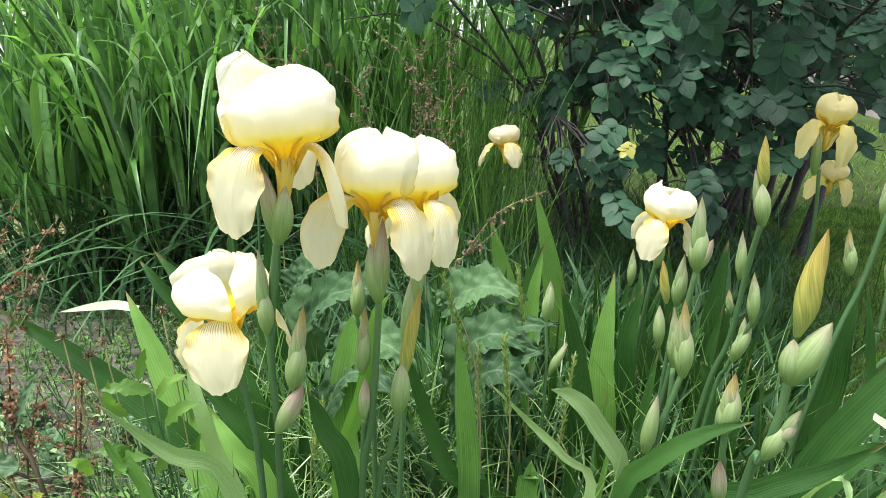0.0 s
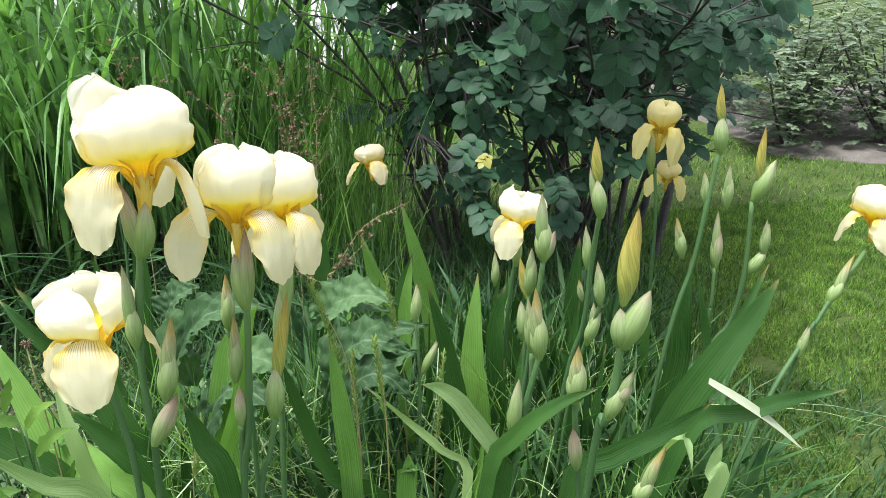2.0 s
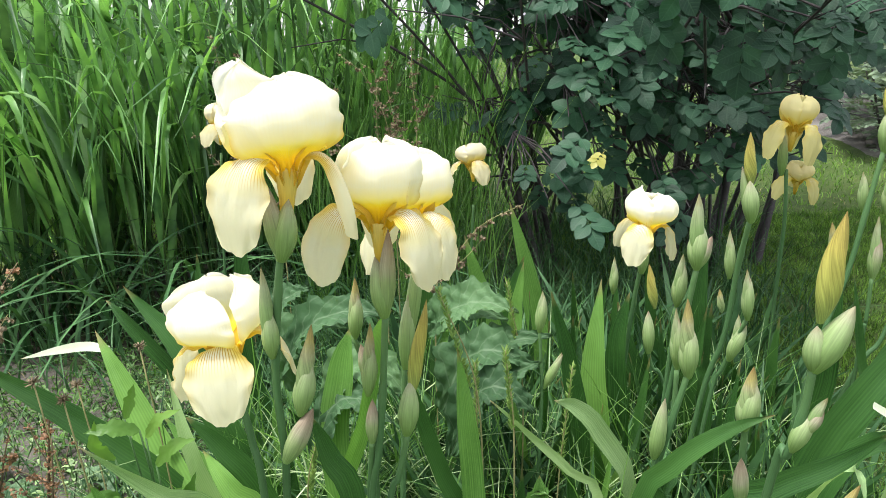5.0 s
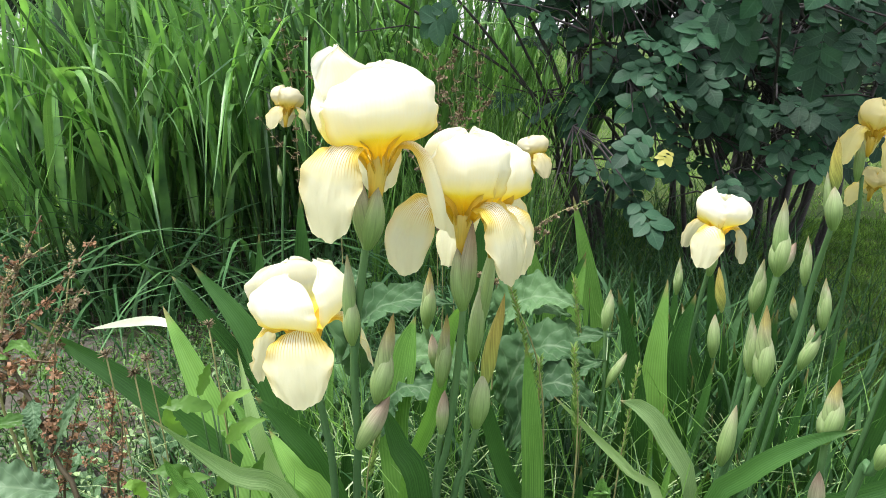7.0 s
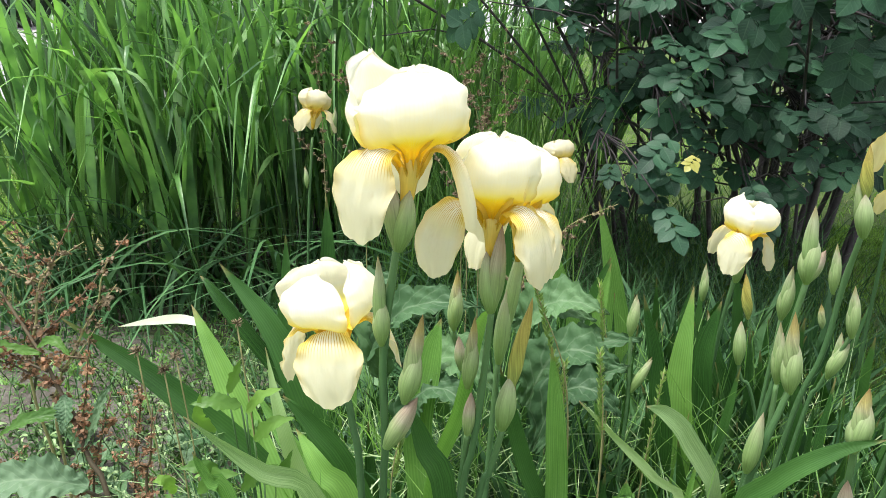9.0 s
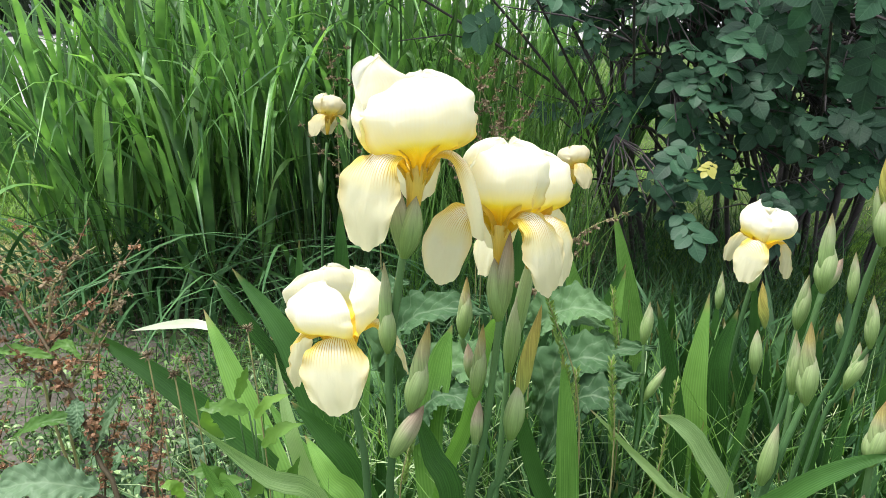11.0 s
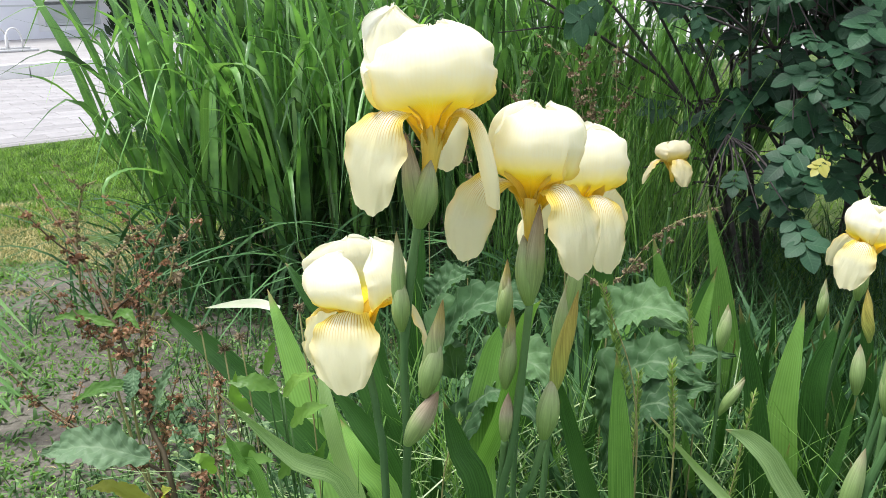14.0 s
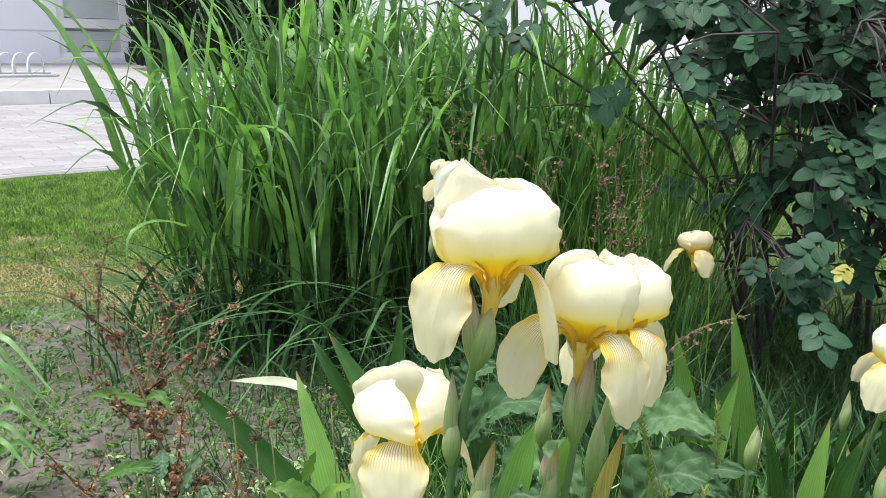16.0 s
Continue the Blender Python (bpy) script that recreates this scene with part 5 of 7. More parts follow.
sword_leaf(p, [(0.03, 0.84, 0), (0.076, 0.84, 0.291), (0.014, 0.83, 0.354), (-0.026, 0.82, 0.48), (-0.041, 0.81, 0.547)], 0.025, yaw=-0.2)

p = iris((0, 0.72, 0), "budding bearded iris with a tall golden bud")
stem(p, [(-0.125, 0.714, -0.01), (-0.071, 0.705, 0.42), (-0.056, 0.7, 0.484), (-0.045, 0.695, 0.538)], 0.0062, 0.005)
part("sheath", spindle((-0.046, 0.695, 0.537), (-0.04, 0.69, 0.602), 0.0105, 12, 12, 0.4, 0.9, 0, 0.04, 0.4), M_SHEATH, p)
bud(p, (-0.043, 0.694, 0.566), (-0.022, 0.69, 0.686), 0.0105, 0.22, True)
sword_leaf(p, [(0.03, 0.83, 0), (0.037, 0.83, 0.309), (0.028, 0.82, 0.464), (0.018, 0.82, 0.568)], 0.0286, yaw=0.1, mid=True)
sword_leaf(p, [(0.09, 0.78, 0), (0.105, 0.78, 0.36), (0.109, 0.78, 0.386), (0.109, 0.78, 0.415)], 0.026, mid=True)

p = iris((-0.19, 0.66, 0))
stem(p, [(-0.183, 0.655, -0.01), (-0.185, 0.655, 0.472), (-0.192, 0.66, 0.561), (-0.198, 0.663, 0.598), (-0.202, 0.664, 0.620)], 0.006, 0.005)
flower(p, (-0.203, 0.664, 0.640), (268, 20, 165), 0.080, 0.0460, 0.061, 0.065, droops=(0.87, 0.9, 0.9), lean=(-8, -4), seed=12, spread=0.82, ups=(236, 358, 116), lifts=(0.0, 0.006, 0.004), widths=(1, 0.7, 0.8))
sword_leaf(p, [(-0.14, 0.78, 0), (-0.211, 0.78, 0.356), (-0.247, 0.78, 0.423), (-0.279, 0.8, 0.466)], 0.0303, yaw=0.3, mid=True)

# ---- leaf fans at the open side of the bed ----

p = iris((-0.3, 0.92, 0), "fan of broad green iris leaves without a flower")
sword_leaf(p, [(-0.27, 0.9, 0), (-0.338, 0.95, 0.215), (-0.419, 1.03, 0.363), (-0.494, 1.097, 0.489)], 0.062, yaw=-0.1, mid=True)
sword_leaf(p, [(-0.22, 0.98, 0), (-0.36, 0.98, 0.26), (-0.50, 0.985, 0.41), (-0.647, 1.0, 0.511)], 0.044, yaw=0.35)
part("leaf", ribbon(Build(), [(-0.492, 1.128, 0.442), (-0.53, 1.136, 0.445), (-0.58, 1.15, 0.434), (-0.655, 1.186, 0.406)], 0.016, 18, 4, 0.10, (0.5, -0.6, 0.6), "sword"), M_SHEENLEAF, p, "bent-over leaf with the sky's sheen painted whitish")
sword_leaf(p, [(-0.2, 0.9, 0), (-0.262, 0.9, 0.291), (-0.315, 0.92, 0.361), (-0.369, 0.95, 0.431)], 0.0349, yaw=-0.2)
sword_leaf(p, [(-0.18, 1.1, 0), (-0.311, 1.1, 0.269), (-0.375, 1.12, 0.431), (-0.463, 1.15, 0.538)], 0.0476, yaw=0.2)
sword_leaf(p, [(-0.2, 1.2, 0), (-0.349, 1.2, 0.249), (-0.482, 1.22, 0.434), (-0.529, 1.25, 0.474)], 0.0309, yaw=-0.2)
sword_leaf(p, [(-0.1, 0.95, 0), (-0.141, 0.95, 0.33), (-0.127, 0.95, 0.473), (-0.111, 0.95, 0.54)], 0.0432, yaw=-0.3)
sword_leaf(p, [(-0.17, 0.82, 0), (-0.274, 0.82, 0.352), (-0.3, 0.82, 0.452), (-0.321, 0.85, 0.546)], 0.0224, pale=True, yaw=0.8)
sword_leaf(p, [(-0.1, 0.8, 0), (-0.205, 0.8, 0.368), (-0.255, 0.8, 0.465), (-0.292, 0.8, 0.51)], 0.0291, yaw=0.2)

# ---- the middle of the bed ----

p = iris((0.14, 0.97, 0), "slender iris stem with a pale green bud")
stem(p, [(0.145, 0.96, -0.01), (0.146, 0.96, 0.212), (0.147, 0.96, 0.335), (0.148, 0.96, 0.43), (0.143, 0.96, 0.52)], 0.0045, 0.0035)
bud(p, (0.143, 0.96, 0.513), (0.146, 0.958, 0.575), 0.0085, 0.9, False)
bud(p, (0.151, 0.96, 0.426), (0.174, 0.955, 0.484), 0.007, 0.95, False)
sword_leaf(p, [(0.2, 1.02, 0), (0.222, 1.02, 0.252), (0.201, 1.01, 0.42), (0.166, 1, 0.558)], 0.0349, yaw=0.2)
sword_leaf(p, [(0.22, 1.06, 0), (0.259, 1.06, 0.223), (0.249, 1.06, 0.392), (0.261, 1.08, 0.537)], 0.045, yaw=-0.3)
sword_leaf(p, [(0.25, 1.1, 0), (0.303, 1.1, 0.239), (0.296, 1.1, 0.411), (0.313, 1.1, 0.505)], 0.0367, yaw=-0.5)
sword_leaf(p, [(0.17, 0.86, 0), (0.244, 0.85, 0.302), (0.198, 0.84, 0.427), (0.161, 0.83, 0.475), (0.134, 0.82, 0.49)], 0.0267, pale=True, yaw=0.5)
sword_leaf(p, [(0.14, 0.84, 0), (0.2, 0.84, 0.312), (0.164, 0.85, 0.367), (0.11, 0.86, 0.422), (0.062, 0.86, 0.472)], 0.0143, pale=True, yaw=-0.5)

p = iris((0.16, 1.4, 0), "upright fan of iris leaves behind the bed")
sword_leaf(p, [(0.18, 1.39, 0), (0.231, 1.38, 0.234), (0.209, 1.375, 0.41), (0.169, 1.372, 0.579)], 0.0457, yaw=0.15, mid=True)
sword_leaf(p, [(0.13, 1.45, 0), (0.159, 1.45, 0.194), (0.129, 1.45, 0.351), (0.093, 1.45, 0.492)], 0.0484, yaw=-0.1)
sword_leaf(p, [(0.14, 1.25, 0), (0.157, 1.25, 0.329), (0.162, 1.25, 0.419), (0.174, 1.25, 0.506)], 0.0284, yaw=-0.5, mid=True)
sword_leaf(p, [(-0.05, 1.5, 0), (0.003, 1.5, 0.227), (0.009, 1.5, 0.431), (-0.005, 1.5, 0.562)], 0.0409, yaw=0.3)
sword_leaf(p, [(-0.29, 1.42, 0), (-0.347, 1.42, 0.269), (-0.337, 1.42, 0.427), (-0.334, 1.42, 0.568)], 0.0388, yaw=0.1)
sword_leaf(p, [(-0.36, 1.42, 0), (-0.425, 1.42, 0.269), (-0.419, 1.42, 0.391), (-0.416, 1.42, 0.49)], 0.0301, yaw=-0.3)
sword_leaf(p, [(0.13, 1.3, 0), (0.162, 1.3, 0.337), (0.162, 1.3, 0.419), (0.184, 1.3, 0.499)], 0.0335, yaw=-0.3)

# ---- flowers at the back of the bed and under the bush ----

p = iris((0.31, 1.2, 0), "bearded iris with a small cream flower half opened")
stem(p, [(0.300, 1.13, -0.01), (0.315, 1.12, 0.324), (0.323, 1.11, 0.48), (0.330, 1.10, 0.560)], 0.0055, 0.005)
part("sheath", spindle((0.329, 1.10, 0.535), (0.332, 1.10, 0.592), 0.009, 12, 12, 0.4, 0.9, 0, 0.04, 0.4), M_SHEATH, p)
flower(p, (0.328, 1.10, 0.588), (238, 8, 110), 0.074, 0.038, 0.058, 0.046, droops=(0.92, 0.85, 0.8), lean=(9, -3), seed=21, lifts=(0, 0, 0.009), ups=(305, 60, 195), spread=0.9, widths=(1.05, 0.75, 0.8))
bud(p, (0.337, 1.05, 0.488), (0.322, 1.05, 0.57), 0.0105, 0.2, True)
part("sheath", spindle((0.331, 1.05, 0.424), (0.326, 1.05, 0.495), 0.0095, 12, 12, 0.4, 0.9, 0, 0.04, 0.4), M_SHEATH, p)
stem(p, [(0.467, 1.05, -0.01), (0.366, 1.05, 0.348), (0.339, 1.05, 0.399), (0.331, 1.05, 0.426)], 0.0045, 0.004)
bud(p, (0.318, 1.2, 0.46), (0.317, 1.2, 0.527), 0.008, 0.8, False)
bud(p, (0.325, 1.15, 0.395), (0.313, 1.15, 0.462), 0.008, 0.8, False)
sword_leaf(p, [(0.28, 1.15, 0), (0.361, 1.15, 0.252), (0.328, 1.15, 0.384), (0.311, 1.15, 0.467)], 0.0384, yaw=0.2)
sword_leaf(p, [(0.38, 1.2, 0), (0.472, 1.2, 0.314), (0.466, 1.2, 0.424), (0.473, 1.2, 0.544)], 0.04, yaw=-0.2)

p = iris((0.12, 1.7, 0), "small bearded iris flower in the shade of the bush")
stem(p, [(0.124, 1.684, -0.01), (0.132, 1.68, 0.363), (0.137, 1.675, 0.487)], 0.005, 0.0045)
flower(p, (0.135, 1.673, 0.561), (292, 190, 60), 0.064, 0.033, 0.055, 0.044, droops=(0.8, 0.6, 0.9), lean=(-4, -9), seed=31, spread=1.12, petals=(M_STANDARDSHADE, M_FALLSHADE))

p = iris((0.66, 1.36, 0), "pale yellow iris flower shaded under the bush")
stem(p, [(0.698, 1.359, -0.01), (0.687, 1.35, 0.33), (0.675, 1.33, 0.523), (0.66, 1.32, 0.632)], 0.0055, 0.005)
part("sheath", spindle((0.652, 1.32, 0.622), (0.643, 1.31, 0.7), 0.009, 12, 12, 0.4, 0.9, 0, 0.04, 0.4), M_SHEATH, p)
flower(p, (0.661, 1.315, 0.688), (290, 195, 70), 0.078, 0.031, 0.062, 0.046, droops=(1.15, 1.1, 1.0), lean=(6, 0), seed=41, petals=(M_STANDARDYELLOW, M_FALLYELLOW))
flower(p, (0.705, 1.36, 0.589), (300, 190, 70), 0.046, 0.024, 0.046, 0.038, droops=(0.9, 0.8, 0.8), lean=(0, 10), seed=42, petals=(M_STANDARDYELLOW, M_FALLYELLOW))

p = iris((-0.4, 1.66, 0), "small bearded iris flower before the tall reeds")
stem(p, [(-0.439, 1.657, -0.01), (-0.417, 1.65, 0.403), (-0.394, 1.635, 0.634)], 0.0048, 0.0042)
flower(p, (-0.39, 1.633, 0.67), (245, 345, 100), 0.066, 0.032, 0.050, 0.040, droops=(0.7, 0.7, 0.7), lean=(4, -9), seed=51, spread=1.12, petals=(M_STANDARDSHADE, M_FALLSHADE))
bud(p, (-0.351, 1.63, 0.641), (-0.34, 1.62, 0.702), 0.007, 0.9, False)
bud(p, (-0.411, 1.64, 0.523), (-0.414, 1.64, 0.572), 0.0065, 0.9, False)

# ---- budding stems towards the lawn ----

p = iris((0.2, 0.8, 0), "budding bearded iris with two pale buds")
stem(p, [(0.222, 0.786, -0.01), (0.245, 0.78, 0.361), (0.255, 0.775, 0.449), (0.27, 0.773, 0.52), (0.275, 0.773, 0.543)], 0.0065, 0.0052, (0.55,))
bud(p, (0.276, 0.773, 0.537), (0.267, 0.773, 0.636), 0.012, 0.66, True)
bud(p, (0.273, 0.8, 0.534), (0.266, 0.8, 0.612), 0.0085, 0.85, False)
bud(p, (0.270, 0.81, 0.610), (0.269, 0.80, 0.678), 0.0088, 0.8, False)
stem(p, [(0.262, 0.82, 0.30), (0.266, 0.815, 0.48), (0.270, 0.81, 0.612)], 0.004, 0.0035)
bud(p, (0.281, 0.79, 0.662), (0.275, 0.787, 0.750), 0.0118, 0.62, False, label="whitish opening iris bud")
part("sheath", spindle((0.282, 0.79, 0.664), (0.292, 0.783, 0.703), 0.0072, 12, 12, 0.4, 0.9, 0, 0.04, 0.4), M_PAPER, p)
stem(p, [(0.236, 0.83, -0.01), (0.262, 0.815, 0.40), (0.273, 0.80, 0.56), (0.281, 0.79, 0.665)], 0.0058, 0.005)
stem(p, [(0.213, 0.8, -0.01), (0.255, 0.8, 0.38), (0.272, 0.8, 0.464), (0.273, 0.8, 0.534)], 0.005, 0.0045)
part("sheath", spindle((0.243, 0.772, 0.434), (0.248, 0.765, 0.518), 0.0095, 12, 12, 0.3, 0.9, 0, 0.04, 0.4), M_SHEATH, p)

p = iris((0.26, 0.96, 0), "tall budding bearded iris")
stem(p, [(0.328, 0.949, -0.01), (0.367, 0.94, 0.389), (0.388, 0.93, 0.503), (0.392, 0.92, 0.607), (0.391, 0.9, 0.68)], 0.0062, 0.005, (0.8,))
bud(p, (0.388, 0.9, 0.713), (0.378, 0.897, 0.791), 0.0105, 0.2, True)
part("sheath", spindle((0.393, 0.9, 0.677), (0.383, 0.895, 0.732), 0.0105, 12, 12, 0.45, 0.9, 0, 0.04, 0.4), M_SHEATH, p)
part("sheath", spindle((0.391, 0.905, 0.679), (0.374, 0.9, 0.749), 0.006, 12, 12, 0.4, 0.9, 0, 0.04, 0.4), M_SHEATH, p)
bud(p, (0.397, 0.95, 0.582), (0.391, 0.95, 0.652), 0.0075, 0.85, False)
bud(p, (0.393, 0.88, 0.553), (0.385, 0.88, 0.623), 0.0085, 0.85, False)
bud(p, (0.384, 0.9, 0.486), (0.395, 0.89, 0.545), 0.0095, 0.95, False)
stem(p, [(0.336, 0.936, -0.01), (0.371, 0.92, 0.402), (0.382, 0.91, 0.471), (0.394, 0.885, 0.552)], 0.0045, 0.004)
bud(p, (0.393, 0.95, 0.527), (0.385, 0.95, 0.568), 0.007, 0.3, True)
bud(p, (0.393, 0.9, 0.498), (0.391, 0.9, 0.552), 0.008, 0.8, False, purple=True)
sword_leaf(p, [(0.28, 0.97, 0), (0.373, 0.95, 0.305), (0.374, 0.95, 0.42), (0.362, 0.95, 0.457)], 0.0288, yaw=0.4)

p = iris((0.27, 0.65, 0), "short budding bearded iris")
stem(p, [(0.323, 0.65, -0.01), (0.282, 0.635, 0.481), (0.275, 0.63, 0.526), (0.272, 0.627, 0.566)], 0.0055, 0.005)
bud(p, (0.271, 0.626, 0.563), (0.271, 0.623, 0.632), 0.0115, 0.75, True)
part("sheath", spindle((0.281, 0.635, 0.472), (0.271, 0.625, 0.533), 0.008, 12, 12, 0.4, 0.9, 0, 0.04, 0.4), M_PAPER, p)
sword_leaf(p, [(0.16, 0.68, 0.1), (0.185, 0.66, 0.443), (0.209, 0.64, 0.517), (0.25, 0.62, 0.567), (0.29, 0.61, 0.588)], 0.0200, yaw=-0.8, deep=True)
sword_leaf(p, [(0.19, 0.7, 0), (0.208, 0.68, 0.442), (0.223, 0.68, 0.466), (0.235, 0.69, 0.495)], 0.0212)

p = iris((0.22, 0.62, 0), "bearded iris with a large golden furled bud")
stem(p, [(0.258, 0.633, -0.01), (0.281, 0.59, 0.518), (0.285, 0.575, 0.568), (0.29, 0.568, 0.614), (0.291, 0.565, 0.659)], 0.0066, 0.0055, (0.72,))
bud(p, (0.289, 0.564, 0.689), (0.296, 0.56, 0.797), 0.0145, 0.0, True)
part("sheath", spindle((0.292, 0.565, 0.657), (0.312, 0.555, 0.719), 0.0125, 12, 12, 0.4, 0.9, 0, 0.04, 0.4), M_SHEATH, p)
part("sheath", spindle((0.292, 0.566, 0.657), (0.286, 0.56, 0.701), 0.01, 12, 12, 0.4, 0.9, 0, 0.04, 0.4), M_SHEATH, p)
part("sheath", spindle((0.287, 0.572, 0.575), (0.296, 0.564, 0.616), 0.0085, 12, 12, 0.45, 0.9, 0, 0.04, 0.4), M_SHEATH, p)
bud(p, (0.293, 0.568, 0.594), (0.305, 0.56, 0.634), 0.0078, 0.7, False, purple=True)
sword_leaf(p, [(0.28, 0.72, 0.05), (0.301, 0.7, 0.395), (0.343, 0.69, 0.443), (0.406, 0.68, 0.478), (0.453, 0.66, 0.529)], 0.0299, yaw=-0.6, deep=True)
sword_leaf(p, [(0.408, 0.75, 0.341), (0.423, 0.73, 0.408), (0.44, 0.7, 0.457), (0.437, 0.66, 0.425)], 0.0212, pale=True, yaw=0.4)

p = iris((0.48, 0.9, 0), "tall iris stem with slim buds beside the lawn")
stem(p, [(0.46, 0.931, -0.01), (0.526, 0.94, 0.446), (0.561, 0.95, 0.576), (0.573, 0.95, 0.661), (0.584, 0.95, 0.749)], 0.006, 0.005, (0.75,))
bud(p, (0.583, 0.95, 0.779), (0.574, 0.947, 0.847), 0.0092, 0.2, True)
part("sheath", spindle((0.586, 0.95, 0.746), (0.58, 0.947, 0.803), 0.0105, 12, 12, 0.45, 0.9, 0, 0.04, 0.4), M_SHEATH, p)
bud(p, (0.588, 0.98, 0.659), (0.581, 0.98, 0.714), 0.007, 0.9, False)
bud(p, (0.622, 0.98, 0.653), (0.621, 0.98, 0.722), 0.009, 0.75, False)
bud(p, (0.599, 0.95, 0.57), (0.593, 0.95, 0.661), 0.0095, 0.72, False, purple=True)
stem(p, [(0.589, 0.95, -0.01), (0.598, 0.95, 0.452), (0.6, 0.95, 0.508), (0.598, 0.95, 0.572)], 0.0048, 0.0042)
bud(p, (0.544, 0.95, 0.59), (0.529, 0.95, 0.656), 0.009, 0.7, True)
sword_leaf(p, [(0.5, 0.92, 0), (0.59, 0.92, 0.372), (0.58, 0.92, 0.468), (0.548, 0.92, 0.606)], 0.0209, yaw=0.3)
sword_leaf(p, [(0.45, 0.98, 0), (0.56, 0.98, 0.342), (0.567, 0.98, 0.48), (0.574, 0.98, 0.577)], 0.0372, yaw=-0.3)

p = iris((0.55, 1, 0), "budding iris at the lawn edge")
stem(p, [(0.508, 1, -0.01), (0.622, 1, 0.375), (0.664, 1, 0.451), (0.679, 1, 0.537), (0.676, 1, 0.657)], 0.006, 0.005, (0.7,))
bud(p, (0.681, 1, 0.675), (0.681, 0.997, 0.773), 0.0105, 0.15, True)
part("sheath", spindle((0.678, 1, 0.657), (0.704, 0.995, 0.722), 0.0125, 12, 12, 0.4, 0.9, 0, 0.04, 0.4), M_SHEATH, p)
bud(p, (0.686, 1, 0.535), (0.706, 0.995, 0.579), 0.0105, 0.95, False)
bud(p, (0.704, 0.995, 0.565), (0.7, 0.99, 0.629), 0.0085, 0.9, False)
sword_leaf(p, [(0.4, 0.88, 0), (0.495, 0.86, 0.334), (0.549, 0.85, 0.452), (0.601, 0.85, 0.525), (0.64, 0.85, 0.59)], 0.0469, yaw=-0.5, deep=True)
sword_leaf(p, [(0.42, 0.92, 0), (0.525, 0.9, 0.333), (0.608, 0.92, 0.446), (0.687, 0.95, 0.571)], 0.0321, yaw=-0.2, deep=True)
sword_leaf(p, [(0.44, 0.84, 0.1), (0.514, 0.82, 0.375), (0.583, 0.8, 0.413), (0.65, 0.79, 0.435), (0.72, 0.78, 0.447)], 0.0267, yaw=-0.9, deep=True)
part("leaf", ribbon(Build(), [(0.526, 0.804, 0.466), (0.575, 0.795, 0.434), (0.620, 0.79, 0.400), (0.672, 0.78, 0.353)], 0.0135, 18, 4, 0.10, (0.3, -0.7, 0.6), "sword"), M_SHEENLEAF, p, "bent-over leaf with the sky's sheen painted whitish")

p = iris((0.52, 0.8, 0), "leaning iris stem with a cream flower over the lawn")
stem(p, [(0.496, 0.807, -0.01), (0.616, 0.84, 0.32), (0.67, 0.87, 0.399), (0.725, 0.9, 0.452), (0.843, 0.945, 0.584)], 0.006, 0.005, (0.6,))
flower(p, (0.853, 0.95, 0.615), (262, 10, 150), 0.070, 0.038, 0.052, 0.060, lean=(6, -2), droops=(0.8, 0.9, 0.9), seed=61)
bud(p, (0.776, 0.92, 0.512), (0.815, 0.93, 0.587), 0.01, 0.5, True)
bud(p, (0.724, 0.9, 0.431), (0.734, 0.9, 0.488), 0.0075, 0.95, False)
stem(p, [(0.575, 0.87, -0.01), (0.727, 0.9, 0.442), (0.752, 0.91, 0.482), (0.777, 0.92, 0.517)], 0.0045, 0.0042)
sword_leaf(p, [(0.4, 0.72, 0.1), (0.488, 0.7, 0.364), (0.483, 0.7, 0.406), (0.494, 0.7, 0.441)], 0.0308, pale=True, yaw=0.2)

p = iris((0.42, 0.58, 0), "short iris stem with a small golden bud")
bud(p, (0.319, 0.56, 0.481), (0.341, 0.55, 0.552), 0.0095, 0.45, True)
stem(p, [(0.42, 0.58, 0), (0.317, 0.562, 0.477)], 0.006, 0.005)

# ---- leaf fans that fill the bed ----
leaf_fan((0.1, 0.86, 0), 5, 0.4, 500, (0.05, 0.01), 0.028)
leaf_fan((0.22, 0.9, 0), 6, 0.42, 501, (0.13, 0.01), 0.029)
leaf_fan((0.33, 0.82, 0), 6, 0.42, 502, (-0.09, -0.04), 0.029)
leaf_fan((0.42, 0.95, 0), 6, 0.46, 503, (0.06, 0.03), 0.021)
leaf_fan((0.3, 1.02, 0), 6, 0.48, 504, (0.01, -0.08), 0.025)
leaf_fan((0.18, 1.1, 0), 5, 0.46, 505, (0.04, -0.12), 0.022)
leaf_fan((0.42, 1.12, 0), 6, 0.48, 506, (-0.03, 0.04), 0.028)
leaf_fan((0.52, 1.05, 0), 5, 0.44, 507, (-0.06, 0.02), 0.021)
leaf_fan((0.34, 0.7, 0), 5, 0.34, 508, (0.05, -0.10), 0.020)
leaf_fan((0.46, 0.76, 0), 6, 0.36, 509, (0.11, -0.08), 0.022)
leaf_fan((0.55, 0.88, 0), 5, 0.38, 510, (0.14, 0.03), 0.023)
leaf_fan((-0.02, 0.92, 0), 5, 0.36, 511, (0.13, -0.03), 0.027)
leaf_fan((-0.12, 0.84, 0), 5, 0.34, 512, (-0.05, 0.04), 0.027)
leaf_fan((0.06, 1.22, 0), 5, 0.42, 513, (0.13, 0.03), 0.023)
leaf_fan((0.28, 1.28, 0), 5, 0.46, 514, (-0.01, -0.09), 0.021)
leaf_fan((0.46, 1.3, 0), 5, 0.46, 515, (-0.08, -0.07), 0.026)
leaf_fan((-0.1, 1.25, 0), 5, 0.42, 516, (-0.10, -0.00), 0.023)
leaf_fan((-0.22, 1.02, 0), 5, 0.36, 517, (-0.03, 0.02), 0.025)
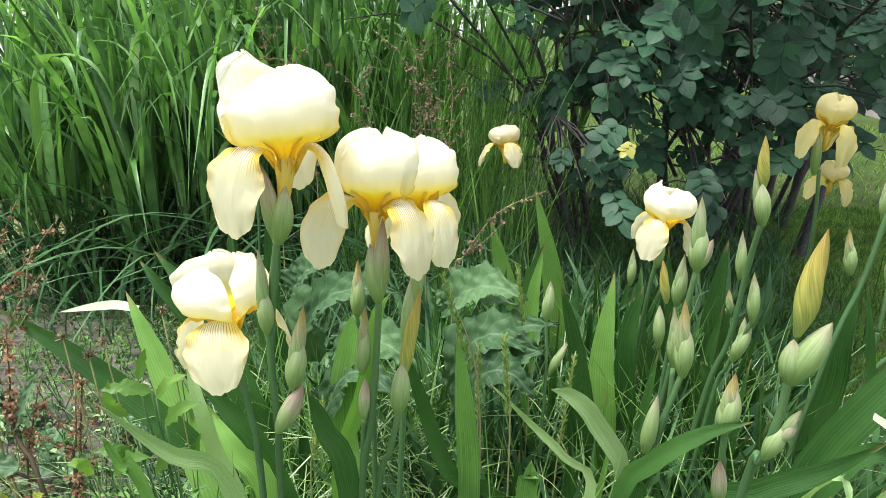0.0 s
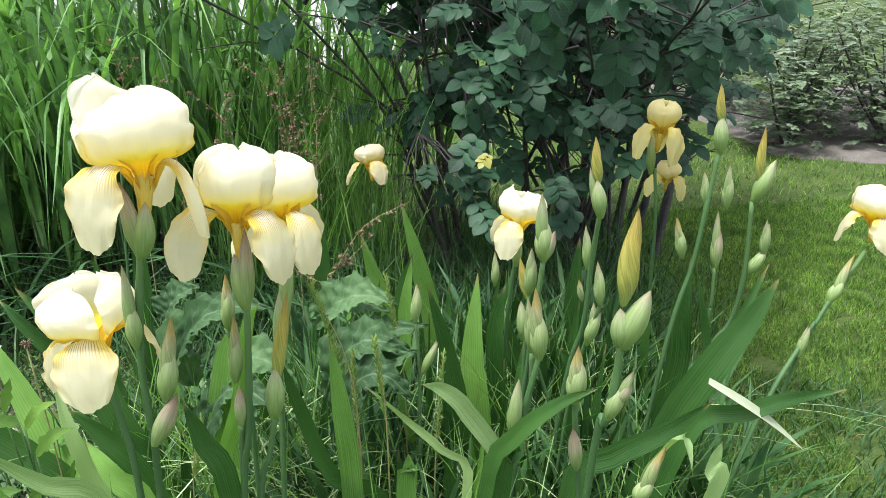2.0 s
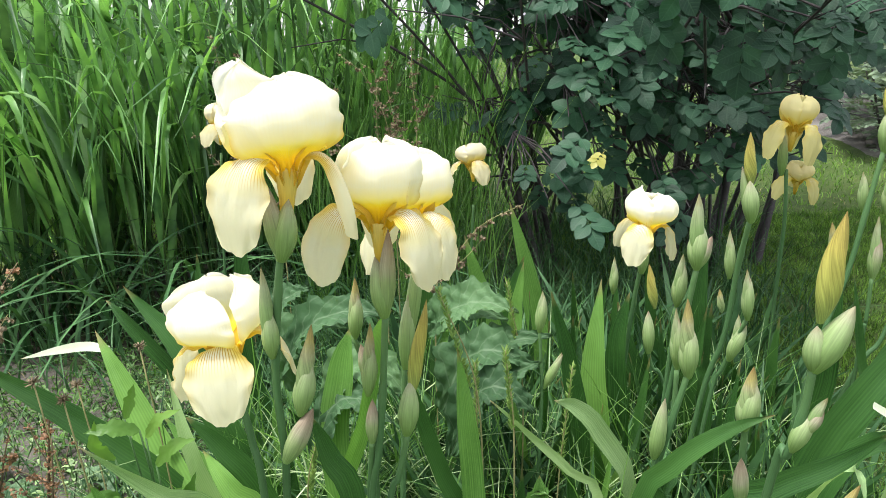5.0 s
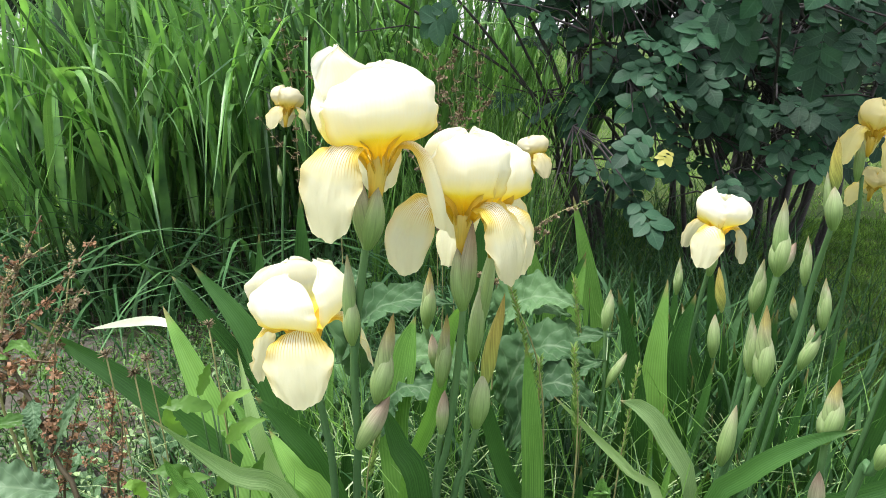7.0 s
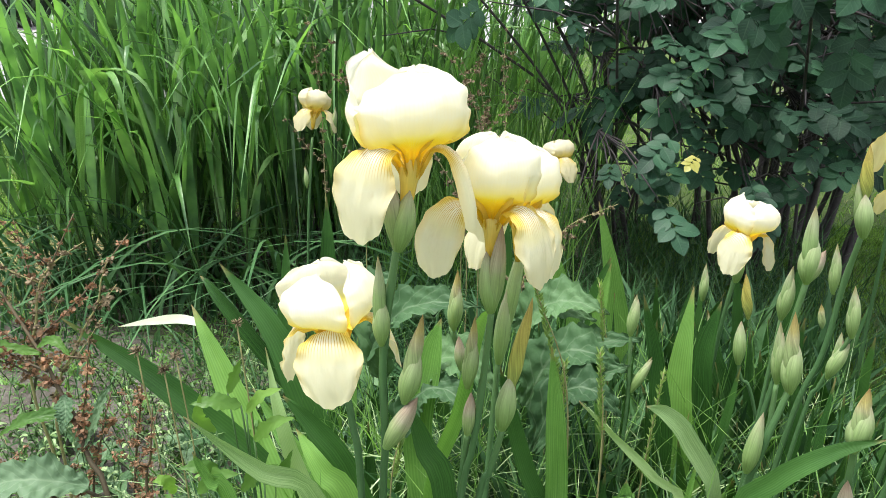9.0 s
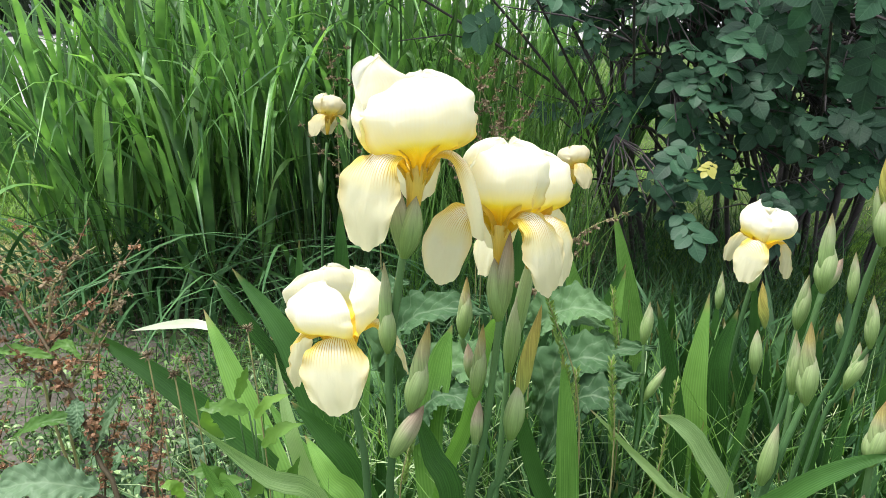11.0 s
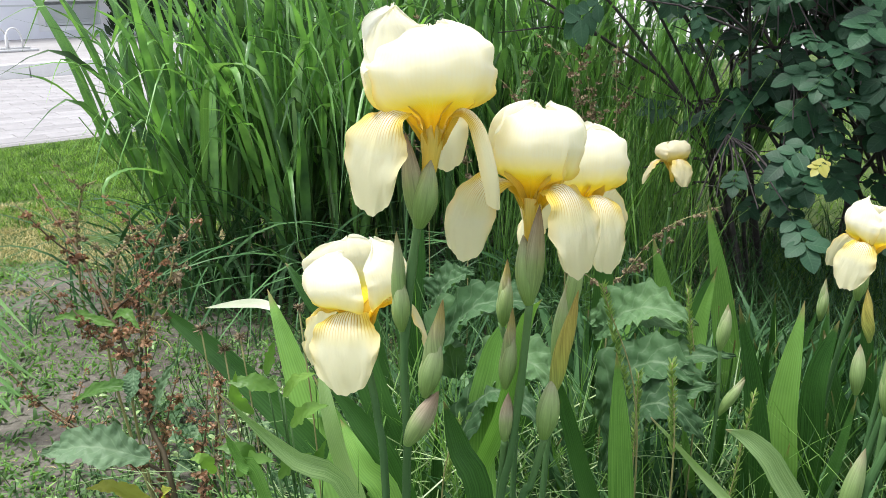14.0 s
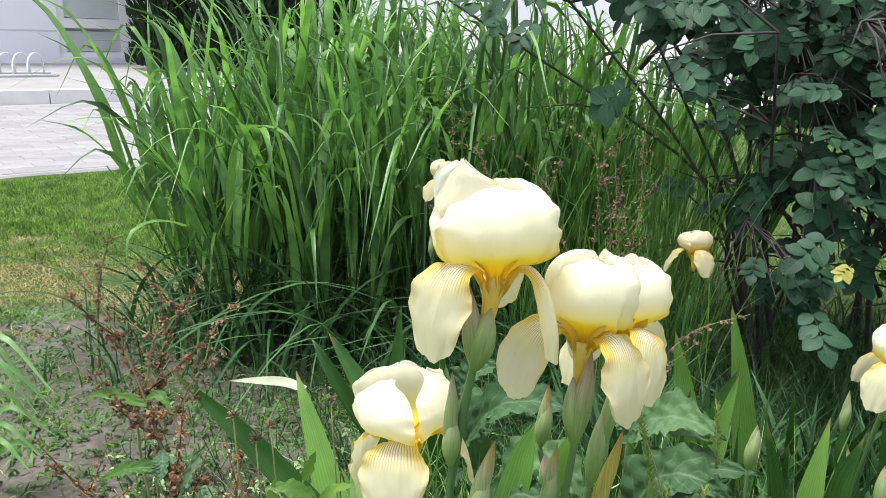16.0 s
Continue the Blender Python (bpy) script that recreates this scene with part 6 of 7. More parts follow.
leaf_fan((0.62, 1.2, 0), 5, 0.42, 518, (-0.02, -0.04), 0.027)
leaf_fan((-0.3, 1.3, 0), 4, 0.4, 519, (-0.09, 0.05), 0.020)
leaf_fan((0.0, 1.45, 0), 4, 0.44, 520, (0.08, 0.02), 0.020)
leaf_fan((0.36, 1.5, 0), 5, 0.46, 521, (0.09, -0.06), 0.026)
leaf_fan((0.24, 0.72, 0), 4, 0.3, 522, (-0.10, -0.11), 0.022)
leaf_fan((0.12, 0.74, 0), 4, 0.28, 523, (0.13, -0.09), 0.028)
leaf_fan((-0.05, 0.8, 0), 4, 0.3, 524, (0.12, 0.04), 0.023)
leaf_fan((0.4, 0.66, 0), 5, 0.3, 525, (-0.01, -0.03), 0.028)
leaf_fan((0.6, 0.98, 0), 5, 0.34, 526, (-0.07, 0.01), 0.028)
leaf_fan((0.38, 1.02, 0), 6, 0.44, 527, (0.11, -0.11), 0.029)
leaf_fan((0.24, 1.0, 0), 6, 0.42, 528, (-0.08, -0.06), 0.026)
leaf_fan((0.48, 1.18, 0), 6, 0.46, 529, (0.12, -0.06), 0.029)
leaf_fan((0.34, 1.16, 0), 6, 0.46, 530, (0.03, -0.07), 0.023)
leaf_fan((0.14, 1.0, 0), 5, 0.38, 531, (-0.06, -0.11), 0.021)
leaf_fan((0.2, 1.22, 0), 6, 0.46, 532, (0.07, 0.05), 0.022)
leaf_fan((0.4, 1.4, 0), 6, 0.44, 533, (-0.09, 0.05), 0.025)
leaf_fan((0.54, 1.4, 0), 5, 0.42, 534, (-0.00, -0.08), 0.026)
leaf_fan((0.1, 1.36, 0), 5, 0.42, 535, (0.10, -0.04), 0.024)
leaf_fan((0.26, 1.42, 0), 5, 0.44, 536, (-0.09, 0.04), 0.020)
leaf_fan((0.5, 0.98, 0), 6, 0.4, 537, (0.02, 0.02), 0.021)
leaf_fan((-0.02, 1.08, 0), 5, 0.38, 538, (0.08, 0.04), 0.026)
leaf_fan((-0.14, 1.08, 0), 5, 0.36, 539, (0.09, -0.10), 0.024)


# ---- weeds beside and among the irises ----
d = dock([(-0.53, 0.86, -0.01), (-0.549, 0.87, 0.3), (-0.581, 0.89, 0.358), (-0.593, 0.9, 0.408), (-0.62, 0.92, 0.443), (-0.639, 0.93, 0.484), (-0.675, 0.95, 0.533), (-0.711, 0.97, 0.577), (-0.76, 0.99, 0.627), (-0.788, 1.0, 0.664)], 0.0042, 4, 1, dense=1.2)
broad_leaf(d, [(-0.57, 0.86, 0.335), (-0.642, 0.84, 0.358), (-0.722, 0.84, 0.335)], 0.05, 4, M_GREYLEAF)
broad_leaf(d, [(-0.60, 0.9, 0.359), (-0.572, 0.9, 0.405), (-0.539, 0.9, 0.465)], 0.028, 5, M_GREYLEAF)
broad_leaf(d, [(-0.61, 0.91, 0.44), (-0.60, 0.89, 0.425), (-0.605, 0.88, 0.40)], 0.022, 9, M_GREYLEAF)
broad_leaf(d, [(-0.64, 0.93, 0.49), (-0.69, 0.92, 0.505), (-0.735, 0.92, 0.495)], 0.014, 6, M_FRESH)
broad_leaf(d, [(-0.645, 0.93, 0.50), (-0.615, 0.92, 0.515), (-0.59, 0.91, 0.495)], 0.013, 10, M_FRESH)
broad_leaf(d, [(-0.60, 0.9, 0.42), (-0.65, 0.89, 0.415), (-0.69, 0.88, 0.395)], 0.018, 11, M_FRESH)
broad_leaf(d, [(-0.56, 0.87, 0.26), (-0.55, 0.85, 0.29), (-0.53, 0.84, 0.31)], 0.018, 7, M_YELLOWLEAF)
broad_leaf(d, [(-0.57, 0.87, 0.25), (-0.62, 0.85, 0.29), (-0.66, 0.84, 0.29)], 0.018, 8, M_YELLOWLEAF)
dock([(-0.565, 0.88, 0.300), (-0.60, 0.875, 0.322), (-0.647, 0.87, 0.341), (-0.727, 0.87, 0.389)], 0.0028, 3, 12, dense=1.0)
dock([(-0.631, 0.92, 0.470), (-0.66, 0.92, 0.485), (-0.688, 0.92, 0.505), (-0.712, 0.92, 0.541)], 0.002, 2, 13, dense=0.9)
dock([(-0.635, 0.925, 0.480), (-0.62, 0.91, 0.495), (-0.59, 0.90, 0.503), (-0.558, 0.9, 0.501)], 0.002, 2, 14, dense=0.8)
dock([(-0.50, 0.86, -0.01), (-0.49, 0.85, 0.32), (-0.478, 0.85, 0.392), (-0.467, 0.85, 0.463)], 0.0026, 3, 15, dense=0.8)
dock([(-0.58, 0.90, -0.01), (-0.60, 0.92, 0.25), (-0.58, 0.93, 0.36), (-0.56, 0.94, 0.43)], 0.0024, 4, 17, dense=0.8)
dock([(-0.60, 0.95, -0.01), (-0.673, 0.95, 0.40), (-0.651, 0.95, 0.529), (-0.637, 0.95, 0.584), (-0.608, 0.95, 0.617), (-0.57, 0.95, 0.642)], 0.0024, 2, 2, dry=True, dense=0.9, label="dry brownish dock stalk gone to seed")
dock([(-0.62, 0.96, -0.01), (-0.656, 0.96, 0.36), (-0.605, 0.96, 0.492), (-0.571, 0.96, 0.549), (-0.56, 0.96, 0.586), (-0.546, 0.96, 0.617)], 0.0024, 2, 16, dry=True, dense=0.9, label="dry brownish dock stalk gone to seed")
dock([(-1.441, 1.885, 0), (-1.325, 1.75, 0.277), (-1.26, 1.72, 0.439), (-1.2, 1.7, 0.478)], 0.004, 3, 3, dry=True, dense=0.8, label="dry brownish dock stalk gone to seed")
dock([(-0.684, 1.203, 0), (-0.653, 1.15, 0.092), (-0.64, 1.15, 0.175), (-0.617, 1.14, 0.272), (-0.601, 1.14, 0.358)], 0.0035, 5, 4, dense=0.7)
dock([(-0.746, 1.15, 0.028), (-0.779, 1.08, 0.166), (-0.828, 1.02, 0.262), (-0.878, 0.98, 0.372)], 0.0035, 5, 6, dense=0.7)
dock([(-1.045, 1.511, 0), (-0.933, 1.4, 0.21), (-0.912, 1.38, 0.322), (-0.847, 1.36, 0.443), (-0.782, 1.35, 0.551)], 0.004, 4, 7, dense=0.9)
# docks between the irises and the bush
dock([(-0.069, 1.55, -0.01), (-0.069, 1.55, 0.456), (-0.137, 1.53, 0.635), (-0.172, 1.52, 0.73), (-0.223, 1.5, 0.781)], 0.0015, 3, 20, dry=True, dense=0.8, label="dry brownish dock stalk gone to seed")
dock([(-0.038, 1.6, -0.01), (-0.038, 1.6, 0.443), (-0.041, 1.58, 0.653), (-0.08, 1.56, 0.78), (-0.139, 1.55, 0.839)], 0.0015, 3, 21, dry=True, dense=0.8, label="dry brownish dock stalk gone to seed")
dock([(-0.004, 1.62, -0.01), (-0.004, 1.62, 0.439), (-0.029, 1.6, 0.66), (-0.047, 1.6, 0.787)], 0.0015, 3, 22, dry=True, dense=0.8, label="dry brownish dock stalk gone to seed")
dock([(0.017, 1.2, -0.01), (0.017, 1.2, 0.447), (0.038, 1.2, 0.514), (0.09, 1.2, 0.588), (0.166, 1.2, 0.626)], 0.0015, 3, 23, dry=True, dense=0.8, label="dry brownish dock stalk gone to seed")
dock([(-0.399, 1.8, -0.01), (-0.399, 1.8, 0.478), (-0.4, 1.8, 0.677), (-0.411, 1.8, 0.802), (-0.425, 1.8, 0.874)], 0.0015, 3, 24, dry=True, dense=0.8, label="dry brownish dock stalk gone to seed")
dock([(-0.306, 1.8, -0.01), (-0.306, 1.8, 0.478), (-0.323, 1.8, 0.677), (-0.358, 1.8, 0.741), (-0.421, 1.8, 0.747)], 0.0015, 3, 25, dry=True, dense=0.8, label="dry brownish dock stalk gone to seed")
dock([(0.009, 1.7, -0.01), (0.009, 1.7, 0.506), (0.018, 1.7, 0.671), (0.01, 1.7, 0.767), (0.014, 1.7, 0.859)], 0.0015, 3, 26, dry=True, dense=0.8, label="dry brownish dock stalk gone to seed")
dock([(-0.071, 1.9, -0.01), (-0.071, 1.9, 0.501), (-0.071, 1.9, 0.656), (-0.069, 1.9, 0.751), (-0.099, 1.9, 0.779)], 0.0015, 3, 27, dry=True, dense=0.8, label="dry brownish dock stalk gone to seed")
w = thing("broad_leaved_weed", (0.06, 1.05, 0), "grey-green weed with large crinkled toothed leaves", "weed")
broad_leaf(w, [(-0.002, 1.08, 0.463), (0.032, 1.05, 0.513), (0.073, 1.03, 0.532), (0.122, 1, 0.526)], 0.062, 40)
broad_leaf(w, [(0.026, 1.05, 0.404), (0.059, 1.02, 0.453), (0.104, 1, 0.481), (0.166, 0.98, 0.498)], 0.055, 41)
broad_leaf(w, [(0.022, 1, 0.372), (0.061, 0.98, 0.414), (0.099, 0.97, 0.445), (0.145, 0.95, 0.473)], 0.06, 42)
broad_leaf(w, [(-0.237, 1.1, 0.393), (-0.179, 1.05, 0.496), (-0.121, 1.02, 0.532), (-0.057, 1, 0.534)], 0.055, 43)
broad_leaf(w, [(-0.16, 1, 0.393), (-0.119, 0.98, 0.46), (-0.073, 0.96, 0.471), (-0.033, 0.95, 0.425)], 0.06, 44)
broad_leaf(w, [(-0.009, 1.1, 0.475), (0.03, 1.08, 0.503), (0.07, 1.06, 0.508), (0.115, 1.05, 0.491)], 0.055, 45)
broad_leaf(w, [(-0.174, 0.95, 0.35), (-0.142, 0.95, 0.423), (-0.103, 0.93, 0.444), (-0.058, 0.9, 0.42)], 0.05, 46)
broad_leaf(w, [(0.012, 1, 0.377), (0.041, 1, 0.451), (0.084, 0.98, 0.48), (0.147, 0.97, 0.452)], 0.065, 47)
broad_leaf(w, [(0.018, 0.95, 0.334), (0.052, 0.95, 0.426), (0.093, 0.93, 0.447), (0.132, 0.92, 0.411)], 0.055, 48)
broad_leaf(w, [(-0.204, 1.1, 0.365), (-0.209, 1.08, 0.456), (-0.165, 1.06, 0.505), (-0.121, 1.05, 0.491)], 0.06, 49)
broad_leaf(w, [(-0.249, 1.15, 0.459), (-0.224, 1.15, 0.499), (-0.178, 1.13, 0.528)], 0.05, 50)
# low weeds with toothed fresh leaves at the soil edge
w = thing("avens_plant", (-0.3, 0.8, 0), "low yellow-green weed with toothed leaves and dry seed heads", "weed")
for k, (a, b, c, wd) in enumerate((
        ((-0.323, 0.74, 0.533), (-0.345, 0.728, 0.545), (-0.371, 0.72, 0.546), 0.026),
        ((-0.312, 0.74, 0.489), (-0.289, 0.728, 0.518), (-0.261, 0.72, 0.532), 0.024),
        ((-0.352, 0.74, 0.433), (-0.366, 0.728, 0.462), (-0.392, 0.72, 0.466), 0.026),
        ((-0.331, 0.74, 0.423), (-0.309, 0.728, 0.454), (-0.282, 0.72, 0.474), 0.024),
        ((-0.336, 0.74, 0.548), (-0.323, 0.728, 0.575), (-0.313, 0.72, 0.599), 0.018),
        ((-0.353, 0.74, 0.5), (-0.365, 0.728, 0.525), (-0.358, 0.72, 0.56), 0.02),
        ((-0.305, 0.74, 0.434), (-0.282, 0.728, 0.457), (-0.266, 0.72, 0.492), 0.022),
        ((-0.381, 0.74, 0.419), (-0.355, 0.728, 0.451), (-0.325, 0.72, 0.46), 0.026),
        ((-0.318, 0.74, 0.524), (-0.298, 0.728, 0.552), (-0.272, 0.72, 0.567), 0.018),
        ((-0.406, 0.74, 0.419), (-0.411, 0.728, 0.444), (-0.422, 0.72, 0.448), 0.022))):
    broad_leaf(w, [a, b, c], wd * 0.62, 70 + k, M_FRESH, 8, (0.2, -0.7, 0.7), flat=0.3)
    part("stem", Build().tube(curve_points([(-0.33 + 0.01 * k, 0.78, -0.01), (a[0] * 0.5 - 0.16, 0.77, a[2] * 0.6), a], 8), 0.0011, 5), M_STEM, w)
seed_head(w, (-0.499, 0.93, 0), (-0.509, 0.92, 0.501), 0)
seed_head(w, (-0.46, 0.96, 0), (-0.47, 0.95, 0.479), 1)
seed_head(w, (-0.429, 0.81, 0), (-0.439, 0.8, 0.391), 2)
seed_head(w, (-0.373, 0.96, 0), (-0.383, 0.95, 0.529), 3)
seed_head(w, (-0.458, 0.91, 0), (-0.468, 0.9, 0.486), 4)
for x, y, wdt in ((0.0, 0.0, 0.035), (0.06, -0.08, 0.03), (-0.1, 0.1, 0.04), (0.16, 0.05, 0.03), (0.25, -0.12, 0.035)):
    c = Vector((-0.804, 1.329, 0.02)) + Vector((x, y, 0))
    wl_ = thing('plantain_leaf', tuple(c), 'flat grey-green weed rosette on the soil', 'weed', 'weeds on the soil')
    for k in range(5):
        a = k * 1.25 + x * 9
        broad_leaf(wl_, [c, c + Vector((math.cos(a) * 0.03, math.sin(a) * 0.03, 0.025)), c + Vector((math.cos(a) * 0.075, math.sin(a) * 0.075, 0.012))], wdt, 90 + k, M_GREYLEAF if k % 2 else M_BROAD, 5, (0, 0, 1))
def sprigs(name, material, spots, tall, size, seed, label):
    """Thin upright weed stalks with small pointed leaves all the way up."""
    r, b = random.Random(seed), Build()
    for x, y, _ in spots:
        h = r.uniform(*tall)
        foot = Vector((x, y, -0.005))
        top = foot + Vector((r.uniform(-0.3, 0.3) * h, r.uniform(-0.3, 0.3) * h, h))
        line = curve_points([foot, foot.lerp(top, 0.5) + Vector((r.uniform(-0.03, 0.03), r.uniform(-0.03, 0.03), 0)), top], 8)
        b.tube(line, 0.0010, 3, caps=False)
        for k in range(int(7 + h * 42)):
            i = 2 + int(6 * r.random())
            q, z = r.random() * 6.283, size * r.uniform(0.5, 1.4)
            d = Vector((math.cos(q), math.sin(q), r.uniform(-0.2, 0.8))).normalized()
            p = line[i]
            ribbon(b, [p, p + d * z * 0.55 + Vector((0, 0, 0.1 * z)), p + d * z - Vector((0, 0, 0.12 * z))], z * r.uniform(0.3, 0.55), 5, 2, 0.2, (d.x * -0.5, d.y * -0.5, 1), "oval", z * 0.02)
    return whole(name, b, material, label, "weed", kind="stuff")


def scrub_spot(x, y):
    return x > -0.98 + 0.35 * noise.noise((x * 4, y * 4, 2.0)) and y < 1.75 and x < -0.30 - 0.1 * (y - 0.7)


sprigs("leafy_weeds", M_WEEDS, scatter(300, (-1.05, -0.3), (0.72, 1.75), 50, scrub_spot), (0.05, 0.22), 0.013, 51, "leafy green weeds growing between the docks")
sprigs("leafy_weeds", M_PALEGRASS, scatter(75, (-0.95, -0.3), (0.72, 1.5), 52, scrub_spot), (0.06, 0.26), 0.015, 53, "pale grey-green weeds growing between the docks")
sprigs("leafy_weeds", M_GRASS, scatter(60, (-0.48, -0.22), (0.70, 1.0), 54), (0.16, 0.40), 0.017, 55, "fresh green weeds beside the iris fans")
# arching tuft at the edge of the soil
tf = thing("grass_tuft", (-1.352, 1.3, 0), "tuft of arching grey-green grass leaves", "grass")
for k, (dx, dy, top, drop) in enumerate(((0.13, -0.02, 0.38, 0.09), (0.12, -0.01, 0.31, 0.07), (0.09, 0.0, 0.26, 0.08), (0.09, 0.02, 0.20, 0.06), (0.11, -0.03, 0.34, 0.09), (0.09, -0.01, 0.18, 0.05), (0.07, 0.01, 0.34, 0.10), (0.08, 0.02, 0.12, 0.04), (0.08, -0.02, 0.15, 0.05))):
    a = Vector((-1.352 + 0.004 * k, 1.3, -0.01))
    part("leaf", ribbon(Build(), [a, a + Vector((dx, dy, top)), a + Vector((dx * 2.2, dy * 2, top - drop))], 0.018, 12, 3, 0.15, (0.3, -0.5, 0.8), "blade"), M_REEDPALE if k % 3 == 0 else M_REED, tf)
# flowering grass stalks
grass_spike((0.048, 0.87, 0), (0.048, 0.85, 0.454), (0, 0.85, 0.628), 0)
grass_spike((0.086, 0.84, 0), (0.086, 0.82, 0.417), (0.074, 0.82, 0.561), 1)
grass_spike((0.129, 1.02, 0), (0.129, 1, 0.398), (0.104, 1, 0.574), 2)
grass_spike((0.161, 0.92, 0), (0.161, 0.9, 0.299), (0.175, 0.9, 0.491), 3)
grass_spike((0.05, 0.92, 0), (0.05, 0.9, 0.352), (0.048, 0.9, 0.505), 4)
grass_spike((-0.174, 0.87, 0), (-0.174, 0.85, 0.332), (-0.152, 0.85, 0.451), 5)


# ---- lawn and wild grass ----
def patch(x, y, scale, cut):
    return noise.noise((x * scale, y * scale, 5.0)) > cut


def on_lawn(x, y):
    """The lawn lies to the right of the bed, behind the bush and behind the bare ground on the left."""
    away = x * AWAY.x + y * AWAY.y
    if away > 5.15:
        return False
    edge = 0.72 + 0.10 * noise.noise((y * 1.5, 2.0, 0)) + (0.0 if y < 1.7 else -(y - 1.7) * 0.75)
    if x > edge:
        return not (x > 2.50 and y > 3.4 - 0.12 * (x - 2.4) + (0.5 if x < 2.9 else 0.1))
    return y > 2.75 or (x < -1.15 and y > 2.55 + 0.5 * max(0.0, min(1.0, (x + 2.1) / 0.4)) + 0.3 * noise.noise((x * 3, y * 3, 0)))


lawn_near = scatter(170000, (0.55, 2.6), (0.5, 3.0), 11, lambda x, y: on_lawn(x, y) and patch(x, y, 9, -0.45 if y > 1.5 else -0.15))
grass_mesh("lawn", M_LAWN, lawn_near, (0.015, 0.042), (0.0016, 0.003), (0.15, 0.9), "short yellow-green lawn beside the iris bed", "grass", 21, segs=2)
lawn_far = scatter(110000, (0.2, 8.0), (0.2, 9.0), 12, lambda x, y: on_lawn(x, y) and not (x < 2.6 and y < 3.0))
grass_mesh("lawn", M_LAWN, lawn_far, (0.02, 0.06), (0.003, 0.006), (0.3, 1.1), "short yellow-green lawn behind the rose bush", "grass", 22, segs=2)
lawn_left = scatter(60000, (-6.5, 0.4), (1.7, 8.5), 13, lambda x, y: on_lawn(x, y) and (y > 3.2 or patch(x, y, 5, -0.25)))
grass_mesh("lawn", M_LAWN, lawn_left, (0.02, 0.06), (0.003, 0.006), (0.3, 1.1), "short lawn between the reeds and the paving", "grass", 23, segs=2)
lawn_edge = scatter(110000, (-3.7, -0.7), (1.75, 4.9), 30, lambda x, y: on_lawn(x, y) and patch(x, y, 5, -0.35 if y > 2.5 else 0.1))
grass_mesh("lawn", M_LAWN, lawn_edge, (0.02, 0.055), (0.0025, 0.005), (0.3, 1.2), "short bright lawn at the edge of the bare soil", "grass", 31, segs=2)
weeds = scatter(5200, (-2.2, -0.32), (0.7, 2.1), 32, lambda x, y: patch(x, y, 2.6, -0.1) or patch(x, y, 8, 0.25))
grass_mesh("ground_weeds", M_WEEDS, weeds, (0.014, 0.045), (0.005, 0.013), (0.5, 1.6), "small leafy weeds sprouting on the soil", "weed", 33, segs=4)
worn = scatter(30000, (-3.4, -1.0), (2.0, 2.95), 34, lambda x, y: patch(x, y, 3, -0.2) and ((x + 2.2) / 1.2) ** 4 + ((y - 2.475) / 0.48) ** 4 < 0.85 + 0.8 * noise.noise((x * 3, y * 3, 8.0)))
grass_mesh("dry_grass", M_DRYGRASS, worn, (0.012, 0.045), (0.0018, 0.004), (0.6, 1.6), "worn straw-coloured grass between lawn and soil", "grass", 35, segs=2)
straw = scatter(5000, (-2.6, 2.6), (0.6, 3.4), 14, lambda x, y: (on_lawn(x, y) or x < -0.5) and patch(x, y, 4, 0.05))
grass_mesh("dry_grass", M_DRYGRASS, straw, (0.015, 0.05), (0.0014, 0.003), (0.6, 1.6), "dry straw-coloured grass lying on the soil", "grass", 24, segs=2)
sprouts = scatter(26000, (-2.5, -0.3), (0.6, 2.3), 15, lambda x, y: patch(x, y, 3.2, -0.12) or patch(x, y, 11, 0.2))
grass_mesh("sprouting_grass", M_GRASS, sprouts, (0.008, 0.04), (0.003, 0.009), (0.3, 1.6), "sparse short grass and seedlings on bare soil", "grass", 25, segs=2)
long_grass = scatter(2600, (-0.6, 0.72), (0.68, 2.1), 16)
grass_mesh("wild_grass", M_SHADEGRASS, long_grass, (0.12, 0.42), (0.002, 0.0042), (0.2, 1.0), "long thin wild grass among the irises", "grass", 26, curl=0.75, segs=6)
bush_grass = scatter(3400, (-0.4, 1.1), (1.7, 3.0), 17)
grass_mesh("wild_grass", M_SHADEGRASS, bush_grass, (0.10, 0.45), (0.002, 0.0045), (0.2, 0.9), "long thin wild grass under the rose bush", "grass", 27, curl=0.7, segs=5)
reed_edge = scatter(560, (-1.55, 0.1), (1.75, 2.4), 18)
grass_mesh("wild_grass", M_SHADEGRASS, reed_edge, (0.10, 0.42), (0.003, 0.007), (0.4, 1.2), "arching grass at the foot of the reeds", "grass", 28, curl=0.8, segs=6)
rough_grass = scatter(1500, (0.66, 1.3), (0.7, 1.5), 64)
grass_mesh("rough_grass", M_SHADEGRASS, rough_grass, (0.04, 0.12), (0.0025, 0.005), (0.3, 1.1), "coarse darker grass where the lawn meets the bed", "grass", 65, curl=0.6, segs=4)
arching = scatter(620, (-0.40, 0.60), (0.70, 1.2), 19)
grass_mesh("arching_grass", M_PALEGRASS, arching, (0.36, 0.66), (0.0020, 0.0042), (0.5, 1.15), "pale thin grass blades arching between the irises", "grass", 29, curl=0.95, segs=9)
tall_grass = scatter(760, (-0.3, 0.24), (1.95, 2.75), 60)
grass_mesh("tall_grass", M_GRASS, tall_grass, (0.45, 1.0), (0.0025, 0.006), (0.08, 0.45), "light green tall grass between the reeds and the bush", "grass", 61, curl=0.4, segs=6)
fine_grass = scatter(1000, (-0.35, 0.62), (0.70, 1.3), 62)
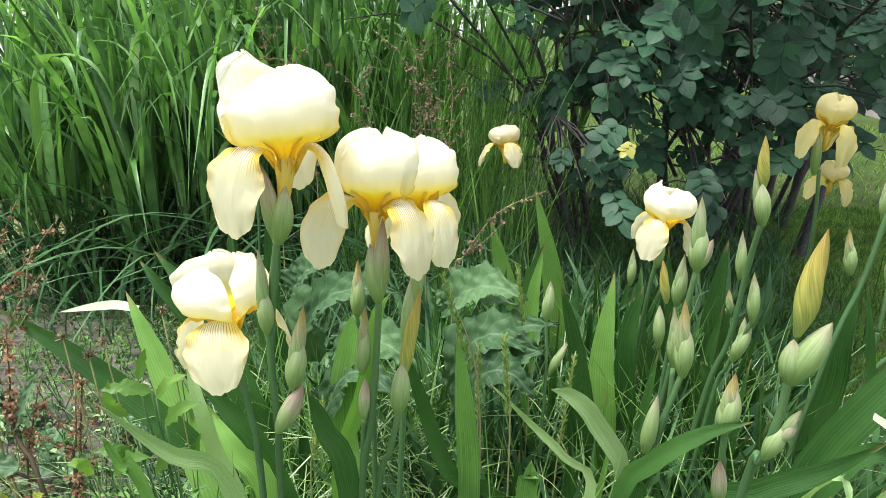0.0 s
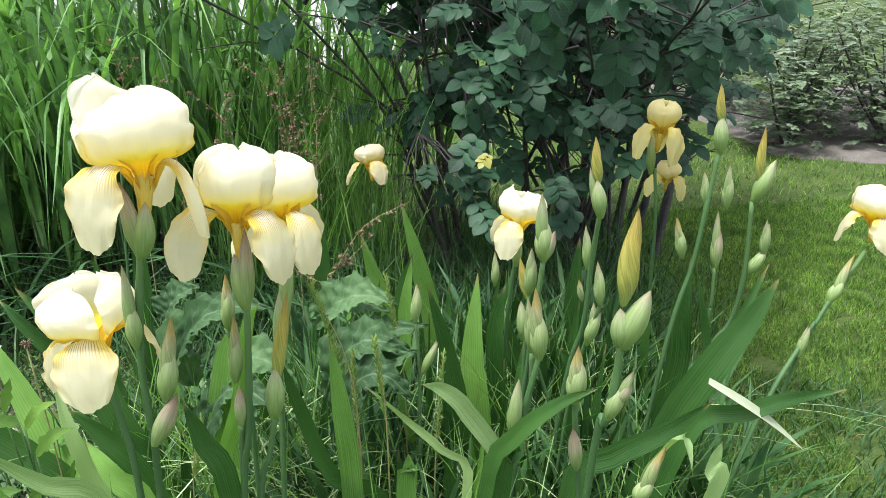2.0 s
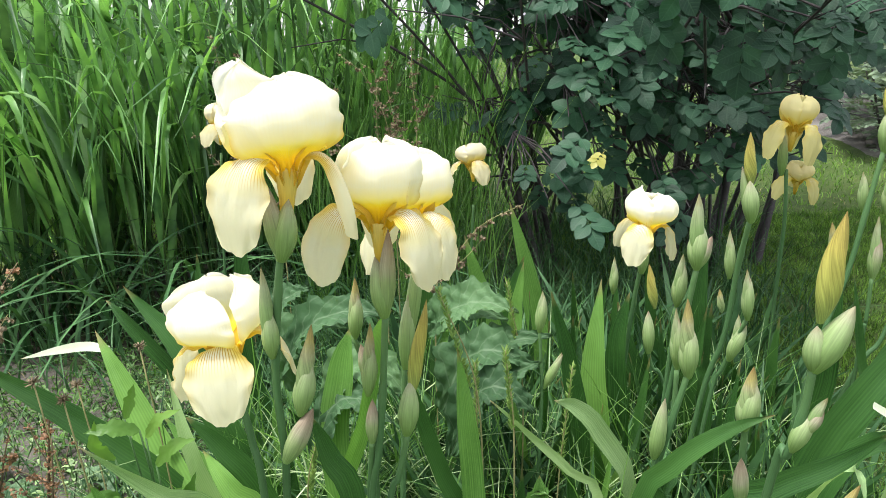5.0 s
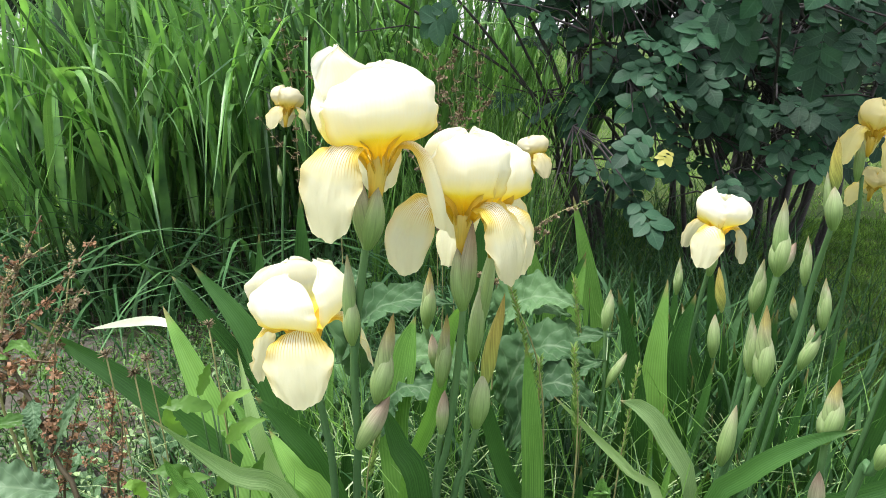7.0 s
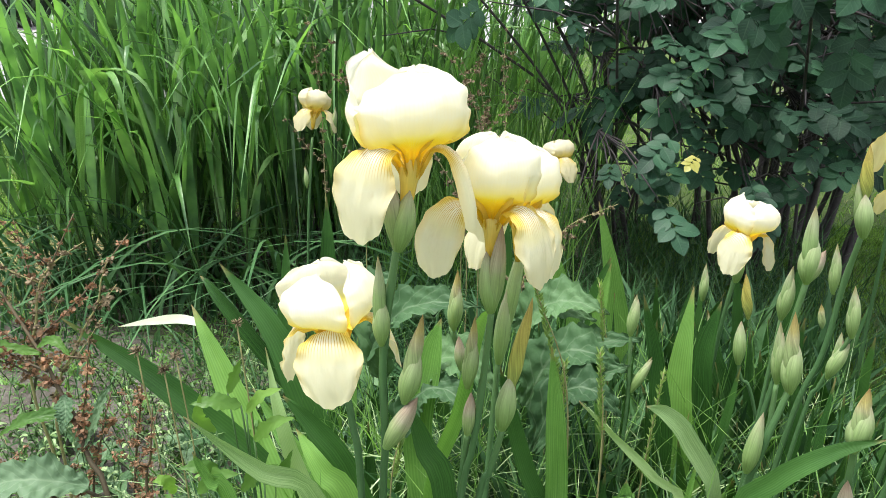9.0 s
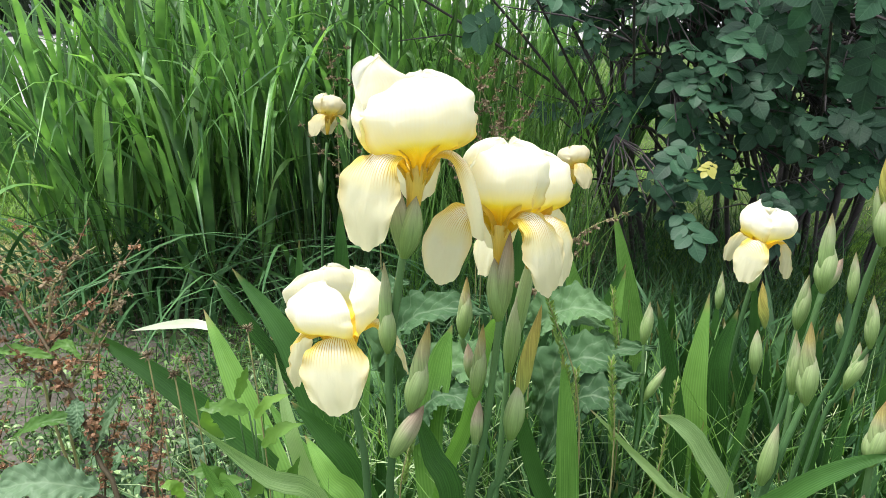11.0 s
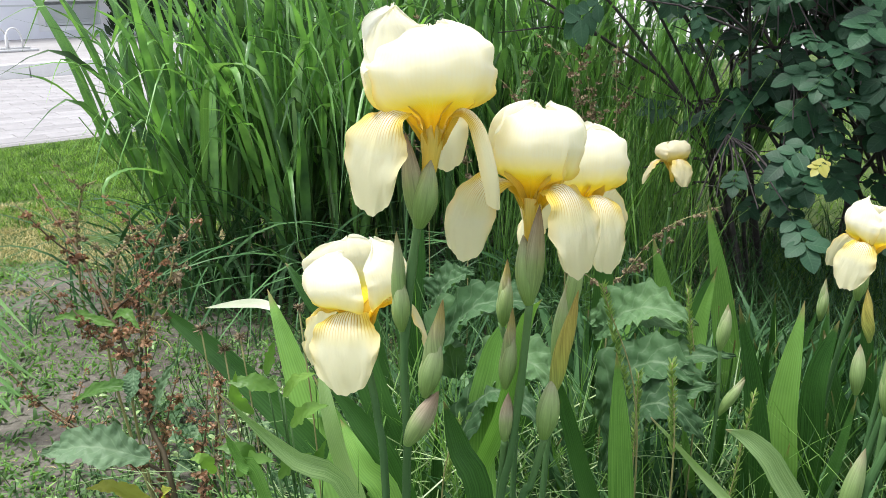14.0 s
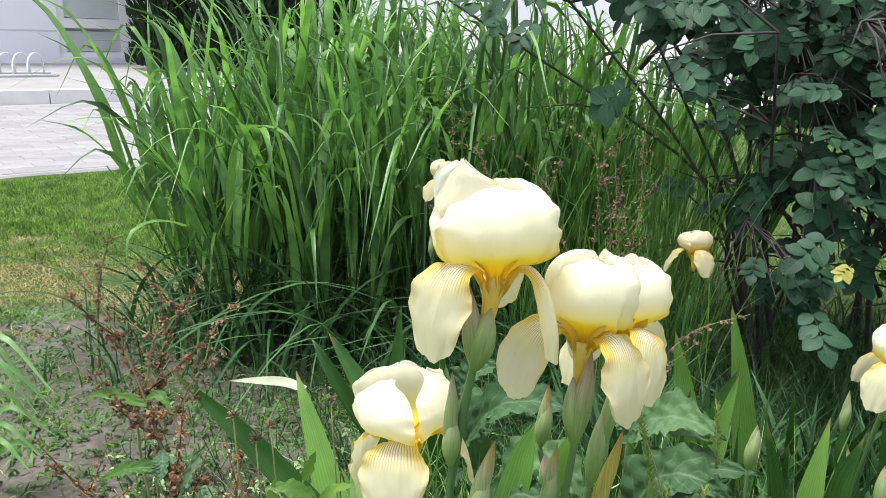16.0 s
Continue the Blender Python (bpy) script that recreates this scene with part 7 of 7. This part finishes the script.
grass_mesh("fine_grass", M_GRASS, fine_grass, (0.28, 0.52), (0.0018, 0.0042), (0.1, 0.7), "fine bright grass growing up through the irises", "grass", 63, curl=0.5, segs=7)
reed_arcs = scatter(260, (-1.5, 0.05), (1.95, 2.3), 36)
grass_mesh("reed_leaves", M_SHADEGRASS, reed_arcs, (0.35, 0.8), (0.008, 0.017), (0.5, 1.15), "broad reed leaves arching over at the front of the clump", "reed", 37, curl=0.9, segs=9)
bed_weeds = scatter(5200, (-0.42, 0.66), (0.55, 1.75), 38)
grass_mesh("bed_weeds", M_SHADEGRASS, bed_weeds, (0.05, 0.20), (0.010, 0.026), (0.3, 1.1), "low dark-green leaves covering the soil between the irises", "weed", 39, curl=0.6, segs=4)
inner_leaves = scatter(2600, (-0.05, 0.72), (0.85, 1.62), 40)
grass_mesh("inner_leaves", M_SHADEGRASS, inner_leaves, (0.16, 0.38), (0.012, 0.028), (0.1, 0.6), "dense shaded leaves deep in the iris bed", "leaf", 41, curl=0.3, segs=5)


# ---- paving blocks beyond the lawn ----
def paver_mesh():
    b = Build()
    x, y, c = 0.147, 0.072, 0.006
    rows = [[(-x, -y, -0.006), (x, -y, -0.006), (x, y, -0.006), (-x, y, -0.006)], [(-x, -y, 0.004), (x, -y, 0.004), (x, y, 0.004), (-x, y, 0.004)], [(-x + c, -y + c, 0.008), (x - c, -y + c, 0.008), (x - c, y - c, 0.008), (-x + c, y - c, 0.008)]]
    b.grid(rows, wrap=True)
    b.f.append((8, 9, 10, 11))
    me = b.mesh("paving_block", smooth=False)
    me.materials.append(M_PAVER)
    return me


block_mesh = paver_mesh()
block_rng = random.Random(77)
for j in range(23):
    for i in range(13):
        ob = new("paving_block", block_mesh)
        ob.parent = pavement
        p = town(-0.1 + (i + 0.5 * (j % 2)) * 0.30, 5.36 + j * 0.15, 0.010 + block_rng.uniform(-0.0012, 0.0012))
        ob.matrix_local = Matrix.Translation(p) @ Matrix.Rotation(math.atan2(ALONG.y, ALONG.x) + block_rng.uniform(-0.006, 0.006), 4, "Z")
        tagged(ob)
